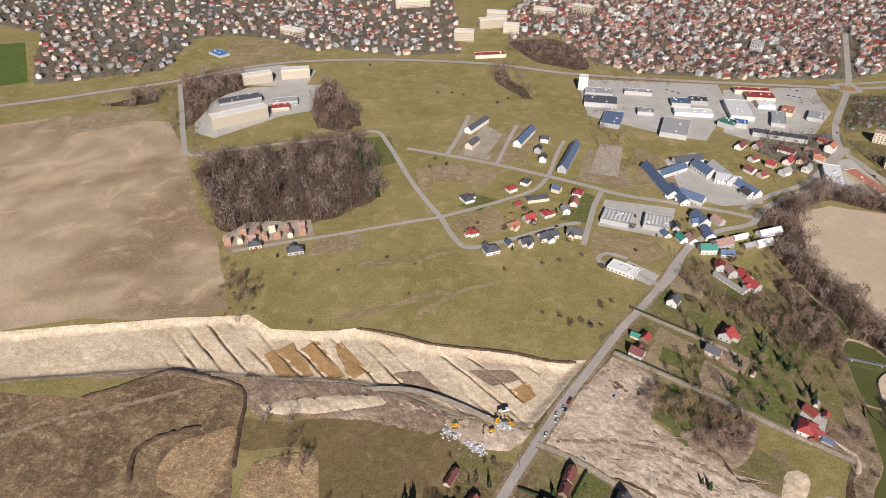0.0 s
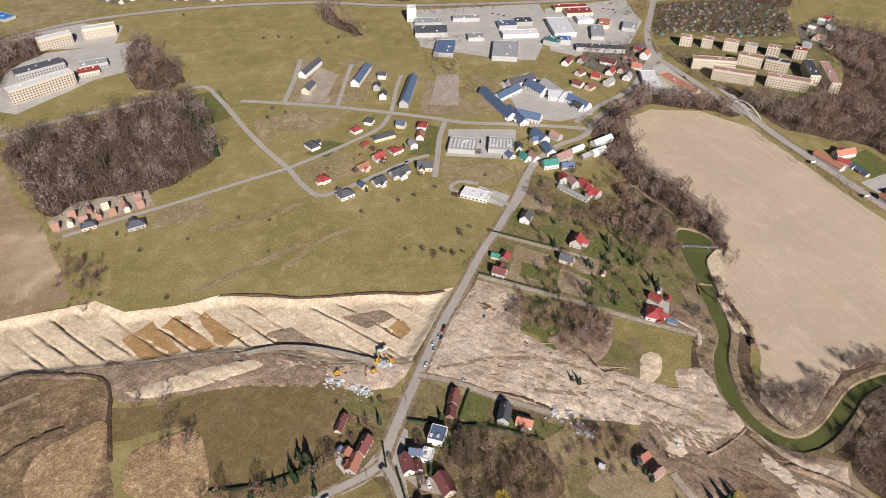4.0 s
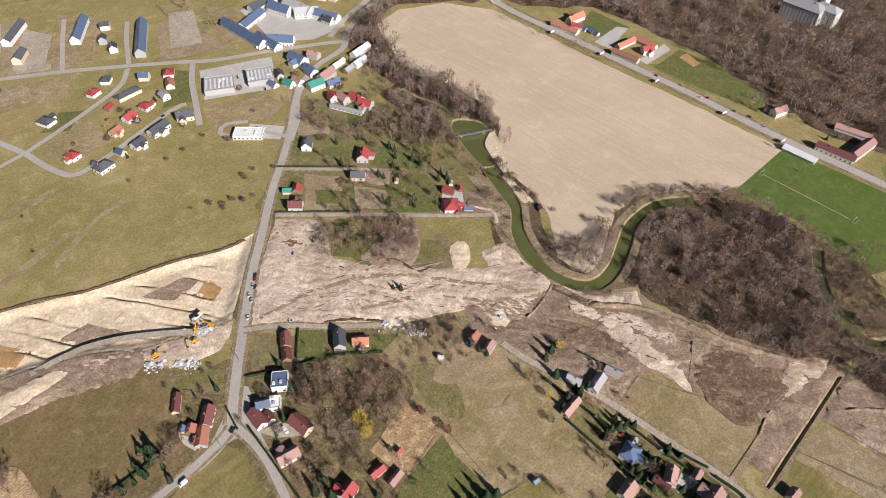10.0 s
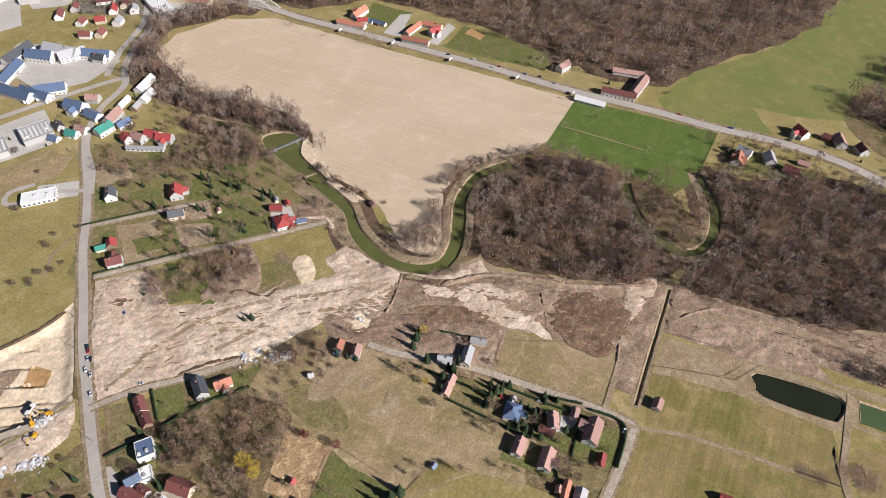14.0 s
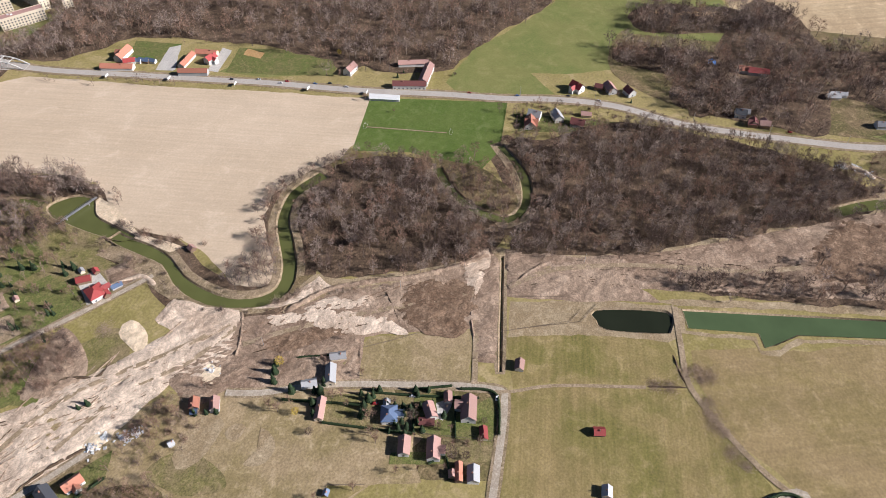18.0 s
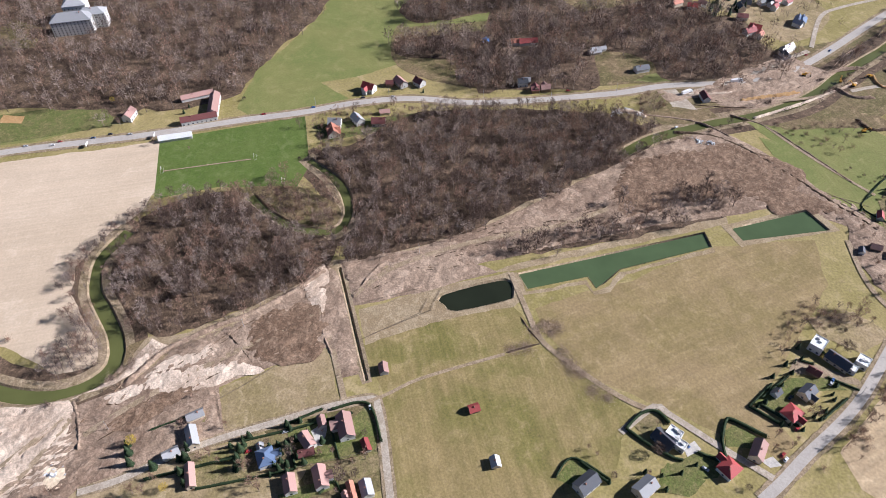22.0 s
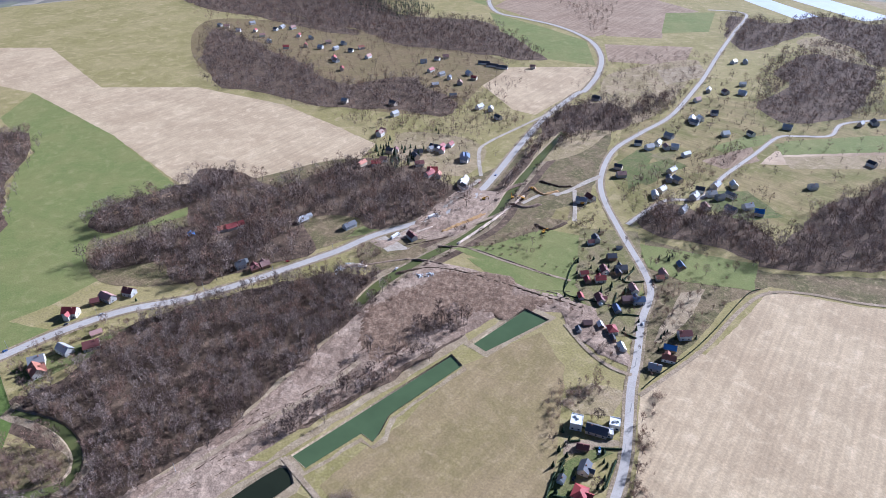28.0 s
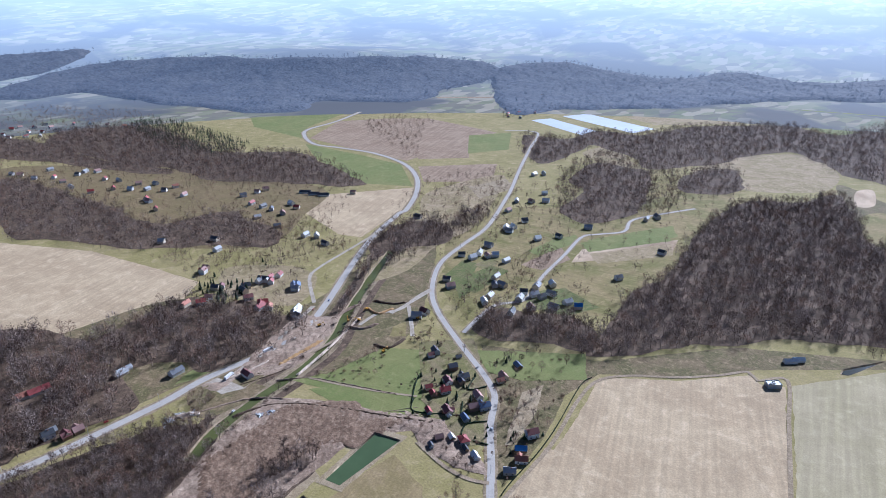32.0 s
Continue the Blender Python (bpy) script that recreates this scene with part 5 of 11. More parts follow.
sheet("estate_plot", [(13, 615), (59, 630), (65, 583), (18, 576)], MAT["dry_grass"], 0.2533, 60, label="bare pale building plot", category="ground", wobble=1.0)
sheet("estate_plot", [(244, 780), (272, 750), (270, 667), (223, 683)], MAT["dry_grass"], 0.2544, 60, label="worn pale meadow ground", category="ground", wobble=1.0)
sheet("shell_ground", [(-226, 574), (-206, 602), (-141, 607), (-133, 578), (-162, 571), (-216, 556)], MAT["gravel"], 0.2555, 60, label="pale trodden building ground round red-block shells", category="ground", wobble=1.0)
sheet("worn_path", [(-24, 455), (21, 491), (48, 499), (47, 493), (21, 485), (-22, 449)], MAT["dry_grass"], 0.2566, 60, label="worn pale track across the meadow", category="ground", wobble=1.0)
sheet("river_meadow", curve_through([(563, -293), (627, -443), (643, -539), (714, -732), (646, -747), (556, -632), (483, -519), (469, -407), (509, -331), (517, -280)], 6.0, True), MAT["grass_dry"], 0.0525, 60, label="rough brown grass beside the works", category="ground", wobble=1.6)
sheet("green_meadow", [(468, -409), (481, -465), (438, -493), (406, -478), (393, -440), (417, -424)], MAT["grass_bright"], 0.1712, 60, label="bright green meadow behind the hamlet", category="field", wobble=1.6)
sheet("green_meadow", [(504, -357), (491, -385), (395, -419), (391, -407), (439, -382)], MAT["grass_bright"], 0.1724, 60, label="bright green meadow behind the hamlet", category="field", wobble=1.6)
sheet("works_green", [(506, -510), (502, -529), (479, -502), (492, -488)], MAT["grass_green"], 0.1736, 60, label="patch of green grass beside the works", category="ground", wobble=1.6)
sheet("valley_meadow", [(556, -663), (571, -725), (544, -729), (514, -661), (525, -640)], MAT["lawn"], 0.1748, 60, label="mown green plot beside a house", category="field", wobble=1.6)
sheet("valley_meadow", [(549, -722), (543, -764), (526, -754), (521, -713)], MAT["garden"], 0.1760, 60, label="green plot beside a house", category="field", wobble=1.6)
sheet("valley_strip", [(496, -764), (486, -863), (450, -829), (462, -766)], MAT["plough_dark"], 0.1772, 60, label="ploughed strip beside the lane", category="field", wobble=1.6)
sheet("valley_strip", [(518, -817), (510, -940), (477, -904), (494, -810)], MAT["grass_bright"], 0.1784, 60, label="green strip beside the lane", category="field", wobble=1.6)
sheet("valley_strip", [(473, -898), (398, -1060), (367, -997), (444, -872)], MAT["grass_bright"], 0.1796, 60, label="green strip beside the lane", category="field", wobble=1.6)
sheet("valley_strip", [(440, -866), (362, -987), (339, -941), (411, -839)], MAT["dry_grass"], 0.1808, 60, label="pale fallow strip beside the lane", category="field", wobble=1.6)
sheet("rubble_ground", [(806, -1036), (780, -1134), (726, -1088), (738, -986)], MAT["dry_earth"], 0.1820, 60, label="pale stony ground beside the road", category="ground", wobble=1.6)
sheet("reed_bed", curve_through([(-190, 279), (-189, 307), (-174, 318), (-149, 326), (-147, 303), (-151, 274), (-158, 266)], 6.0, True), MAT["straw"], 0.4600, 2.6, tussocks, label="bed of dead straw-coloured reeds", category="ground", wobble=1.6)
sheet("reed_bed", curve_through([(-131, 266), (-128, 295), (-113, 301), (-93, 304), (-84, 287), (-85, 252)], 6.0, True), MAT["straw"], 0.4615, 2.6, tussocks, label="bed of dead straw-coloured reeds", category="ground", wobble=1.6)
sheet("works_ground", [(-154, 374), (-122, 379), (-64, 374), (-18, 355), (12, 333), (-8, 319), (-59, 333), (-106, 336), (-139, 338), (-152, 352)], MAT["mud"], 0.0452, 2.6, churned, label="trodden brown earth below the digging", category="ground", wobble=1.6)
sheet("works_ground", [(-281, 400), (-216, 388), (-158, 377), (-153, 365), (-210, 378), (-273, 374)], MAT["mud"], 0.0456, 2.6, churned, label="trodden brown earth below the digging", category="ground", wobble=1.6)
sheet("garden_plot", [(256, 428), (277, 411), (267, 387), (236, 407)], MAT["lawn"], 0.2585, 60, label="bright green garden lawn", category="ground", wobble=1.6)
sheet("garden_plot", [(185, 464), (223, 437), (219, 425), (176, 449)], MAT["garden"], 0.2597, 60, label="patchy garden grass", category="ground", wobble=1.6)
sheet("garden_plot", [(239, 395), (268, 369), (262, 344), (228, 373)], MAT["lawn"], 0.2609, 60, label="bright green garden lawn", category="ground", wobble=1.6)
sheet("garden_plot", [(221, 419), (246, 396), (231, 382), (210, 400)], MAT["dirt"], 0.2621, 60, label="bare dug garden plot", category="ground", wobble=1.6)
sheet("garden_plot", [(183, 434), (206, 414), (195, 400), (175, 420)], MAT["dry_earth"], 0.2633, 60, label="bare dry garden plot", category="ground", wobble=1.6)
sheet("garden_plot", [(285, 420), (301, 403), (276, 378), (257, 386)], MAT["lawn"], 0.2645, 60, label="bright green garden lawn", category="ground", wobble=1.6)
sheet("garden_plot", [(232, 371), (263, 343), (245, 326), (222, 345)], MAT["lawn"], 0.2657, 60, label="bright green garden lawn", category="ground", wobble=1.6)
sheet("garden_plot", [(171, 441), (180, 433), (173, 421), (164, 428)], MAT["lawn"], 0.2669, 60, label="bright green garden lawn", category="ground", wobble=1.6)
sheet("garden_plot", [(180, 410), (198, 396), (190, 381), (172, 395)], MAT["lawn"], 0.2681, 60, label="bright green garden lawn", category="ground", wobble=1.6)
sheet("garden_plot", [(209, 395), (228, 373), (215, 354), (194, 371)], MAT["dirt"], 0.2693, 60, label="bare dug garden plot", category="ground", wobble=1.6)
sheet("garden_plot", [(216, 507), (240, 488), (231, 470), (207, 488)], MAT["dry_earth"], 0.2705, 60, label="bare dry garden plot", category="ground", wobble=1.6)
sheet("garden_plot", [(261, 491), (277, 476), (270, 450), (249, 465)], MAT["lawn"], 0.2717, 60, label="green garden lawn", category="ground", wobble=1.6)
sheet("garden_plot", [(201, 487), (207, 484), (197, 468), (191, 472)], MAT["lawn"], 0.2729, 60, label="green garden lawn", category="ground", wobble=1.6)
sheet("rubble_ground", curve_through([(207, 214), (220, 217), (219, 204), (206, 202)], 6.0, True), MAT["sand"], 0.5200, 2.6, churned, label="pale trodden sand round a rubble heap", category="ground", wobble=2.0)
sheet("rubble_ground", curve_through([(148, 263), (159, 256), (163, 250), (154, 247), (146, 255)], 6.0, True), MAT["sand"], 0.5220, 2.6, churned, label="pale trodden sand round a rubble heap", category="ground", wobble=2.0)
sheet("bare_ground", [(378, -392), (328, -398), (276, -380), (264, -370), (291, -360), (339, -366)], MAT["mud"], 0.2957, 2.6, churned, label="bare brown trodden ground beside the hamlet", category="ground", wobble=2.5)
# ---- roads ----
ribbon("village_road", [(247, 559), (227, 532), (203, 497), (174, 460), (151, 433), (118, 388), (94, 356), (75, 327), (64, 310), (51, 290), (37, 267), (27, 249)], 6.5, MAT["asphalt"], 0.300, "grey asphalt village road along the houses", "road")
ribbon("lane_west", [(26, 247), (17, 242), (-8, 235), (-33, 230), (-54, 226)], 5, MAT["asphalt"], 0.303, "narrow asphalt lane between hedges", "road")
ribbon("lane_south", [(27, 248), (31, 233), (33, 215), (31, 188), (28, 171)], 5, MAT["asphalt"], 0.306, "narrow asphalt lane beside a meadow", "road")
ribbon("town_road", [(196, 485), (219, 513), (232, 538), (254, 563), (284, 584), (323, 598), (346, 626), (383, 653), (425, 678), (481, 742), (515, 778)], 7, MAT["asphalt"], 0.309, "grey asphalt town road", "road")
ribbon("link_road", [(-46, 777), (4, 758), (59, 735), (117, 706), (166, 679), (200, 659), (247, 643), (302, 623), (331, 610)], 7, MAT["asphalt"], 0.312, "grey asphalt link road", "road")
ribbon("estate_road", [(-126, 811), (-90, 828), (-68, 782), (-43, 707), (-22, 653), (-3, 612), (6, 584), (20, 556), (37, 556), (66, 568), (127, 597), (144, 599)], 6, MAT["asphalt"], 0.315, "grey asphalt estate road", "road")
ribbon("estate_spur", [(-3, 612), (28, 627), (66, 647), (103, 670), (121, 698)], 5.5, MAT["asphalt"], 0.318, "grey asphalt estate spur", "road")
ribbon("estate_east", [(180, 668), (165, 635), (152, 595), (140, 558)], 6, MAT["asphalt"], 0.321, "grey asphalt estate east", "road")
ribbon("estate_west", [(-3, 612), (-50, 598), (-107, 579), (-162, 563), (-209, 548)], 5, MAT["asphalt"], 0.324, "grey asphalt estate west", "road")
ribbon("block_road", [(4, 758), (20, 812), (36, 880)], 6, MAT["asphalt"], 0.327, "grey asphalt block road", "road")
ribbon("block_road", [(65, 734), (84, 798), (100, 848)], 5, MAT["asphalt"], 0.330, "grey asphalt block road", "road")
ribbon("block_road", [(125, 706), (141, 758), (156, 798)], 5, MAT["asphalt"], 0.333, "grey asphalt block road", "road")
ribbon("hospital_road", [(-406, 1000), (-368, 891), (-342, 816), (-317, 759), (-274, 770), (-227, 786), (-136, 807)], 7, MAT["asphalt"], 0.336, "grey asphalt hospital road", "road")
ribbon("main_road", [(-714, 882), (-638, 916), (-569, 943), (-499, 976), (-425, 1009), (-350, 1059), (-284, 1091), (-212, 1107), (-80, 1112), (80, 1090), (195, 1047), (323, 1021), (449, 1002), (565, 987), (613, 980), (673, 984), (794, 996)], 9, MAT["asphalt"], 0.339, "two-lane asphalt main road", "road")
ribbon("town_street", [(743, 1253), (671, 1099), (613, 980), (532, 849), (503, 776), (507, 731), (516, 652), (523, 594), (528, 605)], 9, MAT["asphalt"], 0.342, "wide asphalt street into the town", "road")
ribbon("main_road", [(528, 605), (529, 542), (539, 458), (547, 383), (555, 315), (559, 252), (563, 207), (574, 128), (579, 72), (589, 15), (589, -41), (574, -96), (569, -149), (569, -202), (570, -254), (576, -302), (573, -370), (582, -435), (612, -494), (682, -604), (744, -709), (795, -825), (798, -845), (855, -936), (936, -1026), (1036, -1092), (1156, -1120), (1265, -1108), (1347, -1094), (1445, -1141), (1508, -1206), (1543, -1353), (1660, -1632)], 9, MAT["asphalt"], 0.345, "two-lane asphalt main road", "road")
ribbon("village_road", [(145, -201), (155, -219), (168, -240), (198, -291), (246, -350), (267, -380), (301, -425), (318, -454), (332, -473), (361, -494), (421, -529), (496, -577), (543, -623), (589, -695), (611, -777), (633, -871), (701, -1022), (726, -1074), (808, -1229), (894, -1399), (987, -1575), (1069, -1540)], 6.5, MAT["asphalt"], 0.348, "grey asphalt village road along the houses", "road")
ribbon("valley_lane", [(432, -550), (442, -597), (445, -636), (426, -673), (448, -748), (467, -842), (484, -924), (469, -953), (444, -992), (458, -1054), (428, -1127), (399, -1184)], 5, MAT["asphalt"], 0.351, "grey asphalt valley lane", "road")
ribbon("field_track", [(237, -350), (240, -395), (245, -444), (260, -514), (262, -558), (241, -588), (202, -616), (171, -647), (149, -674), (136, -663), (113, -683), (90, -601), (54, -469)], 4, MAT["dirt"], 0.354, "earth field track", "road")
ribbon("village_lane", [(202, 193), (207, 170), (218, 143), (226, 116), (233, 83), (241, 44), (243, 18), (238, 15), (222, 13), (198, 12), (169, 11)], 4.5, MAT["gravel"], 0.357, "pale gravel village lane", "road")
ribbon("farm_lane", [(65, 311), (89, 298), (115, 277), (149, 253)], 4, MAT["gravel"], 0.360, "pale gravel farm lane", "road")
ribbon("garden_lane", [(172, 452), (222, 413), (238, 400)], 3.5, MAT["gravel"], 0.363, "pale gravel garden lane", "road")
ribbon("garden_lane", [(138, 403), (170, 379), (200, 357), (240, 325), (285, 292)], 4, MAT["gravel"], 0.366, "pale gravel garden lane", "road")
ribbon("farm_track", [(244, 36), (280, 42), (321, 50), (350, 47)], 4, MAT["dirt"], 0.369, "earth farm track", "road")
ribbon("meadow_track", [(340, -93), (304, -97), (276, -101), (255, -114), (230, -135), (216, -150), (209, -162)], 4, MAT["dirt"], 0.372, "earth meadow track", "road")
ribbon("close_lane", [(198, -134), (213, -161), (207, -168), (182, -190), (157, -214)], 4.5, MAT["gravel"], 0.375, "pale gravel close lane", "road")
ribbon("works_road", [(538, -614), (534, -565), (532, -532)], 5, MAT["gravel"], 0.378, "pale gravel works road", "road")
ribbon("works_road", [(530, -562), (495, -529), (472, -506)], 5, MAT["gravel"], 0.381, "pale gravel works road", "road")
ribbon("building_track", [(755, -738), (730, -635), (714, -573), (695, -538), (629, -491)], 5, MAT["gravel"], 0.384, "pale gravel building track", "road")
ribbon("office_drive", [(199, 490), (180, 515), (157, 524), (150, 535), (161, 544), (179, 535)], 5, MAT["asphalt"], 0.387, "grey asphalt office drive", "road")
ribbon("work_track", [(240, 198), (262, 166), (289, 116), (310, 71), (320, 51)], 4, MAT["dirt"], 0.390, "earth work track", "road", zf=churned)
ribbon("work_track", [(332, 27), (355, -1), (370, -43), (379, -87), (387, -148), (400, -188)], 4.5, MAT["dirt"], 0.393, "earth work track", "road", zf=churned)
ribbon("work_track", [(79, 313), (132, 310), (179, 289), (221, 246), (254, 214)], 3.5, MAT["dirt"], 0.396, "earth work track", "road", zf=churned)
ribbon("work_track", [(141, 277), (189, 256), (218, 228), (253, 209)], 3.5, MAT["dirt"], 0.399, "earth work track", "road", zf=churned)
ribbon("field_path", [(235, 65), (242, 17), (254, -15), (266, -74)], 2.5, MAT["dirt"], 0.402, "earth field path", "road")
ribbon("field_path", [(118, 434), (135, 449), (160, 453)], 2, MAT["dirt"], 0.405, "earth field path", "road")
ribbon("pit_track", [(-63, 363), (-28, 363), (6, 350), (46, 325)], 5, MAT["gravel"], 0.408, "pale gravel pit track", "road")
ribbon("worn_line", [(503, 191), (507, 149), (510, 114)], 1.4, MAT["dirt"], 0.411, "earth worn line", "road")
ribbon("link_road", [(324, 627), (364, 656), (424, 689), (475, 745), (503, 776)], 7, MAT["asphalt"], 0.414, "grey asphalt link road", "road")
ribbon("ring_road", [(591, 992), (667, 1004), (750, 1023), (819, 1048)], 7, MAT["asphalt"], 0.417, "grey asphalt ring road", "road")
ribbon("pit_track", [(-328, 315), (-304, 322), (-285, 333), (-245, 345), (-211, 357), (-196, 363)], 4, MAT["dirt"], 0.420, "earth pit track", "road")
ribbon("haul_road", [(553, -308), (568, -351), (581, -391), (606, -446), (622, -484)], 6, MAT["gravel"], 0.422, "pale gravel haul road of the works", "road")
ribbon("haul_road", [(540, -486), (544, -521), (531, -547), (538, -583), (541, -617)], 5, MAT["gravel"], 0.424, "pale gravel haul road of the works", "road")
ribbon("haul_road", [(549, -346), (534, -378), (534, -434), (539, -463)], 4, MAT["dirt"], 0.426, "earth haul road of the works", "road")
ribbon("field_path", [(494, -372), (460, -384), (424, -399), (386, -418)], 3, MAT["dirt"], 0.428, "earth field path", "road")
ribbon("field_path", [(338, -365), (300, -356), (274, -356), (257, -363)], 4, MAT["dirt"], 0.430, "earth field path", "road")
VERGES = [o for o in scene.objects if o.type == "MESH" and o.get("category") == "road" and o.name.split(".")[0] in ("village_road", "lane_west", "lane_south", "main_road", "farm_lane", "village_lane", "garden_lane", "valley_lane")]
for o in VERGES:
    v = np.array([q.co[:] for q in o.data.vertices])
    n = len(v) // 2
    mid, half = (v[:n] + v[n:]) / 2, (v[:n] - v[n:]) / 2
    grow = 1.75 + .3 * vnoise(mid[:, 0], mid[:, 1], 9.0, 2.0)
    side = half * grow[:, None]
    edge = np.vstack([mid + side, mid - side]) - (0, 0, .0015)
    f = np.array([(i, n + i, n + i + 1, i + 1) for i in range(n - 1)])
    tagged(new("road_verge", mesh_from("road_verge", edge, f, MAT["bank"])), "strip of trodden earth and dead grass beside the road", "verge", kind="structure")
# ---- trees ----
BARK = thing_mat("grey_brown_bark", (0.19, 0.15, 0.12), 0.95, vary=0.35, island=True, spec=0.1)
TWIG = thing_mat("bare_twigs", (0.13, 0.091, 0.072), 0.95, vary=0.45, island=True, spec=0.1)
TWIG_GREY = thing_mat("grey_bare_twigs", (0.27, 0.21, 0.175), 0.95, vary=0.4, island=True, spec=0.1)
TWIG_RED = thing_mat("reddish_bare_twigs", (0.25, 0.162, 0.115), 0.95, vary=0.4, island=True, spec=0.1)
TWIG_PALE = thing_mat("pale_brown_twigs", (0.27, 0.195, 0.145), 0.95, vary=0.4, island=True, spec=0.1)
TWIG_BUD = thing_mat("budding_yellow_twigs", (0.45, 0.33, 0.06), 0.9, vary=0.35, island=True, spec=0.1)
TWIG_PLUM = thing_mat("dark_red_budding_twigs", (0.13, 0.025, 0.03), 0.9, vary=0.35, island=True, spec=0.1)
BIRCH = thing_mat("pale_birch_bark", (0.44, 0.38, 0.33), 0.9, vary=0.2, island=True, spec=0.1)
NEEDLE = thing_mat("dark_conifer_needles", (0.027, 0.044, 0.018), 0.8, vary=0.45, island=True, spec=0.2)


def cone_faces(p0, p1, r0, r1, n, V, F):
    ax = np.subtract(p1, p0)
    ax = ax / (np.linalg.norm(ax) + 1e-9)
    u = np.cross(ax, (0.3, 0.9, 0.1))
    u /= np.linalg.norm(u)
    w = np.cross(ax, u)
    o = len(V)
    for p, r in ((p0, r0), (p1, r1)):
        for k in range(n):
            a = 2 * math.pi * k / n
            V.append(np.asarray(p) + r * (math.cos(a) * u + math.sin(a) * w))
    for k in range(n):
        a, b = o + k, o + (k + 1) % n
        F.append((a, b, b + n)), F.append((a, b + n, a + n))


def sliver(p, d, length, w, rng, V, F):
    d = d / (np.linalg.norm(d) + 1e-9)
    s = np.cross(d, rng.normal(size=3))
    s = s / (np.linalg.norm(s) + 1e-9) * w
    o = len(V)
    V.extend((p - s, p + s, p + d * length))
    F.append((o, o + 1, o + 2))


def bare_tree(seed, h=14.0, limbs=9, twigs=8, wide=1.0, sides=5, tw=0.011, spread=0.42, solid=True):
    """Trunk and crown (verts, faces) of a leafless tree."""
    rng = np.random.default_rng(seed)
    TV, TF, CV, CF = [], [], [], []
    lean = rng.normal(size=2) * 0.03 * h
    a, b, c = np.array((0, 0, -0.3)), np.array((lean[0] * .5, lean[1] * .5, .5 * h)), np.array((lean[0], lean[1], .92 * h))
    cone_faces(a, b, .020 * h * wide, .012 * h * wide, sides, TV, TF)
    cone_faces(b, c, .012 * h * wide, .002 * h, max(3, sides - 2), TV, TF)
    for i in range(limbs):
        s = 0.3 + 0.6 * (i + rng.random()) / limbs
        base = a + (c - a) * s
        az = i * 2.4 + rng.random()
        up = math.radians(rng.uniform(28, 62))
        d = np.array((math.cos(az) * math.cos(up), math.sin(az) * math.cos(up), math.sin(up)))
        ln = h * rng.uniform(.7, 1.1) * spread * (1.15 - 0.75 * s)
        tip = base + d * ln
        if solid:
            cone_faces(base, tip, .0085 * h * wide, .0025 * h, 3, TV if i < 4 else CV, TF if i < 4 else CF)
        else:
            sliver(base, d, ln, .012 * h * wide, rng, CV, CF)
        for k in range(twigs):
            q = base + d * ln * rng.uniform(.25, 1.0)
            dd = d * 0.7 + rng.normal(size=3) * 0.55 + (0, 0, .35)
            sliver(q, dd, h * rng.uniform(.10, .21), h * tw * rng.uniform(.6, 1.3) * wide, rng, CV, CF)
    for k in range(twigs):
        sliver(b + (c - b) * rng.uniform(.5, 1), rng.normal(size=3) * .6 + (0, 0, .8), h * .16, h * tw * wide, rng, CV, CF)
    return np.array(TV), np.array(TF), np.array(CV), np.array(CF)


def bush(seed, h=4.0, stems=40, w=0.02):
    rng = np.random.default_rng(seed)
    TV, TF, CV, CF = [], [], [], []
    for k in range(4):
        cone_faces((0, 0, -.2), rng.normal(size=3) * .2 * h + (0, 0, .5 * h), .02 * h, .01 * h, 3, TV, TF)
    for k in range(stems):
        p = rng.normal(size=3) * (.24 * h, .24 * h, .1 * h) + (0, 0, .28 * h)
        sliver(p, rng.normal(size=3) * .6 + (p[0] * .6 / h, p[1] * .6 / h, .9), h * rng.uniform(.25, .6), h * w * rng.uniform(.6, 1.4), rng, CV, CF)
    return np.array(TV), np.array(TF), np.array(CV), np.array(CF)


def conifer(seed, h=12.0, layers=8, blades=11):
    """A tapering evergreen: tiers of drooping sprays, ragged and uneven."""
    rng = np.random.default_rng(seed)
    TV, TF, CV, CF = [], [], [], []
    cone_faces((0, 0, -.3), (0, 0, h * .95), .016 * h, .003 * h, 5, TV, TF)
    slim = rng.uniform(.17, .24)
    for i in range(layers):
        s = i / layers
        z, r = h * (.07 + .86 * s), h * slim * (1.04 - s) ** .85 * rng.uniform(.8, 1.15)
        for k in range(blades):
            az = 2 * math.pi * (k + rng.random()) / blades
            d = np.array((math.cos(az), math.sin(az), 0))
            reach = r * rng.uniform(.65, 1.2)
            n = np.array((-d[1], d[0], 0)) * reach * rng.uniform(.22, .36)
            o = len(CV)
            top, tip = np.array((0, 0, z + h * .08)), d * reach + (0, 0, z - h * rng.uniform(.01, .06))
            CV.extend((top, tip * .8 + n + (0, 0, z * .2), tip, tip * .8 - n + (0, 0, z * .2)))
            CF.extend(((o, o + 1, o + 2), (o, o + 2, o + 3)))
    return np.array(TV), np.array(TF), np.array(CV), np.array(CF)


def scatter(poly, spacing, seed):
    """Uneven places inside an outline."""
    rng = np.random.default_rng(seed)
    q = np.asarray(poly, float)
    lo, hi = q.min(0), q.max(0)
    gx, gy = np.meshgrid(np.arange(lo[0], hi[0], spacing), np.arange(lo[1], hi[1], spacing))
    p = np.c_[gx.ravel(), gy.ravel()] + rng.uniform(-.48, .48, (gx.size, 2)) * spacing
    ok = inside(p[:, 0], p[:, 1], q)
    for h in HOLES[:WATER_COUNT]:
        ok &= ~inside(p[:, 0], p[:, 1], h)
    return p[ok]


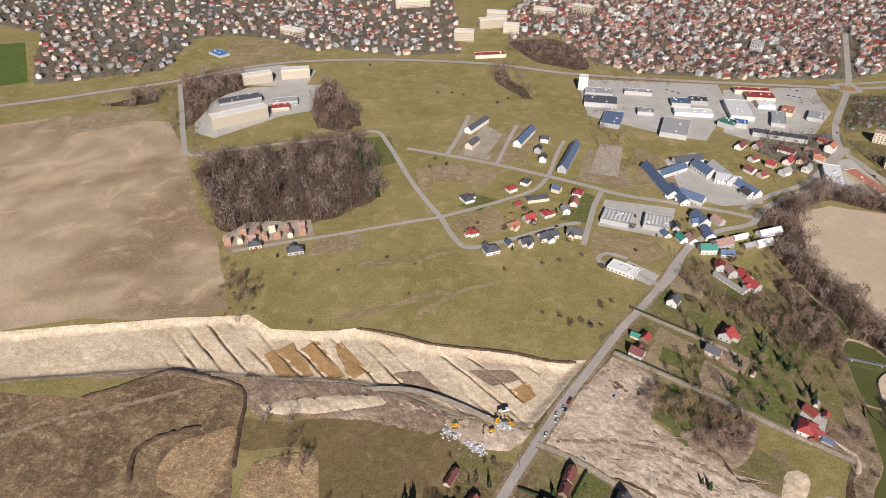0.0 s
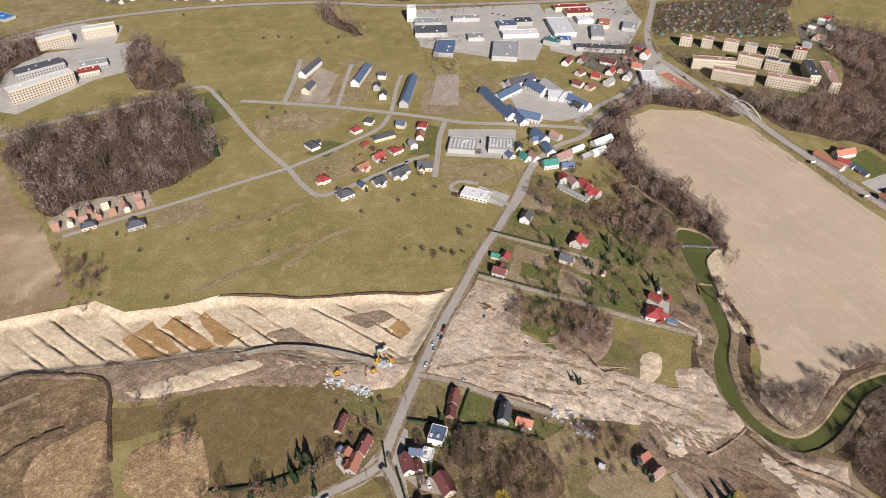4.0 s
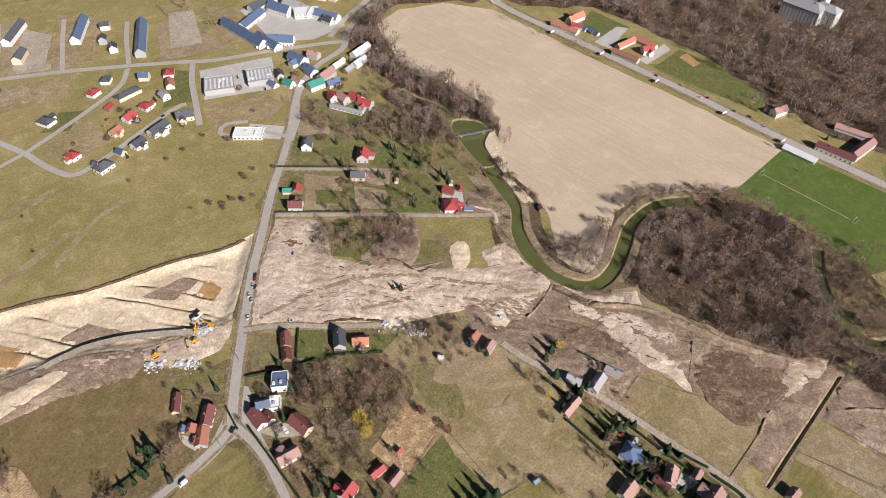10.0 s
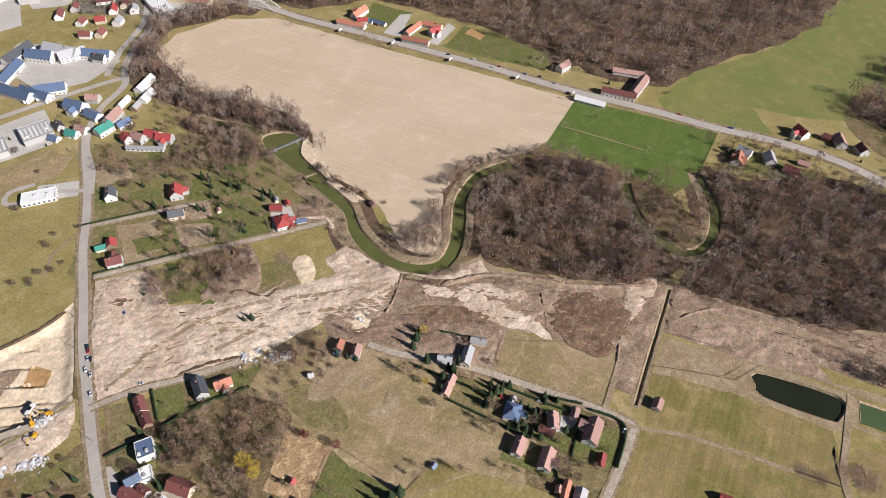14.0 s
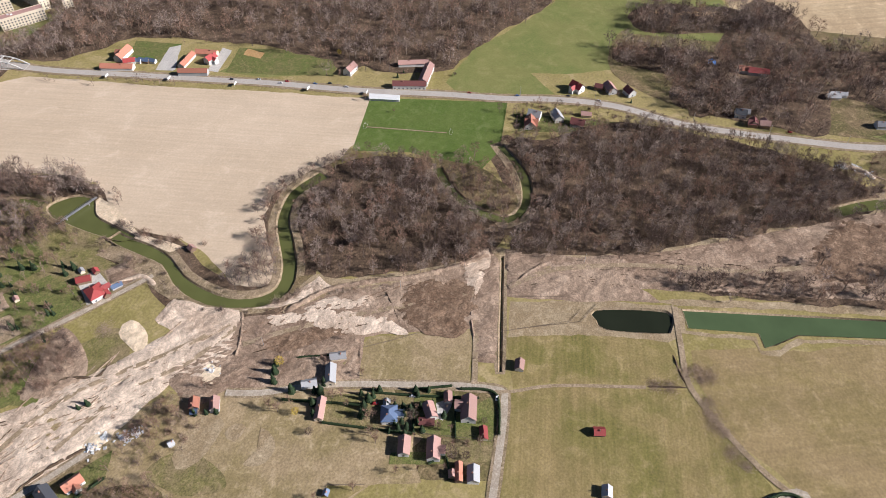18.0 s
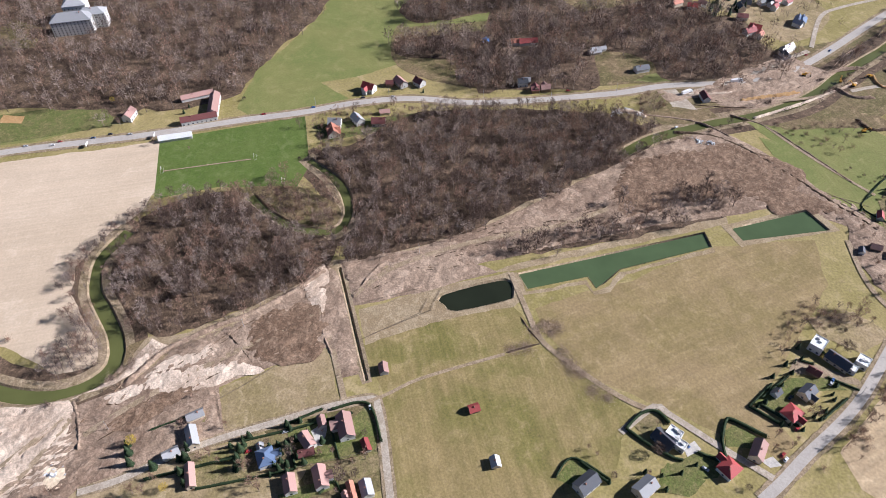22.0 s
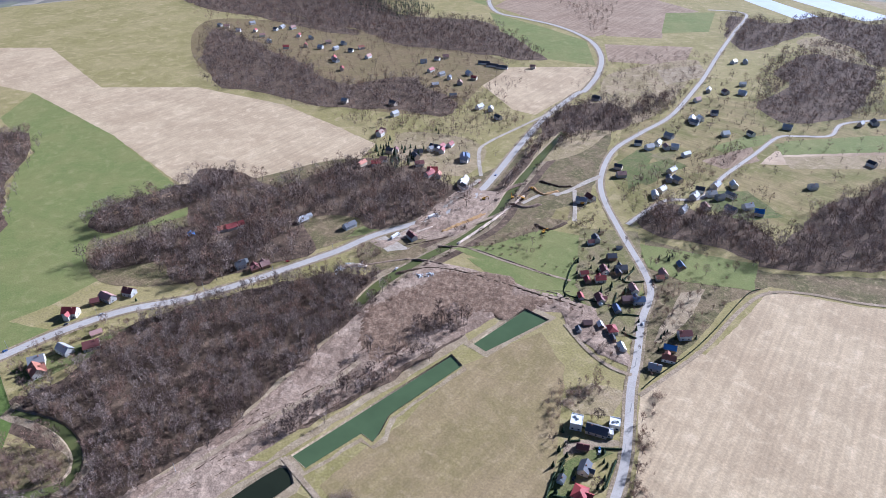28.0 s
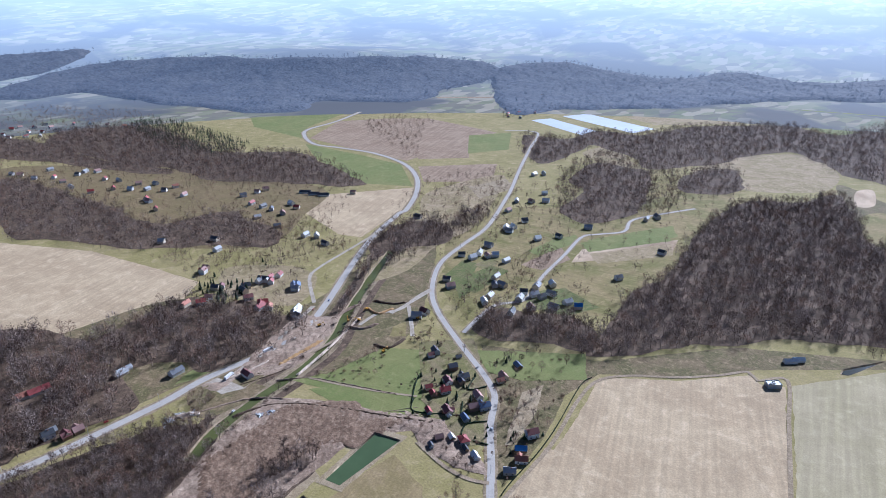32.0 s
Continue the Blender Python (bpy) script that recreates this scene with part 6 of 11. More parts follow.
def planted(templates, places, lo, hi, seed):
    """Many trees joined into one trunk mesh and one crown mesh: lists of verts and faces."""
    rng = np.random.default_rng(seed)
    out = [[[], [], 0], [[], [], 0]]
    which = rng.integers(0, len(templates), len(places))
    for k, tp in enumerate(templates):
        p = places[which == k]
        if not len(p):
            continue
        a, s = rng.uniform(0, 2 * math.pi, len(p)), rng.uniform(lo, hi, len(p))
        flat = s * rng.uniform(.9, 1.15, len(p))
        z = lie(p[:, 0], p[:, 1])
        for j, (V, F) in enumerate(((tp[0], tp[1]), (tp[2], tp[3]))):
            if not len(V):
                continue
            x = (V[None, :, 0] * np.cos(a)[:, None] - V[None, :, 1] * np.sin(a)[:, None]) * flat[:, None] + p[:, :1]
            y = (V[None, :, 0] * np.sin(a)[:, None] + V[None, :, 1] * np.cos(a)[:, None]) * flat[:, None] + p[:, 1:]
            zz = V[None, :, 2] * s[:, None] + z[:, None]
            o = out[j]
            o[0].append(np.stack([x, y, zz], -1).reshape(-1, 3))
            o[1].append((F[None] + (np.arange(len(p)) * len(V))[:, None, None]).reshape(-1, 3) + o[2])
            o[2] += len(p) * len(V)
    return out


def round_tree(seed, h, n, tw, ln, wide=.3):
    """A distant leafless tree: bole, a few limbs and a rounded haze of twigs."""
    rng = np.random.default_rng(seed)
    TV, TF, CV, CF = [], [], [], []
    cone_faces((0, 0, -.3), (0, 0, h * .8), .02 * h, .004 * h, 3, TV, TF)
    for k in range(5):
        az, up = k * 1.3 + rng.random(), rng.uniform(.5, 1.1)
        sliver(np.array((0, 0, h * rng.uniform(.3, .55))), np.array((math.cos(az), math.sin(az), up)), h * .42, h * .012, rng, CV, CF)
    for k in range(n):
        d = rng.normal(size=3)
        d /= np.linalg.norm(d)
        q = d * rng.uniform(.35, 1.0) ** .6 * (wide * h, wide * h, .34 * h) + (0, 0, .64 * h)
        sliver(q, d * .6 + rng.normal(size=3) * .5 + (0, 0, .45), h * ln * rng.uniform(.7, 1.3), h * tw * rng.uniform(.7, 1.3), rng, CV, CF)
    return np.array(TV), np.array(TF), np.array(CV), np.array(CF)


NEAR_T = [round_tree(10 + s, 12.5 + s % 3, 135, .0105, .125, .22 + .02 * (s % 3)) for s in range(7)] + [bare_tree(s, 13.0 + s, 10, 18, spread=.36, tw=.0065) for s in range(2)]
MID_T = [round_tree(20 + s, 14.5 + s % 4, 84, .0135, .145, .27) for s in range(6)]
FAR_T = [round_tree(40 + s, 12.5 + s % 3, 24, .024, .19, .31) for s in range(5)]
SMALL_T = [bare_tree(50 + s, 7.5 + s % 3, 8, 18, 1.0, 3, .0058, .48, False) for s in range(3)] + [round_tree(56 + s, 7.5 + s % 3, 240, .0075, .13, .3) for s in range(5)]
BUSH_T = [bush(60 + s, 4.0 + s % 3, 170, .0105) for s in range(5)]
FAR_SMALL_T = [round_tree(70 + s, 7.0 + s % 3, 20, .026, .2, .34) for s in range(4)]
CON_T = [conifer(80 + s, 12.0, 10, 13) for s in range(4)]
FAR_CON_T = [conifer(90 + s, 13.0, 4, 6) for s in range(3)]


WOODED = []


# far twigs: the blue haze before them is painted as faint emission
HAZY = thing_mat("twigs_with_haze_glow", (0.075, 0.072, 0.075), 0.95, vary=0.4, island=True, spec=0.1)
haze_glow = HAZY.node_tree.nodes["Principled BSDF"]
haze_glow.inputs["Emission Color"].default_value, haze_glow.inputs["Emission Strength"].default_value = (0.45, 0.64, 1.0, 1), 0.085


def ragged(poly, step, amount, seed):
    """An outline with rounded corners and an uneven, natural edge."""
    q = curve_through(poly, step, True)
    return q + amount * np.array([(noise.noise((x / (amount * 5), y / (amount * 5), seed)) + .6 * noise.noise((x / (amount * 2), y / (amount * 2), seed + 2)),
                                   noise.noise((x / (amount * 5), y / (amount * 5), seed + 4)) + .6 * noise.noise((x / (amount * 2), y / (amount * 2), seed + 6))) for x, y in q])


ROAD_MID = [np.array([v.co[:2] for v in o.data.vertices]) for o in scene.objects if o.type == "MESH" and o.get("category") == "road"]
ROAD_MID = np.vstack([(v[:len(v) // 2] + v[len(v) // 2:]) / 2 for v in ROAD_MID])


def off_roads(p, d):
    """The places that keep clear of the roads."""
    lo, hi = p.min(0) - d, p.max(0) + d
    r = ROAD_MID[((ROAD_MID > lo) & (ROAD_MID < hi)).all(1)]
    if not len(r):
        return p
    near = np.concatenate([np.sqrt(((q[:, None] - r[None]) ** 2).sum(2)).min(1) for q in np.array_split(p, max(1, len(p) // 400))])
    return p[near > d]


def woodland(name, poly, spacing, kind, seed, label, floor="litter", lo=.45, hi=1.4, dark=False):
    mean = float(np.median(np.hypot(*np.asarray(poly, float).T)))
    poly = ragged(poly, 8.0 if mean < 900 else 20.0, 3.5 if mean < 500 else 6.0 if mean < 1000 else 14.0, seed + .5)
    p = scatter(poly, spacing, seed)
    # stragglers outside the edge
    wide = offset_outline(poly, 7.0 if mean < 900 else 16.0)
    extra = scatter(wide, spacing * 1.9, seed + 300)
    if len(extra):
        p = np.vstack([p, extra[~inside(extra[:, 0], extra[:, 1], poly)]])
    if len(p):
        p = off_roads(p, 6.5)
    if not len(p):
        return
    r = float(np.median(np.hypot(p[:, 0], p[:, 1])))
    if kind == "conifer":
        tp, crown = (CON_T if r < 900 else FAR_CON_T), NEEDLE
    elif kind == "bush":
        tp, crown = (BUSH_T + SMALL_T if r < 700 else FAR_SMALL_T), TWIG
    elif kind == "copse":
        tp, crown = (SMALL_T + NEAR_T[:2] if r < 700 else FAR_SMALL_T + FAR_T[:1]), TWIG
    else:
        tp, crown = (NEAR_T if r < 620 else MID_T if r < 1050 else FAR_T), TWIG
    # gaps and dense spots
    if kind == 'bare':
        for w in WOODED:
            p = p[~inside(p[:, 0], p[:, 1], w)]
        WOODED.append(np.asarray(poly, float))
    if not len(p):
        return
    if BUILT:
        u = np.array(BUILT)
        p = p[(((p[:, None] - u[None, :, :2]) ** 2).sum(2) > (u[None, :, 2] + 5) ** 2).all(1)]
    thin = np.array([noise.noise((x / 24, y / 24, seed * .7)) for x, y in p])
    p = p[(thin > (-.16 if kind == 'bare' else -.15)) | (np.random.default_rng(seed).random(len(p)) < .22)]
    if not len(p):
        return
    tone = np.array([noise.noise((x / 22, y / 22, 5 + seed)) for x, y in p]) + np.random.default_rng(seed + 1).normal(size=len(p)) * .13
    if dark:
        tone = tone - .3
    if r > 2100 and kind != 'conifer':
        name, label = "distant_woods", "wooded ridge of leafless trees in painted blue haze"
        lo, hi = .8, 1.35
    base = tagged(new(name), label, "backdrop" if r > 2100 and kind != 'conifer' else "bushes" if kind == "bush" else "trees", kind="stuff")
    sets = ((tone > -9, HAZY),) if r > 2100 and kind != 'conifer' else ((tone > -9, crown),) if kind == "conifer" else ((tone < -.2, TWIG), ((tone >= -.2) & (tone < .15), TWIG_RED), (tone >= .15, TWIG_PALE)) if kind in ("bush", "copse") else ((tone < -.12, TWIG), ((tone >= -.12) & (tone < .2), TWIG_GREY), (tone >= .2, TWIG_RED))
    for pick, mat in sets:
        if not pick.any():
            continue
        (tv, tf, _), (cv, cf, _) = planted(tp, p[pick], lo, hi, seed)
        part("trunks", mesh_from("trunks", np.vstack(tv), np.vstack(tf), BIRCH if mat is TWIG_GREY and seed == 104 else BARK), None, base)["kind"] = "stuff"
        part("crowns", mesh_from("crowns", np.vstack(cv), np.vstack(cf), mat), None, base)["kind"] = "stuff"
    if floor and r < 2150:
        sheet("forest_floor", poly, MAT[floor], 0.235 + 0.0006 * (seed % 90), 60, label="brown leaf litter under bare trees")



# ---- houses ----
BUILT = []     # places already built on
WALLS = [thing_mat("white_render", (0.66, 0.64, 0.595), 0.85, vary=0.12), thing_mat("cream_render", (0.62, 0.53, 0.40), 0.85, vary=0.15),
         thing_mat("grey_render", (0.42, 0.41, 0.39), 0.85, vary=0.15), thing_mat("red_block", (0.36, 0.2, 0.14), 0.9, vary=0.2), thing_mat("weathered_boards", (0.22, 0.15, 0.10), 0.9, vary=0.2)]
ROOFS = {"r": thing_mat("red_roof_tiles", (0.31, 0.055, 0.05), 0.65, vary=0.25, bump=0.3), "o": thing_mat("orange_roof_tiles", (0.40, 0.165, 0.105), 0.7, vary=0.25, bump=0.3),
         "d": thing_mat("dark_grey_roof", (0.085, 0.088, 0.098), 0.45, vary=0.35, bump=0.3), "b": thing_mat("maroon_sheet_roof", (0.17, 0.062, 0.055), 0.6, vary=0.3, bump=0.3),
         "p": thing_mat("faded_pink_tiles", (0.36, 0.215, 0.18), 0.75, vary=0.2, bump=0.3), "g": thing_mat("pale_grey_sheet_roof", (0.36, 0.36, 0.36), 0.5, vary=0.2, bump=0.2),
         "w": thing_mat("white_membrane_roof", (0.72, 0.72, 0.70), 0.6, vary=0.1), "t": thing_mat("green_sheet_roof", (0.05, 0.22, 0.17), 0.5, vary=0.15),
         "k": thing_mat("blue_grey_sheet_roof", (0.10, 0.14, 0.22), 0.4, vary=0.25, bump=0.2), "u": thing_mat("bright_blue_roof", (0.06, 0.2, 0.5), 0.5, vary=0.15)}
PANE = thing_mat("window_glass", (0.035, 0.045, 0.06), 0.12, vary=0.3, spec=0.6)
DOOR = thing_mat("brown_door", (0.13, 0.07, 0.04), 0.6, vary=0.3)
BRICK = thing_mat("chimney_brick", (0.33, 0.17, 0.12), 0.9, vary=0.2)
NAMES = {"r": "red-tiled", "o": "orange-tiled", "d": "dark grey", "b": "maroon", "p": "faded pink", "g": "pale grey", "w": "white", "t": "green", "k": "blue-grey", "u": "bright blue"}


def boxes(spec):
    """A bmesh of boxes: centre x, y, z and sizes x, y, z."""
    bm = bmesh.new()
    for x, y, z, a, b, c in spec:
        bmesh.ops.create_cube(bm, size=1.0, matrix=Matrix.Translation((x, y, z)) @ Matrix.Diagonal((a, b, c, 1)))
    return bm


def gable_mesh(name, L, W, h, rise, material):
    x, y = L / 2, W / 2
    v = [(-x, -y, -.4), (x, -y, -.4), (x, y, -.4), (-x, y, -.4), (-x, -y, h), (x, -y, h), (x, y, h), (-x, y, h), (-x, 0, h + rise), (x, 0, h + rise)]
    f = [(0, 1, 5, 4), (2, 3, 7, 6), (1, 2, 6, 9, 5), (3, 0, 4, 8, 7), (4, 5, 9, 8), (6, 7, 8, 9)]
    return mesh_from(name, v, f, material)


def gable_roof_mesh(name, L, W, h, rise, material, over=.5, th=.22):
    x, y = L / 2 + over, W / 2 + over
    e = h - rise * over / (W / 2)
    v = []
    for dz in (0.03, th):
        v += [(-x, -y, e + dz), (x, -y, e + dz), (x, 0, h + rise + dz), (-x, 0, h + rise + dz), (x, y, e + dz), (-x, y, e + dz)]
    f = [(0, 3, 2, 1), (3, 5, 4, 2), (6, 7, 8, 9), (9, 8, 10, 11), (0, 1, 7, 6), (4, 5, 11, 10), (1, 2, 8, 7), (2, 4, 10, 8), (5, 3, 9, 11), (3, 0, 6, 9)]
    return mesh_from(name, v, f, material)


def hip_roof_mesh(name, L, W, h, rise, material, over=.6, th=.2):
    x, y, k = L / 2 + over, W / 2 + over, max(.2, L / 2 - W / 2 * .9)
    v = []
    for dz in (0.03, th):
        v += [(-x, -y, h + dz), (x, -y, h + dz), (x, y, h + dz), (-x, y, h + dz)]
    v += [(-k, 0, h + rise + th), (k, 0, h + rise + th)]
    f = [(3, 2, 1, 0), (0, 1, 5, 4), (1, 2, 6, 5), (2, 3, 7, 6), (3, 0, 4, 7), (4, 5, 9, 8), (5, 6, 9), (6, 7, 8, 9), (7, 4, 8)]
    return mesh_from(name, v, f, material)


WIN_MESH = {}


def window_mesh(w, h):
    key = (w, h)
    if key not in WIN_MESH:
        bm = boxes([(0, 0, 0, w, .12, h)])
        me = bpy.data.meshes.new("window")
        bm.to_mesh(me), bm.free()
        me.materials.append(PANE)
        WIN_MESH[key] = me
    return WIN_MESH[key]


def windows_on(base, L, W, h, rng, sides=4, step=4.0):
    """Panes on the walls, storey by storey."""
    for st in range(max(1, int(h / 2.8))):
        z = 1.5 + 2.8 * st
        if z > h - .5:
            break
        for s in (-1, 1):
            n = max(1, int(L / step))
            for i in range(n):
                ob = part("window", window_mesh(1.3, 1.3), None, base)
                ob.location = ((i + .5) * L / n - L / 2, s * (W / 2 + .02), z)
            if sides == 4:
                n = max(1, int(W / step / 1.2))
                for i in range(n):
                    ob = part("window", window_mesh(1.3, 1.3), None, base)
                    ob.location = (s * (L / 2 + .02), (i + .5) * W / n - W / 2, z)
                    ob.rotation_euler = (0, 0, math.pi / 2)


def house(x, y, turn, L, W, h, col, seed=0, hip=False, near=True, wall=None, name="house", group="houses", wing=False, glass=True, where="beside its garden"):
    rng = np.random.default_rng(seed + 1000)
    wm = WALLS[wall if wall is not None else int(rng.choice([0, 0, 0, 1, 2]))]
    base = tagged(new(name), f"{wm.name.replace('_', ' ')} {name.replace('_', ' ')} with {NAMES[col]} {'hipped ' if hip else ''}roof {where}", "house" if name == "house" else name.replace("_", " "), group)
    base.matrix_world = pose(x, y, float(lie(x, y)), 0, 0, turn)
    rise = W * rng.uniform(.36, .46) * (.8 if hip else 1)
    if hip:
        part("wall", boxes([(0, 0, h / 2 - .2, L, W, h + .4)]), wm, base)
        part("roof", hip_roof_mesh("roof", L, W, h, rise, ROOFS[col]), None, base)
    elif name == "unfinished_house" and seed % 3:
        part("wall", gable_mesh("wall", L, W, h, rise, wm), None, base)
        for k in range(9):
            for s in (-1, 1):
                ob = part("rafter", boxes([(0, 0, 0, .16, W * .62, .2)]), DOOR if k % 2 else WALLS[1], base)
                ob.matrix_basis = pose(L * (k / 8 - .5), s * W * .25, h + rise * .5 + .15, -s * math.degrees(math.atan2(rise, W / 2)), 0, 0)
    else:
        part("wall", gable_mesh("wall", L, W, h, rise, wm), None, base)
        part("roof", gable_roof_mesh("roof", L, W, h, rise, ROOFS[col]), None, base)
    if not near:
        return base
    if wing:
        wl, ww = W * .55, L * .38
        px, sy = L * rng.uniform(-.2, .2), 1 if seed % 2 else -1
        for nm, me in (("wing", gable_mesh("wing", wl, ww, h * .9, rise * .6, wm)), ("wing_roof", gable_roof_mesh("wing_roof", wl, ww, h * .9, rise * .6, ROOFS[col], .4))):
            ob = part(nm, me, None, base)
            ob.matrix_basis = pose(px, sy * (W / 2 + wl / 2 - .8), 0, 0, 0, 90)
    part("chimney", boxes([(L * rng.uniform(-.3, .3), W * .12, h + rise * .95, .7, .7, 1.7)]), BRICK, base)
    if glass:
        windows_on(base, L, W, h, rng)
        ob = part("door", boxes([(L * .1, -W / 2 - .03, 1.0, 1.1, .12, 2.1)]), DOOR, base)
    return base


def flat_block(x, y, turn, L, W, h, col, name="warehouse", label="", wall=2, seed=0, units=4, rows=True, group="industrial buildings", stripes=0):
    rng = np.random.default_rng(seed + 3000)
    wm = WALLS[wall]
    base = tagged(new(name), label or f"{NAMES[col]} flat-roofed {name.replace('_', ' ')} in a paved yard", name.replace("_", " "), group)
    base.matrix_world = pose(x, y, float(lie(x, y)), 0, 0, turn)
    part("wall", boxes([(0, 0, h / 2 - .2, L, W, h + .4)]), wm, base)
    part("roof", boxes([(0, 0, h + .16, L - .6, W - .6, .3)]), ROOFS[col], base)
    part("parapet", boxes([(0, W / 2 - .15, h + .4, L, .3, .8), (0, -W / 2 + .15, h + .4, L, .3, .8), (L / 2 - .15, 0, h + .4, .3, W - .6, .8), (-L / 2 + .15, 0, h + .4, .3, W - .6, .8)]), wm, base)
    for k in range(units):
        part("roof_unit", boxes([(rng.uniform(-.4, .4) * L, rng.uniform(-.35, .35) * W, h + .9, 2.2, 1.6, 1.2)]), WALLS[2 if k % 2 else 0], base)
    for k in range(stripes):
        part("skylight", boxes([(L * ((k + .5) / stripes - .5), 0, h + .45, 2.0, W * .7, .35)]), WALLS[0], base)
    if rows:
        # one row of panes to each storey of each wall
        for st in range(max(1, int(h / 3.1))):
            z = 1.6 + 3.1 * st
            for s in (-1, 1):
                n = max(1, int(L / 3.4))
                part("window_strip", boxes([((i + .5) * L / n - L / 2, s * (W / 2 + .02), z, 1.7, .12, 1.5) for i in range(n)]), PANE, base)["kind"] = "stuff"
            n = max(1, int(W / 4))
            part("window_strip", boxes([(s * (L / 2 + .02), (i + .5) * W / n - W / 2, z, .12, 1.5, 1.5) for i in range(n) for s in (-1, 1)]), PANE, base)["kind"] = "stuff"
    return base



# ---- buildings ----


def row_of_houses(first, rows):
    for i, (x, y, turn, L, W, h, col, *flag) in enumerate(rows):
        L, W = L * .92, W * .92
        flag = flag[0] if flag else ""
        k = first + i
        r = math.hypot(x, y)
        small = L * W < 70
        BUILT.append((x, y, max(L, W) * .5))
        if "shell" in flag:
            house(x, y, turn, L, W, h, "p", k, wall=1 if k % 4 == 0 else 3, name="unfinished_house", group="unfinished houses", glass=False, where="on bare building ground")
        elif small:
            house(x, y, turn, L, W, h, col, k, wall=4 if k % 2 else None, name="shed", group="sheds", near=r < 420, glass=False, where="on open grass" if "nn" in flag else "in a garden")
        else:
            house(x, y, turn, L, W, h, col, k, hip="hip" in flag, near=r < 900, wing="wing" in flag, glass=r < 640,
                  where="beside the sand diggings" if r < 300 and x < 0 else "among bare garden trees" if k % 2 else "beside its lawn")


def row_of_blocks(first, rows):
    for i, (name, x, y, turn, L, W, h, col, stripes) in enumerate(rows):
        BUILT.append((x, y, max(L, W) * .5))
        k = first + i
        if name == "house_flat":
            flat_block(x, y, turn, L, W, h, col, "modern_house", f"white modern house with a {NAMES[col]} flat roof and terrace", 0, k, 2, group="modern houses")
        elif name in ("tent", "pavilion"):
            house(x, y, turn, L, W, h, col, k, wall=0, near=False, name=name, group="tents", where="on an open yard")
        elif name == "palace":
            house(x, y, turn, L, W, h, "g", k, hip=True, near=True, wall=0, name="palace", group="palace wings", where="in a wooded park")
        else:
            flat_block(x, y, turn, L, W, h, col, name, "", 1 if name in ("hospital", "apartment_block") else 0 if col in "w" or name in ("school", "office_building") else 1 if col in "or" else 2, k, 3 if name != "apartment_block" else 2,
                       rows=name in ('hospital', 'hospital_annex', 'clinic', 'apartment_block', 'school', 'office_building'), stripes=7 if stripes else 0, group="large buildings")


def quarter(first, kind, spacing, outline):
    """Rows of small houses with gardens in a part of the town or a hamlet."""
    rng = np.random.default_rng(500 + first)
    p = scatter(outline, spacing, 700 + first)
    if kind in ("town", "suburb"):
        sheet("town_ground", outline, MAT["town"], 0.10 + .004 * first, 120, label="brown garden ground between the town houses")
    roofs = list("pppggbbpdowr" if kind == "town" else "rpobbdgdpdgp" if kind == "suburb" else "drbrogrp")
    rows = []
    for x, y in p:
        if any((x - a) ** 2 + (y - b) ** 2 < (c + 9) ** 2 for a, b, c in BUILT) or near_road(x, y, 9):
            continue
        turn = 25 + 90 * int(rng.integers(0, 2)) + rng.normal() * 7 + 30 * noise.noise((x / 250, y / 250, 2))
        if kind == "allotment":
            rows.append((x, y, turn, rng.uniform(3.5, 5), rng.uniform(3, 4), 2.3, str(rng.choice(list("gbdpt"))), 2))
            continue
        rows.append((x, y, turn, rng.uniform(8, 12), rng.uniform(6.5, 8.8), rng.choice([3.2, 4.5, 6.0]), str(rng.choice(roofs)), int(rng.integers(0, 4))))
    rows.sort(key=lambda a: math.hypot(a[0], a[1]))
    (SHEDS if kind == "allotment" else QUARTERS).extend((kind, *a) for a in rows)
    for x, y in scatter(outline, spacing * .44, 900 + first):
        if not near_road(x, y, 7):
            TOWN_TREES.append((x, y))


QUARTERS, TOWN_TREES, SHEDS = [], [], []
ROAD_POINTS = np.vstack([np.array([v.co[:2] for v in o.data.vertices]) for o in scene.objects if o.type == "MESH" and o.get("category") == "road"])


def near_road(x, y, d):
    return bool((((ROAD_POINTS - (x, y)) ** 2).sum(1) < d * d).any())


row_of_houses(0, [(16.8, 261.0, 54, 14.4, 7.8, 3.7, "b"), (8.3, 249.8, 58, 13.0, 7.8, 3.3, "o"), (5.0, 282.3, 62, 14.6, 5.2, 2.8, "b"), (5.2, 259.3, 54, 5.8, 6.1, 2.9, "o"), (0.9, 262.7, 54, 4.3, 3.5, 2.4, "k"), (3.9, 251.1, 51, 4.9, 4.3, 2.4, "b"), (48.4, 247.5, 159, 8.9, 7.0, 4.6, "k"), (40.9, 240.6, 91, 14.2, 7.8, 3.7, "b"), (47.4, 237.7, 90, 7.6, 5.2, 2.9, "b"), (60.4, 220.7, 103, 16.0, 9.1, 4.0, "b")])
row_of_houses(10, [(44.2, 206.9, 176, 14.0, 8.3, 3.7, "p", "wing"), (60.7, 166.3, 21, 10.7, 9.1, 4.1, "r", "wing"), (81.3, 166.6, 5, 9.9, 5.2, 2.6, "r"), (87.4, 156.7, 18, 10.5, 4.8, 2.6, "p"), (98.9, 169.3, 7, 3.2, 3.5, 2.2, "r"), (151.8, 105.7, 179, 3.6, 3.1, 2.2, "k"), (83.7, 283.7, 63, 12.4, 7.0, 3.7, "b"), (78.6, 272.8, 66, 10.0, 6.5, 3.1, "b"), (113.2, 261.3, 61, 15.0, 8.7, 4.6, "d"), (124.4, 252.0, 147, 11.7, 7.8, 3.7, "o", "wing")])
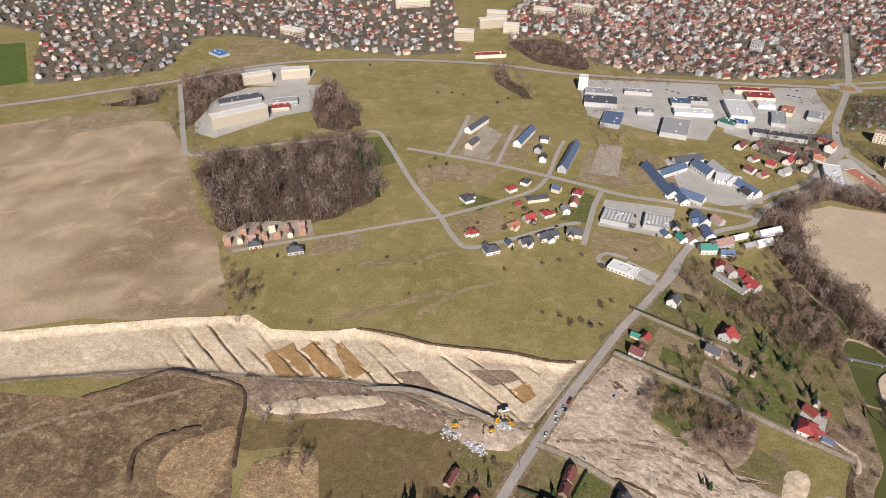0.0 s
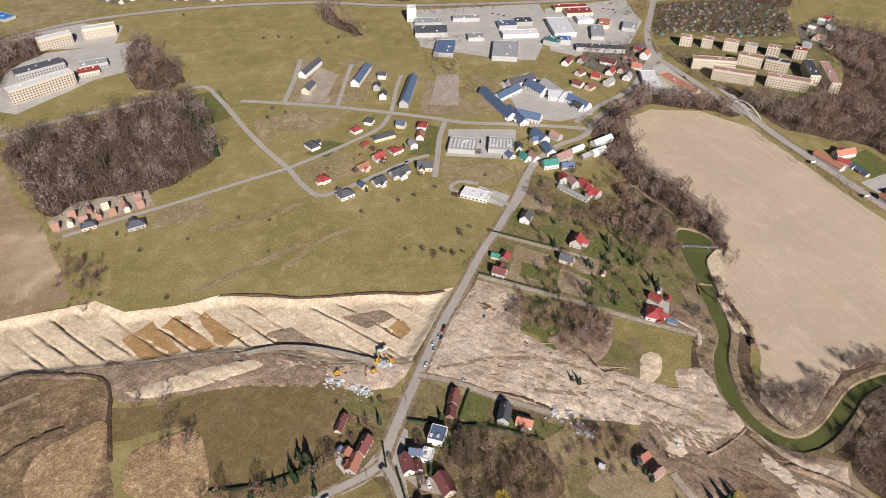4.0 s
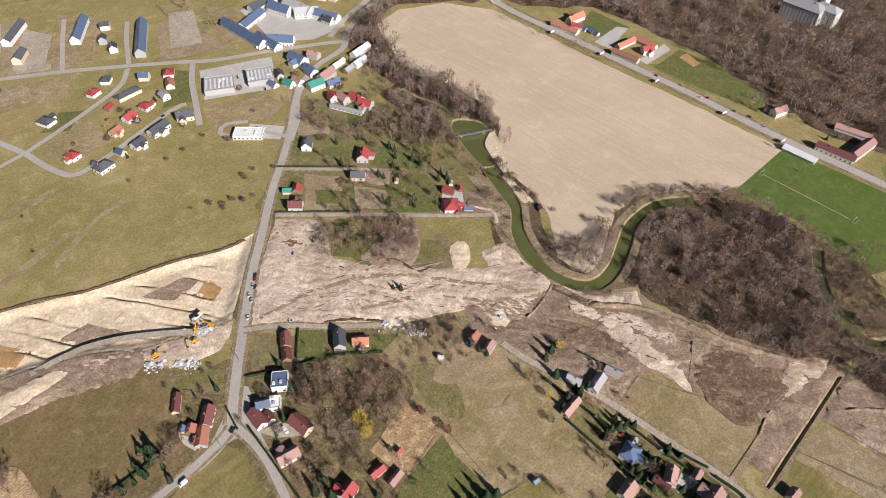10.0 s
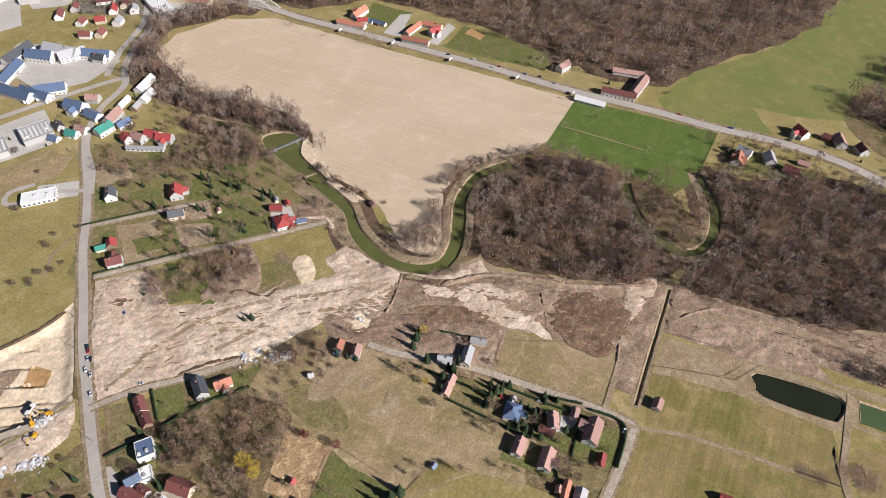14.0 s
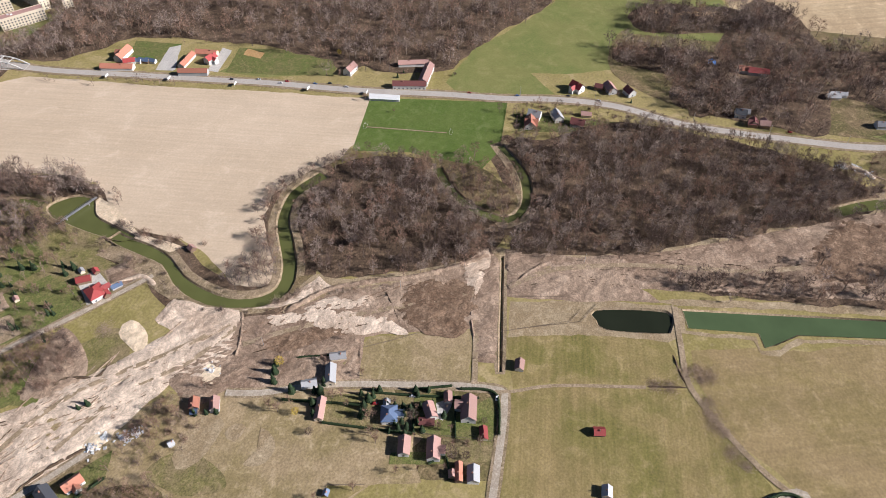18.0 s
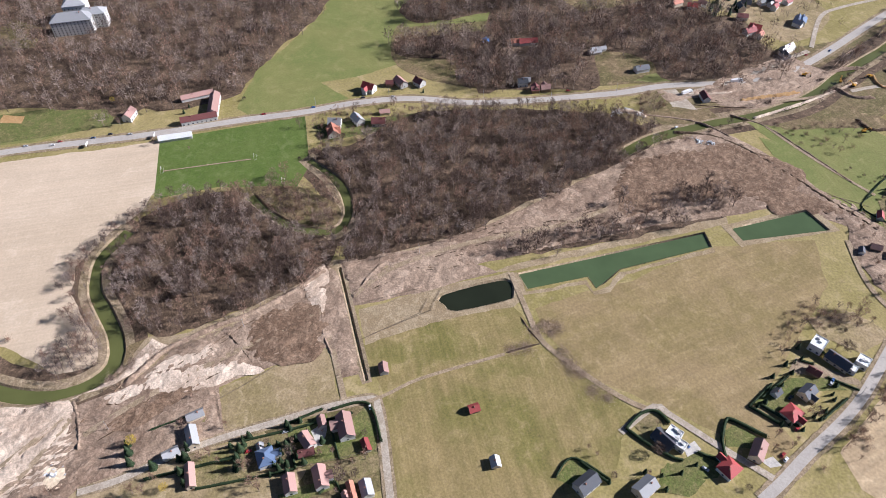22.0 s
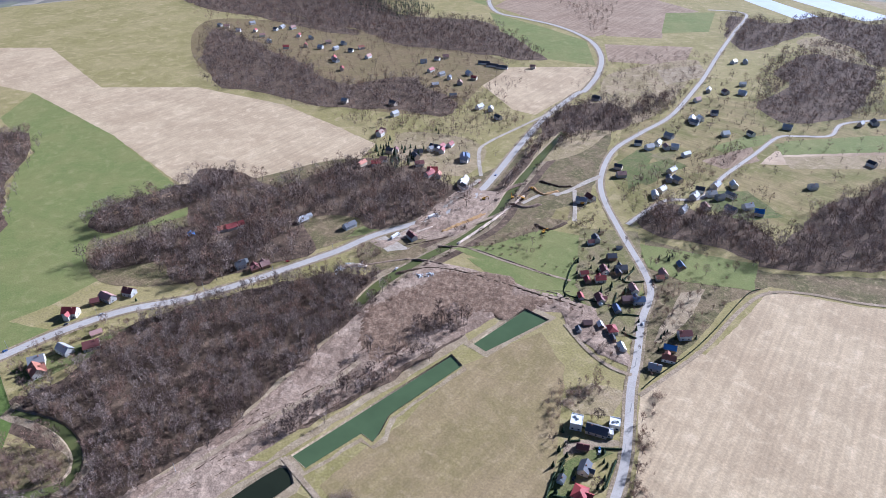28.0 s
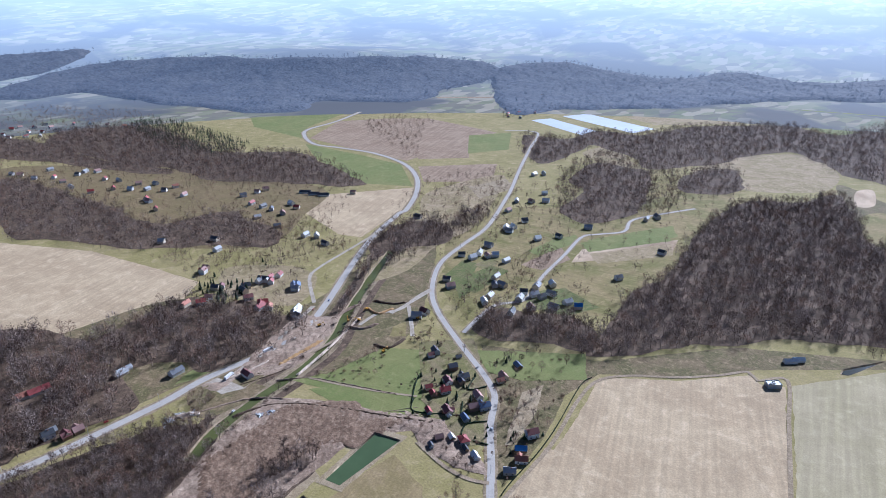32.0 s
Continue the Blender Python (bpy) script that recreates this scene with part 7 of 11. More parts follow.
row_of_houses(20, [(160.6, 208.9, 141, 3.4, 3.9, 2.4, "g"), (188.6, 207.6, 21, 7.8, 6.5, 3.9, "o"), (191.2, 194.8, 23, 9.6, 6.1, 3.7, "p"), (184.1, 205.5, 107, 4.4, 4.3, 2.4, "k"), (219.3, 141.3, 115, 10.2, 6.1, 3.1, "g"), (228.6, 129.7, 17, 15.1, 7.0, 4.2, "g"), (244.2, 130.0, 111, 11.2, 6.1, 3.1, "g"), (202.9, 127.8, 11, 16.5, 5.7, 3.3, "p"), (208.4, 83.8, 15, 11.9, 10.4, 4.1, "k", "hip+wing"), (216.0, 87.7, 10, 5.5, 4.3, 2.8, "g")])
row_of_houses(30, [(216.5, 59.4, 29, 11.9, 7.4, 4.0, "p"), (209.2, 59.7, 100, 10.0, 5.2, 2.8, "b"), (229.2, 50.4, 13, 8.0, 5.2, 2.8, "p"), (223.0, 35.6, 9, 18.0, 10.0, 4.6, "p", "wing"), (209.1, 23.5, 15, 8.9, 4.8, 2.8, "r"), (189.6, 69.0, 10, 12.4, 7.4, 3.9, "p"), (191.5, 51.1, 11, 14.6, 8.3, 4.0, "p", "wing"), (180.8, 33.2, 12, 12.4, 4.3, 3.3, "o"), (181.1, 24.5, 11, 10.6, 7.4, 3.7, "g"), (178.9, 36.7, 17, 4.3, 4.3, 2.8, "p")])
row_of_houses(40, [(263.9, 9.1, 3, 8.3, 6.1, 2.8, "p", "nn"), (188.7, -158.0, 30, 14.4, 9.6, 3.3, "d"), (173.7, -211.3, 140, 14.2, 8.3, 4.6, "p"), (195.3, -243.8, 119, 11.9, 10.0, 4.0, "r", "hip+wing"), (165.3, -189.3, 119, 11.9, 10.4, 4.0, "r", "hip+wing"), (208.7, -261.5, 119, 11.0, 8.3, 4.0, "d", "wing"), (211.3, -242.0, 119, 6.4, 5.2, 2.8, "d"), (223.5, -274.4, 42, 9.1, 5.7, 2.8, "b"), (229.1, -294.6, 32, 17.1, 9.6, 3.5, "d"), (426.6, -493.6, 150, 11.0, 7.8, 4.6, "d")])
row_of_houses(50, [(425.3, -484.9, 60, 7.3, 6.1, 3.7, "b"), (390.8, -480.2, 60, 10.0, 7.8, 4.6, "d"), (385.7, -435.6, 60, 8.2, 6.1, 3.7, "r"), (375.5, -430.2, 150, 8.2, 6.1, 3.2, "r"), (369.0, -441.4, 60, 11.0, 7.8, 4.0, "r", "wing"), (378.7, -457.0, 150, 11.9, 7.8, 3.7, "b"), (369.9, -471.9, 60, 11.9, 8.7, 4.6, "d", "wing"), (367.4, -465.4, 150, 8.2, 6.1, 3.7, "d"), (359.8, -405.7, 150, 9.1, 5.2, 2.8, "r"), (345.8, -416.9, 150, 12.8, 7.8, 3.7, "b", "wing")])
row_of_houses(60, [(342.5, -413.9, 150, 9.1, 3.5, 2.2, "w"), (329.7, -436.2, 60, 10.0, 7.8, 4.6, "p"), (322.5, -444.3, 60, 11.9, 8.7, 4.6, "k", "wing"), (338.6, -455.6, 150, 12.8, 7.0, 3.7, "p"), (325.9, -418.8, 150, 11.0, 6.1, 2.8, "k"), (317.2, -388.5, 150, 7.3, 5.2, 2.9, "w"), (306.0, -391.4, 150, 11.0, 8.7, 4.0, "r", "hip"), (325.7, -380.6, 60, 8.2, 6.1, 3.3, "p"), (324.5, -368.4, 150, 6.4, 4.3, 2.4, "d"), (298.0, -384.2, 150, 7.3, 4.3, 2.4, "d")])
row_of_houses(70, [(284.8, -381.1, 150, 10.0, 6.1, 2.8, "w"), (339.6, -500.3, 150, 11.0, 7.8, 3.7, "p"), (337.2, -491.8, 60, 8.2, 6.1, 3.3, "o"), (340.5, -528.7, 150, 11.0, 7.0, 2.4, "k"), (263.9, -437.4, 60, 11.9, 8.7, 5.5, "b"), (260.1, -414.1, 35, 11.0, 7.0, 3.1, "u"), (251.8, -402.4, 35, 11.9, 7.8, 3.7, "o", "wing"), (251.3, -384.2, 35, 11.0, 7.8, 3.3, "g"), (400.8, -502.5, 60, 6.4, 4.3, 2.4, "d"), (-216.5, 561.1, 18, 7.3, 5.7, 5.0, "p", "shell")])
row_of_houses(80, [(-204.8, 563.9, 108, 7.3, 5.7, 5.0, "p", "shell"), (-193.0, 566.7, 18, 7.3, 5.7, 5.0, "p", "shell"), (-181.0, 569.6, 108, 7.3, 5.7, 5.0, "p", "shell"), (-168.9, 572.5, 18, 7.3, 5.7, 5.0, "p", "shell"), (-156.6, 575.4, 108, 7.3, 5.7, 5.0, "p", "shell"), (-144.2, 578.4, 18, 7.3, 5.7, 5.0, "p", "shell"), (-204.7, 577.1, 18, 7.3, 5.7, 5.2, "p", "shell"), (-190.7, 580.4, 108, 7.3, 5.7, 5.2, "p", "shell"), (-176.5, 583.8, 18, 7.3, 5.7, 5.2, "p", "shell"), (-162.1, 587.2, 108, 7.3, 5.7, 5.2, "p", "shell")])
row_of_houses(90, [(-147.5, 590.6, 18, 7.3, 5.7, 5.2, "p", "shell"), (-187.8, 556.8, 15, 13.7, 9.6, 3.7, "d", "hip+wing"), (553.6, 396.6, 102, 33.6, 7.8, 4.6, "o"), (574.6, 415.2, 180, 29.1, 7.8, 3.7, "o"), (593.4, 400.9, 94, 25.5, 8.7, 3.7, "o"), (581.0, 390.1, 156, 13.2, 9.6, 5.5, "r", "wing"), (570.8, 488.6, 180, 24.9, 10.4, 4.6, "o", "wing"), (545.9, 480.5, 101, 37.4, 8.7, 3.7, "o"), (559.6, 474.6, 118, 12.8, 7.8, 3.7, "r"), (593.5, 236.7, 168, 16.3, 9.6, 5.5, "p")])
row_of_houses(100, [(621.2, 175.2, 106, 34.6, 7.8, 3.7, "p"), (578.7, 168.3, 101, 36.7, 9.6, 4.6, "b"), (600.7, 156.1, 1, 37.5, 10.4, 5.5, "p"), (609.8, 1.0, 54, 14.2, 10.4, 5.5, "r", "wing"), (616.5, -32.0, 26, 16.3, 9.6, 4.6, "p"), (617.0, -20.8, 80, 8.2, 7.0, 3.7, "b"), (551.5, 36.8, 81, 13.0, 10.4, 5.5, "g"), (539.1, 38.0, 94, 13.0, 10.4, 3.7, "o"), (555.3, 15.0, 26, 14.7, 9.6, 4.6, "g"), (549.6, -5.2, 83, 14.2, 11.3, 3.7, "b")])
row_of_houses(110, [(566.4, -12.0, 92, 10.4, 6.1, 2.8, "p"), (613.8, -51.4, 38, 11.5, 9.6, 4.6, "b"), (563.3, 468.9, 85, 12.8, 5.2, 2.8, "k"), (565.2, 460.6, 85, 12.8, 5.2, 2.8, "k"), (566.7, 453.4, 85, 12.8, 5.2, 2.8, "k"), (268.6, 339.1, 121, 10.8, 7.0, 3.3, "r"), (258.4, 322.7, 55, 14.6, 12.2, 4.0, "r", "hip+wing"), (259.5, 315.0, 55, 6.4, 5.2, 2.8, "r"), (268.7, 312.1, 140, 8.2, 4.3, 2.4, "k"), (316.5, 275.8, 60, 5.5, 5.2, 2.8, "p")])
row_of_houses(120, [(276.4, 346.5, 55, 4.6, 3.5, 2.4, "g"), (278.5, 335.8, 55, 5.5, 4.3, 2.4, "r"), (241.0, 377.2, 55, 4.6, 3.5, 2.2, "p"), (270.0, 601.8, 102, 23.1, 13.9, 5.5, "k", "wing"), (287.9, 599.7, 119, 13.6, 9.6, 4.6, "p"), (269.6, 575.2, 92, 19.1, 11.3, 4.6, "k"), (240.5, 567.3, 105, 12.5, 9.6, 3.7, "t"), (249.5, 565.5, 101, 13.2, 9.6, 3.7, "p"), (260.1, 547.3, 180, 17.5, 11.3, 5.5, "t"), (277.8, 556.1, 19, 21.3, 11.3, 5.5, "p")])
row_of_houses(130, [(300.6, 570.1, 18, 17.9, 5.2, 3.7, "w"), (277.0, 541.1, 177, 14.3, 9.6, 3.7, "k"), (262.6, 518.0, 79, 10.5, 9.6, 5.5, "r"), (269.2, 509.5, 95, 13.9, 9.6, 5.5, "p"), (279.2, 501.6, 104, 15.9, 10.4, 5.5, "r"), (281.7, 488.6, 116, 15.6, 10.4, 5.5, "r", "wing"), (263.3, 494.0, 120, 37.5, 5.2, 2.8, "g"), (241.2, 588.4, 74, 11.9, 7.8, 3.7, "d"), (227.3, 576.4, 101, 11.1, 7.8, 2.8, "k"), (302.4, 553.5, 19, 11.6, 7.0, 3.7, "g")])
row_of_houses(140, [(1617.6, -483.1, 25, 11.0, 7.8, 4.6, "w"), (1596.2, -492.3, 62, 12.8, 9.6, 4.6, "p"), (1593.1, -551.6, 99, 14.6, 8.7, 4.6, "g"), (1522.3, -531.5, 136, 11.9, 7.8, 4.6, "r"), (1416.0, -521.6, 173, 13.7, 9.6, 4.6, "g"), (1506.1, -573.4, 30, 11.0, 8.7, 4.6, "d"), (1350.1, -531.2, 67, 12.8, 7.8, 4.6, "r"), (1496.2, -611.0, 104, 14.6, 9.6, 4.6, "p"), (1424.2, -593.5, 141, 11.9, 8.7, 4.6, "r"), (1389.0, -606.3, 178, 13.7, 7.8, 4.6, "w")])
row_of_houses(150, [(1307.5, -589.7, 35, 11.0, 9.6, 4.6, "w"), (1335.3, -621.4, 72, 12.8, 8.7, 4.6, "p"), (1283.0, -612.0, 109, 14.6, 7.8, 4.6, "g"), (1220.6, -576.9, 146, 11.9, 9.6, 4.6, "r"), (1308.4, -643.5, 3, 13.7, 8.7, 4.6, "g"), (1249.4, -629.3, 40, 11.0, 7.8, 4.6, "d"), (1256.8, -657.7, 77, 12.8, 9.6, 4.6, "o"), (1189.7, -637.1, 114, 14.6, 8.7, 4.6, "p"), (1148.3, -557.0, 151, 11.9, 7.8, 4.6, "r"), (1203.4, -572.3, 8, 13.7, 9.6, 4.6, "p")])
row_of_houses(160, [(1544.0, -500.8, 45, 11.0, 8.7, 4.6, "w"), (1471.0, -527.7, 82, 12.8, 7.8, 4.6, "p"), (1517.2, -593.8, 119, 14.6, 9.6, 4.6, "g"), (1338.5, -570.5, 156, 11.9, 8.7, 4.6, "r"), (2087.4, -625.9, 25, 11.0, 7.8, 4.6, "r"), (2152.7, -669.7, 62, 12.8, 9.6, 4.6, "r"), (2162.3, -695.0, 99, 14.6, 8.7, 4.6, "p"), (2074.9, -685.2, 136, 11.9, 7.8, 4.6, "o"), (2129.4, -720.3, 173, 13.7, 9.6, 4.6, "r"), (2043.0, -709.6, 30, 11.0, 8.7, 4.6, "r")])
row_of_houses(170, [(2142.9, -755.7, 67, 12.8, 7.8, 4.6, "d"), (2091.5, -751.1, 104, 14.6, 9.6, 4.6, "p"), (2095.3, -815.0, 141, 11.9, 8.7, 4.6, "r"), (2057.8, -847.1, 178, 13.7, 7.8, 4.6, "w"), (1999.2, -869.4, 35, 11.0, 9.6, 4.6, "p"), (1945.5, -892.9, 72, 12.8, 8.7, 4.6, "o"), (2015.2, -656.2, 109, 14.6, 7.8, 4.6, "r"), (1990.9, -682.5, 146, 11.9, 9.6, 4.6, "g"), (2037.4, -744.6, 3, 13.7, 8.7, 4.6, "d"), (2034.7, -621.6, 40, 11.0, 7.8, 4.6, "p")])
row_of_houses(180, [(1096.7, -739.5, 25, 11.0, 7.8, 4.6, "p"), (1098.9, -761.2, 62, 12.8, 9.6, 4.6, "p"), (1011.3, -690.7, 99, 14.6, 8.7, 4.6, "d"), (986.0, -690.6, 136, 11.9, 7.8, 4.6, "d"), (984.6, -734.1, 173, 13.7, 9.6, 4.6, "w"), (957.9, -725.9, 30, 11.0, 8.7, 4.6, "r"), (902.1, -639.7, 67, 12.8, 7.8, 4.6, "d"), (831.5, -642.3, 104, 14.6, 9.6, 4.6, "d"), (813.8, -650.8, 141, 11.9, 8.7, 4.6, "w"), (778.0, -637.8, 178, 13.7, 7.8, 4.6, "d")])
row_of_houses(190, [(982.5, -477.1, 35, 11.0, 9.6, 4.6, "g"), (1097.7, -707.9, 72, 12.8, 8.7, 4.6, "d"), (1042.6, -688.3, 109, 14.6, 7.8, 4.6, "r"), (950.4, -688.5, 146, 11.9, 9.6, 4.6, "p"), (752.6, -827.9, 3, 13.7, 8.7, 4.6, "d"), (948.4, -856.4, 40, 11.0, 7.8, 4.6, "p"), (966.7, -646.4, 77, 12.8, 9.6, 4.6, "g"), (1001.5, -801.8, 40, 23.7, 7.8, 3.7, "d"), (981.2, -808.6, 40, 23.7, 7.8, 3.7, "d"), (1023.3, -798.7, 40, 23.7, 7.8, 3.7, "d")])
row_of_houses(200, [(542.5, -653.2, 25, 11.0, 7.8, 4.6, "d"), (523.9, -638.4, 62, 12.8, 9.6, 4.6, "p"), (494.6, -702.0, 99, 14.6, 8.7, 4.6, "d"), (480.1, -679.0, 136, 11.9, 7.8, 4.6, "d"), (472.3, -685.6, 173, 13.7, 9.6, 4.6, "g"), (437.6, -685.4, 30, 11.0, 8.7, 4.6, "d"), (422.2, -686.8, 67, 12.8, 7.8, 4.6, "g"), (434.1, -711.6, 104, 14.6, 9.6, 4.6, "d"), (421.5, -730.4, 141, 11.9, 8.7, 4.6, "w"), (406.5, -703.8, 178, 13.7, 7.8, 4.6, "g")])
row_of_houses(210, [(360.6, -692.1, 35, 11.0, 9.6, 4.6, "u"), (376.8, -694.3, 72, 12.8, 8.7, 4.6, "g"), (416.2, -626.5, 109, 14.6, 7.8, 4.6, "d"), (405.0, -653.1, 146, 11.9, 9.6, 4.6, "p"), (383.8, -671.9, 3, 13.7, 8.7, 4.6, "g"), (582.6, -736.6, 40, 11.0, 7.8, 4.6, "d"), (563.0, -737.6, 77, 12.8, 9.6, 4.6, "g"), (566.1, -759.0, 114, 14.6, 8.7, 4.6, "d"), (550.1, -757.9, 151, 11.9, 7.8, 4.6, "p"), (574.7, -793.6, 8, 13.7, 9.6, 4.6, "g")])
row_of_houses(220, [(543.0, -767.1, 45, 11.0, 8.7, 4.6, "w"), (517.6, -759.5, 82, 12.8, 7.8, 4.6, "w"), (600.3, -877.1, 119, 14.6, 9.6, 4.6, "w"), (593.1, -888.3, 156, 11.9, 8.7, 4.6, "w"), (587.7, -867.9, 13, 13.7, 7.8, 4.6, "g"), (595.9, -926.4, 50, 11.0, 9.6, 4.6, "d"), (650.7, -956.1, 87, 12.8, 8.7, 4.6, "p"), (671.5, -1013.2, 124, 14.6, 7.8, 4.6, "w"), (648.4, -1027.8, 161, 11.9, 9.6, 4.6, "p"), (628.7, -1046.6, 18, 13.7, 8.7, 4.6, "w")])
row_of_houses(230, [(656.7, -1087.2, 55, 11.0, 7.8, 4.6, "w"), (748.9, -1193.2, 92, 12.8, 9.6, 4.6, "g"), (736.9, -1211.6, 129, 14.6, 8.7, 4.6, "d"), (511.1, -897.4, 166, 11.9, 7.8, 4.6, "d"), (495.1, -964.6, 23, 13.7, 9.6, 4.6, "g"), (362.3, -806.4, 60, 11.0, 8.7, 4.6, "d"), (439.0, -1066.4, 97, 12.8, 7.8, 4.6, "g"), (429.8, -1089.4, 134, 14.6, 9.6, 4.6, "d"), (355.1, -934.6, 171, 11.9, 8.7, 4.6, "d"), (751.8, -824.2, 28, 13.7, 7.8, 4.6, "d")])
row_of_houses(240, [(531.7, -866.0, 65, 11.0, 9.6, 4.6, "w"), (464.8, -646.7, 102, 12.8, 8.7, 4.6, "g"), (460.6, -629.3, 139, 14.6, 7.8, 4.6, "w"), (499.9, -558.5, 176, 11.9, 9.6, 4.6, "b"), (500.7, -545.2, 33, 13.7, 8.7, 4.6, "g"), (410.6, -687.5, 70, 11.0, 7.8, 4.6, "d"), (430.5, -665.3, 107, 12.8, 9.6, 4.6, "g"), (826.5, -453.7, 25, 11.0, 7.8, 4.6, "r"), (735.0, -462.2, 62, 12.8, 9.6, 4.6, "d"), (735.8, -486.2, 99, 14.6, 8.7, 4.6, "d")])
row_of_houses(250, [(721.9, -493.0, 136, 11.9, 7.8, 4.6, "r"), (725.8, -451.7, 173, 13.7, 9.6, 4.6, "d"), (763.1, -433.5, 30, 11.0, 8.7, 4.6, "d"), (736.7, -395.8, 67, 12.8, 7.8, 4.6, "r"), (667.9, -436.4, 104, 14.6, 9.6, 4.6, "r"), (659.2, -443.8, 141, 11.9, 8.7, 4.6, "o"), (613.9, -451.5, 178, 13.7, 7.8, 4.6, "d"), (678.0, -500.0, 35, 11.0, 9.6, 4.6, "g"), (702.7, -443.2, 72, 12.8, 8.7, 4.6, "b"), (747.6, -380.3, 109, 14.6, 7.8, 4.6, "o")])
row_of_houses(260, [(188, -53, 2, 7, 6, 2.5, "g", "nn"), (167, -103, 120, 15, 10, 5, "d"), (160, -136, 120, 14, 10, 5, "g"), (226, -46, 101, 7, 6, 2.5, "r", "nn"), (156, 400, 142, 12, 10, 5, "b", "wing"), (167, 418, 53, 9, 8, 4, "r"), (160, 422, 143, 8, 6, 3, "t"), (218, 402, 140, 13, 9, 4, "d"), (236, 422, 50, 14, 11, 5, "r", "wing"), (204, 466, 52, 12, 10, 5, "d")])
row_of_houses(270, [(539, 39, 9, 15, 12, 4, "o"), (47, 547, 22, 16, 12, 4, "d", "hip+wing"), (66, 559, 112, 9, 7, 3, "k"), (-146, 547, 15, 17, 11, 4, "d", "hip+wing"), (83, 561, 24, 14, 10, 4, "d", "wing"), (30, 579, 116, 12, 10, 4, "r", "hip+wing"), (106, 571, 24, 22, 11, 5, "d", "wing"), (134, 576, 161, 17, 11, 5, "d", "wing"), (73, 592, 24, 12, 9, 4, "o", "wing"), (584, -167, 90, 9, 7, 4, "b")])
row_of_houses(280, [(586, -168, 0, 10, 8, 4, "b"), (585, -178, 90, 10, 8, 4, "p"), (91, 606, 24, 13, 10, 4, "r", "wing"), (588, -178, 0, 8, 7, 4, "p"), (598, -157, 90, 11, 9, 5, "d"), (600, -161, 90, 9, 8, 5, "g"), (110, 615, 114, 12, 10, 4, "r", "hip+wing"), (131, 621, 97, 11, 9, 5, "g"), (547, -333, 176, 14, 8, 4, "b"), (81, 636, 31, 9, 7, 3, "r")])
row_of_houses(290, [(26, 647, 118, 16, 12, 4, "d", "hip+wing"), (144, 639, 71, 15, 9, 4, "o"), (104, 647, 13, 27, 10, 4, "d", "hip"), (608, -288, 98, 16, 9, 4, "d"), (77, 669, 31, 12, 10, 4, "r", "hip"), (151, 660, 66, 14, 11, 4, "r", "hip"), (128, 667, 146, 11, 9, 5, "k"), (95, 685, 56, 12, 10, 4, "d", "hip"), (650, -250, 98, 14, 7, 3, "g"), (655, -255, 98, 18, 6, 3, "g")])
row_of_houses(300, [(683, -167, 90, 12, 9, 4, "o"), (691, -135, 174, 9, 7, 3, "u"), (681, -181, 90, 22, 9, 4, "r", "nn"), (122, 742, 72, 11, 9, 6, "d"), (154, 745, 68, 80, 12, 6, "k"), (621, -456, 116, 16, 9, 4, "d"), (119, 767, 69, 11, 9, 6, "d"), (627, -461, 116, 16, 10, 4, "d"), (37, 784, 60, 24, 11, 6, "d"), (375, 702, 29, 13, 10, 4, "b")])
row_of_houses(310, [(364, 713, 119, 14, 10, 4, "b"), (673, -441, 144, 13, 9, 5, "r"), (131, 796, 159, 11, 9, 6, "d"), (675, -446, 54, 14, 10, 5, "r"), (105, 803, 63, 57, 12, 6, "k"), (403, 707, 29, 14, 10, 5, "g"), (395, 728, 137, 12, 10, 4, "r"), (380, 743, 29, 13, 10, 4, "b"), (433, 716, 47, 14, 10, 5, "g"), (45, 840, 56, 50, 11, 6, "d")])
row_of_houses(320, [(740, -403, 54, 10, 8, 4, "p"), (420, 737, 47, 18, 10, 4, "r"), (743, -411, 54, 10, 8, 4, "p"), (685, -503, 144, 15, 9, 5, "k"), (683, -507, 144, 15, 10, 5, "k"), (436, 737, 47, 14, 10, 4, "b"), (377, 779, 47, 20, 10, 4, "b"), (459, 741, 137, 13, 10, 4, "o"), (398, 779, 47, 14, 10, 4, "b"), (429, 764, 137, 22, 10, 4, "b")])
row_of_houses(330, [(761, -442, 144, 9, 7, 4, "b"), (731, -496, 118, 18, 9, 4, "d"), (736, -490, 28, 14, 9, 5, "d"), (733, -500, 118, 12, 8, 5, "r"), (733, -515, 118, 11, 9, 4, "r"), (486, 770, 46, 18, 12, 7, "o"), (824, -453, 118, 11, 9, 6, "p"), (832, -462, 28, 9, 8, 5, "p"), (884, -514, 104, 13, 9, 5, "g"), (927, -537, 14, 14, 9, 5, "d")])
row_of_blocks(90, [("house_flat", 65, 256, 59, 12, 10.5, 6, "k", 0), ("house_flat", 55, 244, 59, 9, 7, 4, "w", 0), ("house_flat", 191, -165, 41, 9, 7.5, 5.2, "w", 0), ("house_flat", 184, -166, 41, 8, 6, 4.4, "w", 0), ("house_flat", 243, -287, 129, 11, 9, 6, "w", 0), ("house_flat", 226, -310, 129, 9, 8, 4.4, "w", 0), ("house_flat", 222, -300, 129, 6, 6, 3.6, "w", 0)])
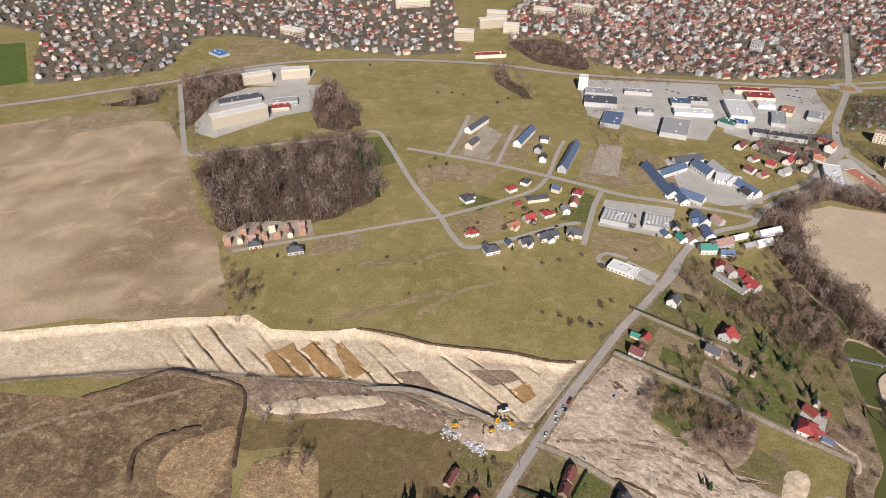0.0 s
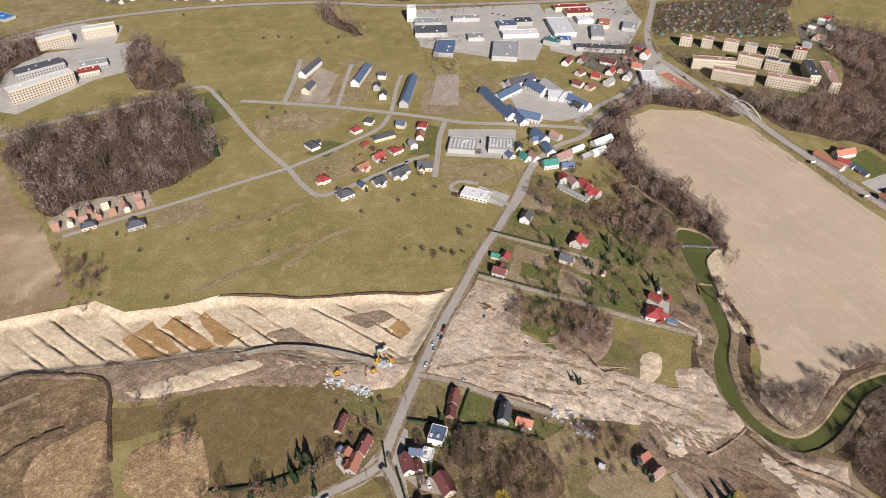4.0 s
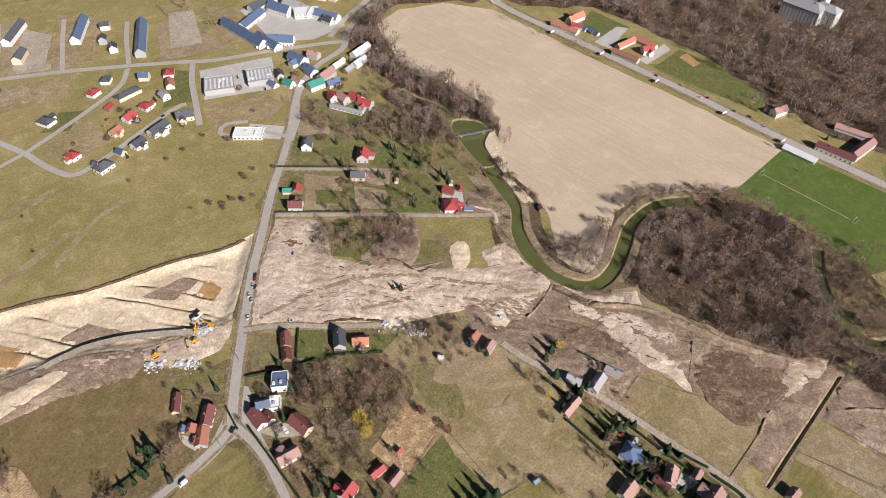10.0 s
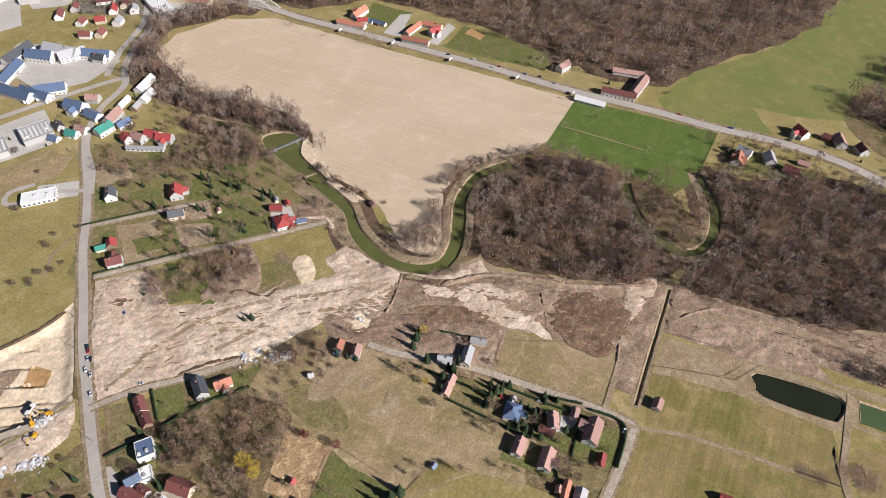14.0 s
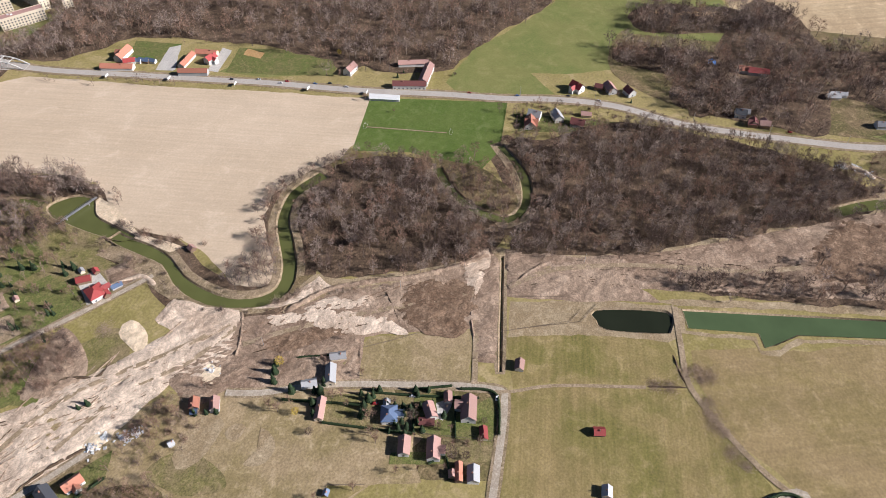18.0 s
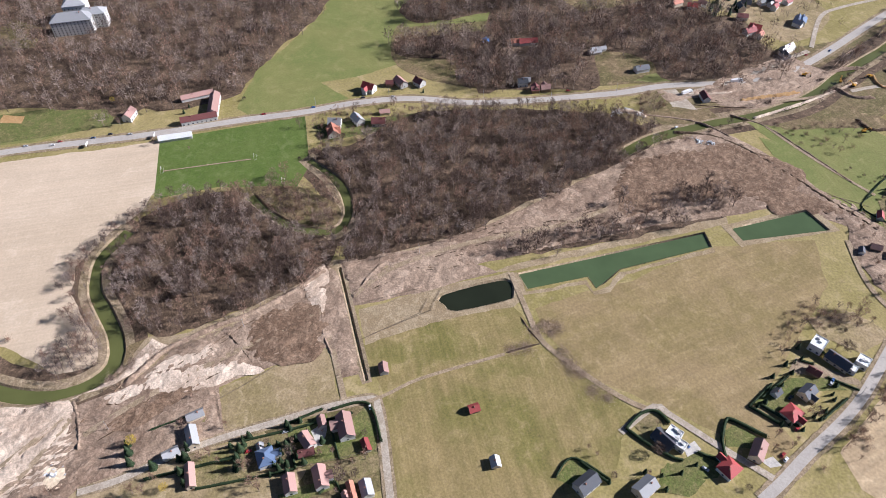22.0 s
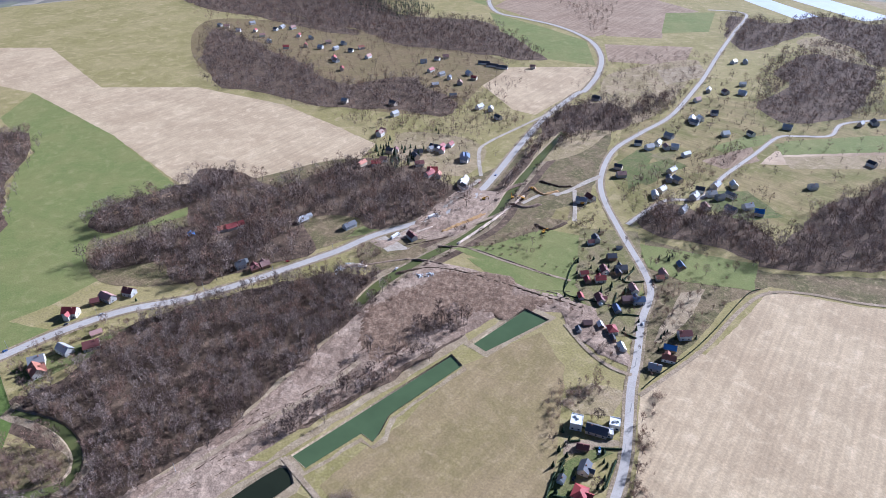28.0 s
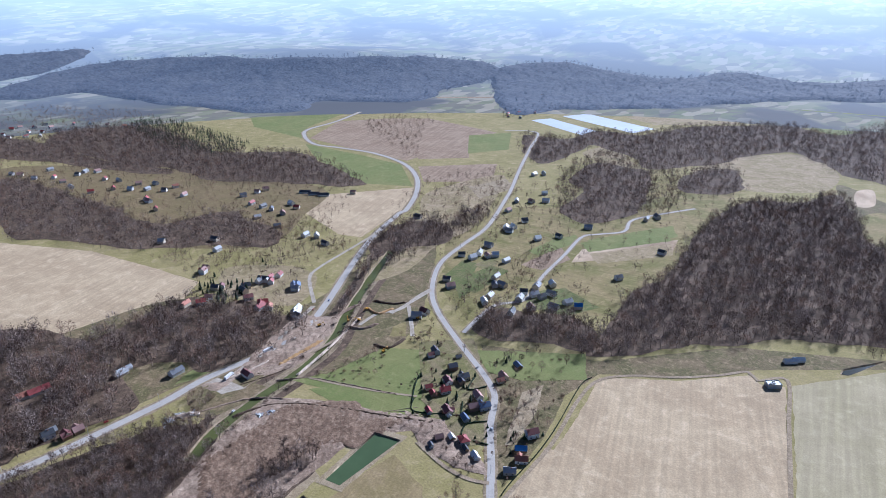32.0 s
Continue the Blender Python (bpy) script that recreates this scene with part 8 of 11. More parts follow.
for k, (x, y, turn, L, W, h, col) in enumerate([(249, 687, 99, 74.3, 13, 5, "k"), (270, 711, 30, 40.2, 12, 5, "k"), (275, 648, 138, 28.2, 13, 5, "k"), (262, 654, 97, 38.3, 11, 4.5, "k"), (297, 737, 14, 36.0, 12, 5.5, "d"), (308, 712, 111, 30.8, 14, 6, "k"), (327, 702, 104, 43.6, 15, 6, "g"), (328, 686, 153, 27.2, 12, 6, "g"), (342, 668, 115, 37.6, 12, 5, "k"), (340, 657, 108, 13.4, 10, 4.5, "d")]):
    BUILT.append((x, y, L * .5))
    house(x, y, turn, L, W, h, col, k + 70, wall=0, name="school_wing", group="school wings", where="round a paved court")
row_of_blocks(0, [("store", 183, 607, 157, 29, 26, 4.8, "g", 1), ("store", 223, 597, 160, 26, 26, 4.8, "g", 1), ("office_building", 170, 515, 143, 27, 14, 4.1, "w", 0), ("hospital", -278, 860, 32, 77, 15, 16.3, "w", 0), ("hospital_annex", -294, 924, 26, 60, 22, 8.2, "d", 0), ("clinic", -232, 904, 13, 26, 18, 4.8, "r", 0), ("clinic", -228, 925, 13, 34, 18, 5.4, "g", 0), ("apartment_block", -287, 1008, 25, 44, 13, 15, "w", 0), ("apartment_block", -232, 1030, 12, 44, 13, 15, "w", 0)])
row_of_blocks(9, [("warehouse", 227, 923, 168, 46, 30, 6.1, "d", 0), ("warehouse", 231, 860, 69, 46, 26, 5.4, "k", 0), ("silo", 211, 980, 168, 14, 14, 20, "w", 0), ("warehouse", 231, 959, 168, 40, 22, 5.4, "g", 0), ("warehouse", 308, 831, 69, 54, 34, 6.1, "g", 0), ("warehouse", 283, 888, 168, 22, 18, 4.8, "g", 0), ("warehouse", 290, 960, 168, 40, 14, 4.8, "g", 0), ("warehouse", 341, 920, 171, 26, 22, 5.4, "k", 0), ("warehouse", 369, 926, 171, 24, 20, 5.4, "d", 0)])
row_of_blocks(18, [("warehouse", 348, 883, 171, 52, 18, 5.4, "w", 0), ("warehouse", 414, 891, 171, 32, 60, 6.1, "w", 0), ("warehouse", 384, 845, 46, 20, 22, 6.1, "t", 0), ("warehouse", 400, 845, 68, 16, 18, 6.1, "u", 0), ("shop", 483, 890, 58, 30, 16, 4.8, "o", 0), ("shop", 458, 861, 68, 44, 18, 4.8, "g", 0), ("shop", 463, 941, 172, 40, 24, 5.4, "r", 0), ("shop", 460, 911, 172, 24, 20, 5.4, "w", 0), ("shop", 438, 807, 158, 66, 16, 5.4, "d", 0)])
row_of_blocks(27, [("shop", 514, 870, 58, 30, 20, 4.8, "g", 0), ("shop", 459, 962, 172, 50, 14, 6.1, "r", 0)])
row_of_blocks(36, [("tent", 333, 578, 19, 26, 9, 4, "w", 0), ("tent", 320, 559, 19, 18, 8, 4, "w", 0)])
row_of_blocks(45, [("shop", 79, 1127, 9, 53, 16, 5.4, "r", 0), ("shop", -383, 1140, 137, 35, 20, 3.4, "u", 0), ("apartment_block", 91, 1295, 16, 50, 14, 18, "w", 0), ("apartment_block", 105, 1341, 171, 40, 14, 18, "w", 0), ("apartment_block", 281, 1388, 144, 43, 14, 16, "w", 0), ("apartment_block", 38, 1218, 171, 36, 14, 18, "w", 0), ("apartment_block", 126, 1263, 171, 30, 14, 16, "w", 0), ("apartment_block", -63, 1440, 13, 71, 14, 14, "w", 0), ("apartment_block", 204, 1383, 159, 44, 14, 12, "w", 0)])
row_of_blocks(54, [("apartment_block", -277, 1250, 146, 49, 16, 12, "w", 0), ("palace", 785, 334, 96, 44, 20, 17, "g", 0), ("palace", 819, 338, 96, 26, 18, 19, "g", 0), ("palace", 798, 314, 93, 30, 16, 17, "g", 0), ("shop", 550, 1176, 64, 50, 22, 4.8, "w", 0), ("factory_hall", 823, 623, 65, 60, 26, 6.1, "g", 0), ("factory_hall", 869, 638, 65, 50, 24, 6.1, "g", 0), ("factory_hall", 839, 654, 65, 40, 26, 6.1, "k", 0), ("pavilion", 552, 187, 97, 30, 7, 3, "w", 0)])
row_of_blocks(63, [("shed", 121, -662, 41, 14, 9, 4, "k", 0), ("tent", 120, -722, 41, 14, 6, 3, "w", 0), ("tent", 114, -730, 41, 12, 6, 3, "w", 0), ("apartment_block", 561, 794, 148, 16, 12, 13, "p", 0), ("apartment_block", 586, 780, 138, 14, 12, 13, "p", 0), ("apartment_block", 612, 763, 140, 19, 12, 13, "p", 0), ("apartment_block", 631, 746, 133, 15, 12, 13, "g", 0), ("apartment_block", 657, 732, 135, 16, 12, 13, "p", 0), ("apartment_block", 686, 716, 143, 16, 12, 13, "r", 0)])
row_of_blocks(72, [("apartment_block", 555, 716, 155, 54, 12, 14, "p", 0), ("apartment_block", 608, 713, 135, 30, 12, 14, "p", 0), ("apartment_block", 559, 677, 143, 51, 12, 14, "p", 0), ("apartment_block", 633, 691, 135, 29, 12, 14, "d", 0), ("apartment_block", 613, 643, 142, 49, 12, 14, "p", 0), ("apartment_block", 660, 661, 64, 49, 12, 14, "d", 0), ("apartment_block", 673, 643, 64, 63, 12, 14, "p", 0), ("store", 485, 681, 103, 58, 16, 5.4, "o", 0), ("store", 455, 696, 71, 55, 20, 4.8, "w", 0)])
quarter(0, *("suburb", 26, [(-631, 1000), (-695, 1132), (-739, 1258), (-884, 1331), (-1040, 1523), (-276, 1519), (-99, 1256), (-219, 1154), (-302, 1223), (-401, 1250), (-456, 1224), (-452, 1062)]))
quarter(1, *("suburb", 25, [(-294, 1236), (-386, 1520), (19, 1518), (30, 1144), (-81, 1135), (-161, 1159)]))
quarter(2, *("town", 17, [(246, 1106), (210, 1255), (118, 1221), (133, 1406), (191, 1517), (959, 1514), (768, 1071), (641, 1020), (456, 1021), (303, 1047)]))
quarter(3, *("suburb", 18, [(418, 819), (525, 818), (507, 772), (441, 695), (419, 721), (394, 769)]))
quarter(6, *("hamlet", 55, [(1210, -1679), (1324, -2117), (1178, -2057), (1117, -1715)]))
quarter(8, *("allotment", 13, [(591, 945), (744, 932), (783, 875), (731, 785), (668, 789), (584, 839), (534, 828)]))
quarter(9, *("town", 24, [(759, 817), (845, 845), (746, 720), (715, 745)]))

QUARTERS.sort(key=lambda a: math.hypot(a[1], a[2]))
SHARED = {}
for k, (kind, x, y, turn, L, W, h, col, wl) in enumerate(QUARTERS[:105]):
    key = (k % 12, col)
    wl = (0, 1, 1, 2)[wl]
    if key not in SHARED:
        rise = W * .42
        SHARED[key] = (gable_mesh("wall", L, W, h, rise, WALLS[wl]), gable_roof_mesh("roof", L, W, h, rise, ROOFS[col]), WALLS[wl].name)
    wme, rme, wname = SHARED[key]
    base = tagged(new("house"), f"small {wname.replace('_', ' ')} house with a {NAMES[col]} gabled roof", "house", f"houses of the {kind}")
    base.matrix_world = pose(x, y, float(lie(x, y)), 0, 0, turn)
    part("wall", wme, None, base), part("roof", rme, None, base)


def joined_houses(rows, name="distant_houses", label="crowd of small distant houses with red and grey roofs"):
    """The houses past the nearest ones, joined by roof colour."""
    tp = {}
    for kind, x, y, turn, L, W, h, col, wl in rows:
        c, s, z = math.cos(radians(turn)), math.sin(radians(turn)), float(lie(x, y))
        a, b, rise = L / 2, W / 2, W * .42
        wv = [(-a, -b, 0), (a, -b, 0), (a, b, 0), (-a, b, 0), (-a, -b, h), (a, -b, h), (a, b, h), (-a, b, h), (-a, 0, h + rise), (a, 0, h + rise)]
        wf = [(0, 1, 5), (0, 5, 4), (2, 3, 7), (2, 7, 6), (1, 2, 6), (1, 6, 5), (5, 6, 9), (3, 0, 4), (3, 4, 7), (4, 8, 7)]
        a, b, e = a + .5, b + .5, h - .4
        rv = [(-a, -b, e), (a, -b, e), (a, 0, h + rise + .2), (-a, 0, h + rise + .2), (a, b, e), (-a, b, e), (-a, -b, e - .2), (a, -b, e - .2), (a, b, e - .2), (-a, b, e - .2)]
        rf = [(0, 1, 2), (0, 2, 3), (3, 2, 4), (3, 4, 5), (6, 7, 1), (6, 1, 0), (8, 9, 5), (8, 5, 4)]
        for key, vs, fs in (("wall" + str((0, 1, 2, 2)[wl] if kind != "town" else (0, 0, 1, 2)[wl]), wv, wf), (col, rv, rf)):
            V, F = tp.setdefault(key, ([], []))
            o = len(V)
            V.extend((x + c * p - s * q, y + s * p + c * q, z + r) for p, q, r in vs)
            F.extend((o + i, o + j, o + k) for i, j, k in fs)
    base = tagged(new(name), label, "houses", kind="stuff")
    for key, (V, F) in tp.items():
        ob = part("walls" if key.startswith("wall") else "roofs", mesh_from("far", V, np.array(F), WALLS[int(key[4:])] if key.startswith("wall") else ROOFS[key]), None, base)
        ob["kind"] = "stuff"


if QUARTERS[105:]:
    joined_houses(QUARTERS[105:])
if SHEDS:
    joined_houses(SHEDS, "allotment_sheds", "many small garden sheds among allotment plots")

town_places = np.array(TOWN_TREES)
pick = np.random.default_rng(5).random(len(town_places))
for nm, sel, tp, crown, lab in (("garden_trees", pick < .7, [round_tree(110 + s, 10.0, 24, .034, .2, .36) for s in range(3)], TWIG, "leafless trees between the town houses"),
                                ("evergreen_trees", pick > .84, [conifer(120 + s, 10.0, 4, 6) for s in range(3)], NEEDLE, "dark evergreen trees between the town houses")):
    (tv, tf, _), (cv, cf, _) = planted(tp, town_places[sel], .6, 1.2, 44)
    base = tagged(new(nm), lab, "trees", kind="stuff")
    for pn, v, f, m in (("trunks", tv, tf, BARK), ("crowns", cv, cf, crown)):
        part(pn, mesh_from(pn, np.vstack(v), np.vstack(f), m), None, base)["kind"] = "stuff"

# ---- woods and thickets ----
woodland("woodland", [(-295, 721), (-241, 751), (-164, 799), (-105, 790), (-76, 679), (-78, 647), (-134, 604), (-224, 582), (-249, 630)], 7.2, "bare", 0, "leafless brown deciduous trees standing close together", lo=.7, hi=1.65, dark=True)
woodland("conifer_stand", [(-123, 790), (-106, 799), (-73, 673), (-82, 660)], 9, "conifer", 1, "dark green conifers standing close together", floor=None)
woodland("woodland", [(408, 210), (453, 188), (466, 119), (418, 75), (395, 43), (369, 43), (342, 85), (315, 144), (315, 175), (348, 197)], 5.0, "bare", 2, "leafless brown deciduous trees standing close together", lo=.65, hi=1.15)
woodland("woodland", [(432, 24), (508, 55), (527, 11), (563, -47), (560, -95), (546, -199), (526, -245), (485, -260), (445, -183), (399, -88), (374, -21), (370, 32), (398, 21)], 5.3, "bare", 3, "leafless brown deciduous trees standing close together", lo=.65, hi=1.15)
woodland("woodland", [(361, -78), (398, -175), (412, -234), (413, -293), (379, -282), (361, -169), (357, -94)], 6.5, "bare", 4, "leafless brown deciduous trees standing close together")
woodland("woodland", [(693, 635), (568, 556), (611, 496), (624, 371), (624, 275), (579, 255), (618, 257), (634, 202), (641, 147), (719, 89), (830, 46), (1010, 93), (842, 780)], 9, "bare", 5, "leafless brown deciduous trees standing close together")
woodland("woodland", [(571, 591), (622, 497), (625, 351), (616, 281), (611, 228), (601, 183), (634, 133), (797, 164), (802, 356), (816, 532), (626, 655)], 9, "bare", 6, "leafless brown deciduous trees standing close together")
woodland("woodland", [(646, 429), (643, 282), (600, 252), (620, 210), (639, 150), (639, 126), (740, 92), (846, 34), (1013, 74), (789, 413)], 9, "bare", 7, "leafless brown deciduous trees standing close together")
woodland("woodland", [(812, -63), (828, -176), (794, -236), (781, -201), (764, -160), (753, -108), (752, -53)], 5.8, "bare", 8, "leafless brown deciduous trees standing close together")
woodland("woodland", [(709, -40), (717, -147), (659, -158), (676, -204), (623, -213), (593, -177), (608, -101), (656, -93), (675, -35)], 5.8, "bare", 9, "leafless brown deciduous trees standing close together")
woodland("woodland", [(740, -240), (770, -387), (725, -406), (606, -450), (572, -406), (585, -306), (636, -302), (680, -248)], 7.2, "bare", 10, "leafless brown deciduous trees standing close together")
woodland("woodland", [(753, -186), (740, -240), (680, -248), (676, -204), (701, -178)], 6.5, "bare", 11, "leafless brown deciduous trees standing close together")
woodland("copse", [(388, 639), (349, 557), (351, 515), (365, 455), (359, 401), (331, 409), (323, 453), (323, 495), (321, 534), (356, 597)], 6, "copse", 12, "small leafless trees on rough winter grass", floor=None)
woodland("copse", [(230, 525), (269, 493), (292, 467), (317, 407), (314, 369), (292, 355), (298, 389), (268, 429), (224, 479)], 10, "copse", 13, "small leafless trees on rough winter grass", floor=None)
woodland("thicket", [(185, 360), (224, 334), (201, 300), (183, 304), (171, 326)], 6, "bush", 14, "leafless brown shrubs and saplings on rough ground", floor=None)
woodland("thicket", [(465, -493), (499, -552), (444, -531), (421, -500)], 8, "bush", 18, "leafless brown shrubs and saplings on rough ground", floor=None)
woodland("woodland", [(-192, 976), (-169, 999), (-112, 861), (-122, 843), (-138, 825), (-178, 861)], 9, "bare", 19, "leafless brown deciduous trees standing close together")
woodland("woodland", [(86, 1047), (105, 1060), (123, 963), (117, 941), (92, 998)], 7.2, "bare", 20, "leafless brown deciduous trees standing close together")
woodland("woodland", [(116, 1189), (180, 1221), (240, 1158), (233, 1060), (164, 1095)], 9, "bare", 21, "leafless brown deciduous trees standing close together")
woodland("thicket", [(-214, 525), (-216, 553), (-201, 516), (-171, 489), (-171, 457), (-185, 453)], 9, "bush", 22, "leafless brown shrubs and saplings on rough ground", floor=None)
woodland("thicket", [(-358, 881), (-405, 976), (-376, 862), (-326, 767), (-317, 767)], 8, "bush", 23, "leafless brown shrubs and saplings on rough ground", floor=None)
woodland("woodland", [(-490, 922), (-427, 965), (-416, 932), (-473, 911)], 7.2, "bare", 24, "leafless brown deciduous trees standing close together")
woodland("thicket", [(510, -149), (507, -195), (469, -250), (453, -230), (480, -173)], 8, "bush", 25, "leafless brown shrubs and saplings on rough ground", floor=None)
woodland("thicket", [(218, -329), (203, -310), (174, -271), (168, -275), (205, -320)], 7, "bush", 26, "leafless brown shrubs and saplings on rough ground", floor=None)
woodland("copse", [(156, 357), (186, 346), (212, 324), (213, 305), (199, 309), (180, 324), (151, 340)], 6, "copse", 27, "small leafless trees on rough winter grass", floor=None)
woodland("thicket", [(382, 653), (425, 665), (504, 672), (494, 652), (402, 628), (363, 594), (324, 515), (340, 480), (350, 449), (333, 434), (315, 480), (308, 515), (345, 594)], 7, "bush", 28, "leafless brown shrubs and saplings on rough ground", floor=None)
woodland("thicket", [(220, 750), (256, 679), (246, 666), (219, 727)], 9, "bush", 29, "leafless brown shrubs and saplings on rough ground", floor=None)
woodland("copse", [(-111, 334), (-94, 318), (-83, 289), (-100, 283), (-110, 298)], 8, "copse", 32, "small leafless trees on rough winter grass", floor=None)
woodland("copse", [(-81, 251), (-48, 249), (-12, 255), (-11, 246), (-44, 234), (-79, 238)], 6, "copse", 36, "small leafless trees on rough winter grass", floor=None)
woodland("thicket", [(165, 262), (176, 231), (165, 204), (146, 216), (142, 245)], 7, "bush", 38, "leafless brown shrubs and saplings on rough ground", floor=None)
woodland("copse", [(279, -299), (281, -328), (253, -332), (257, -299)], 8, "copse", 39, "small leafless trees on rough winter grass", floor=None)
woodland("thicket", [(256, -263), (288, -309), (267, -296), (227, -252)], 6, "bush", 40, "leafless brown shrubs and saplings on rough ground", floor=None)
woodland("thicket", [(564, -263), (543, -286), (502, -272), (506, -237)], 8, "bush", 41, "leafless brown shrubs and saplings on rough ground", floor=None)
woodland("thicket", [(72, -814), (50, -849), (27, -803), (55, -780)], 9, "bush", 42, "leafless brown shrubs and saplings on rough ground", floor=None)
woodland("copse", [(350, -497), (361, -543), (318, -506), (315, -471)], 8, "copse", 43, "small leafless trees on rough winter grass", floor=None)
woodland("copse", [(316, -427), (299, -449), (268, -467), (263, -443), (295, -420)], 8, "copse", 44, "small leafless trees on rough winter grass", floor=None)
woodland("copse", [(-619, 1050), (-508, 1257), (-351, 1408), (-193, 1256), (-319, 1257), (-456, 1191), (-483, 1024)], 10, "copse", 45, "small leafless trees on rough winter grass", floor=None)
woodland("copse", [(138, 1115), (240, 1158), (351, 1254), (504, 1157), (726, 1253), (743, 1127), (465, 1046), (247, 1086)], 10, "copse", 46, "small leafless trees on rough winter grass", floor=None)
woodland("copse", [(387, 750), (430, 720), (444, 705), (373, 678)], 9, "copse", 47, "small leafless trees on rough winter grass", floor=None)
woodland("copse", [(522, 929), (595, 962), (515, 797), (494, 814)], 9, "copse", 48, "small leafless trees on rough winter grass", floor=None)
woodland("woodland", [(-404, 999), (-330, 1049), (-300, 999), (-333, 932), (-336, 834), (-353, 852)], 9, "bare", 49, "leafless brown deciduous trees standing close together")
woodland("thicket", [(244, 1022), (361, 997), (359, 990), (242, 1010)], 7, "bush", 50, "leafless brown shrubs and saplings on rough ground", floor=None)
woodland("woodland", [(540, 672), (574, 623), (682, 613), (856, 560), (860, 456), (765, 382), (710, 431), (661, 478), (581, 526), (545, 563)], 7.2, "bare", 51, "leafless brown deciduous trees standing close together")
woodland("woodland", [(1156, 53), (1145, -20), (1052, -24), (1002, 4), (848, 49), (833, 72)], 9, "bare", 52, "leafless brown deciduous trees standing close together")
woodland("copse", [(646, -790), (656, -1163), (437, -1343), (337, -1045), (309, -708), (384, -646), (454, -649), (458, -584), (551, -638)], 22, "copse", 53, "small leafless trees on rough winter grass", floor=None)
woodland("copse", [(2444, -739), (2130, -1038), (1413, -924), (1009, -873), (857, -687), (1050, -528), (1542, -434)], 15, "copse", 54, "small leafless trees on rough winter grass", floor=None)
woodland("copse", [(869, -453), (830, -573), (707, -560), (619, -450), (683, -397)], 12, "copse", 55, "small leafless trees on rough winter grass", floor=None)
woodland("copse", [(894, -968), (821, -1201), (726, -1105), (631, -802), (641, -729), (684, -725)], 12, "copse", 56, "small leafless trees on rough winter grass", floor=None)
woodland("thicket", [(383, -539), (320, -591), (274, -514), (253, -419), (247, -368), (270, -385)], 17, "bush", 57, "leafless brown shrubs and saplings on rough ground", floor=None)
woodland("copse", [(227, 532), (274, 502), (328, 422), (312, 342), (289, 296), (141, 405), (205, 501)], 22, "copse", 58, "small leafless trees on rough winter grass", floor=None)
woodland("thicket", [(493, -379), (485, -458), (458, -438), (457, -383)], 9, "bush", 59, "leafless brown shrubs and saplings on rough ground", floor=None)
woodland("thicket", [(584, 61), (577, -41), (560, -95), (553, -42), (532, 11), (535, 55)], 8, "bush", 60, "leafless brown shrubs and saplings on rough ground", floor=None)
woodland("copse", [(660, 615), (684, 486), (657, 385), (627, 372), (617, 453), (573, 559)], 10, "copse", 61, "small leafless trees on rough winter grass", floor=None)
woodland("thicket", [(509, 544), (520, 483), (532, 425), (520, 421), (510, 520)], 8, "bush", 62, "leafless brown shrubs and saplings on rough ground", floor=None)
woodland("thicket", [(468, 114), (465, 77), (451, 55), (430, 37), (412, 45), (417, 70), (434, 95)], 6, "bush", 65, "leafless brown shrubs and saplings on rough ground", floor=None)
woodland("woodland", [(656, -93), (662, -133), (662, -186), (622, -199), (591, -176), (606, -100)], 6.5, "bare", 66, "leafless brown deciduous trees standing close together")
woodland("woodland", [(1600, -454), (1511, -487), (1365, -504), (1216, -511), (1093, -511), (1068, -570), (1042, -633), (958, -622), (916, -638), (836, -600), (850, -557), (908, -524), (951, -473), (1024, -419), (1126, -377), (1235, -331)], 8.5, "bare", 67, "leafless brown deciduous trees standing close together")
woodland("copse", [(951, -473), (816, -585), (753, -668), (713, -654), (740, -588), (815, -484), (904, -446)], 8, "copse", 68, "small leafless trees on rough winter grass", floor=None)
woodland("woodland", [(2018, -735), (1987, -862), (1898, -935), (1681, -915), (1445, -898), (1317, -1003), (1168, -981), (1004, -931), (973, -902), (1050, -849), (1188, -769), (1243, -724), (1401, -725), (1528, -686), (1683, -665), (1830, -646)], 9, "bare", 69, "leafless brown deciduous trees standing close together")
woodland("conifer_stand", [(1982, -944), (1965, -1015), (1797, -1017), (1587, -991), (1493, -980), (1435, -891), (1548, -853), (1786, -876)], 8, "conifer", 70, "dark green conifers standing close together", floor=None)
woodland("woodland", [(2105, -569), (1949, -651), (1683, -665), (1528, -686), (1401, -725), (1356, -700), (1567, -614), (1718, -565), (1885, -500)], 10, "bare", 71, "leafless brown deciduous trees standing close together")
woodland("woodland", [(2716, -765), (2897, -1101), (2904, -1331), (2711, -1553), (2402, -1755), (2138, -2018), (1949, -2233), (1772, -2396), (1629, -2320), (1601, -2131), (1628, -1992), (1591, -1760), (1651, -1682), (1847, -1546), (1763, -1379), (1865, -1257), (2081, -1209), (2287, -1120), (2556, -1052), (2582, -892)], 17, "bare", 72, "leafless brown deciduous trees standing close together", floor=None)
woodland("woodland", [(990, -1524), (889, -1560), (866, -1703), (755, -1716), (709, -1872), (603, -2021), (471, -2097), (346, -2050), (274, -2257), (186, -2425), (97, -1623), (192, -1599), (246, -1611), (297, -1695), (383, -1752), (462, -1629), (467, -1569), (537, -1446), (581, -1398), (678, -1488), (790, -1529), (778, -1370), (790, -1291), (881, -1359)], 9.5, "bare", 73, "leafless brown deciduous trees standing close together")
woodland("woodland", [(691, -1246), (691, -1372), (619, -1366), (571, -1375), (500, -1191), (472, -1062), (496, -1003), (533, -992), (580, -1035), (600, -1132)], 9, "bare", 74, "leafless brown deciduous trees standing close together")
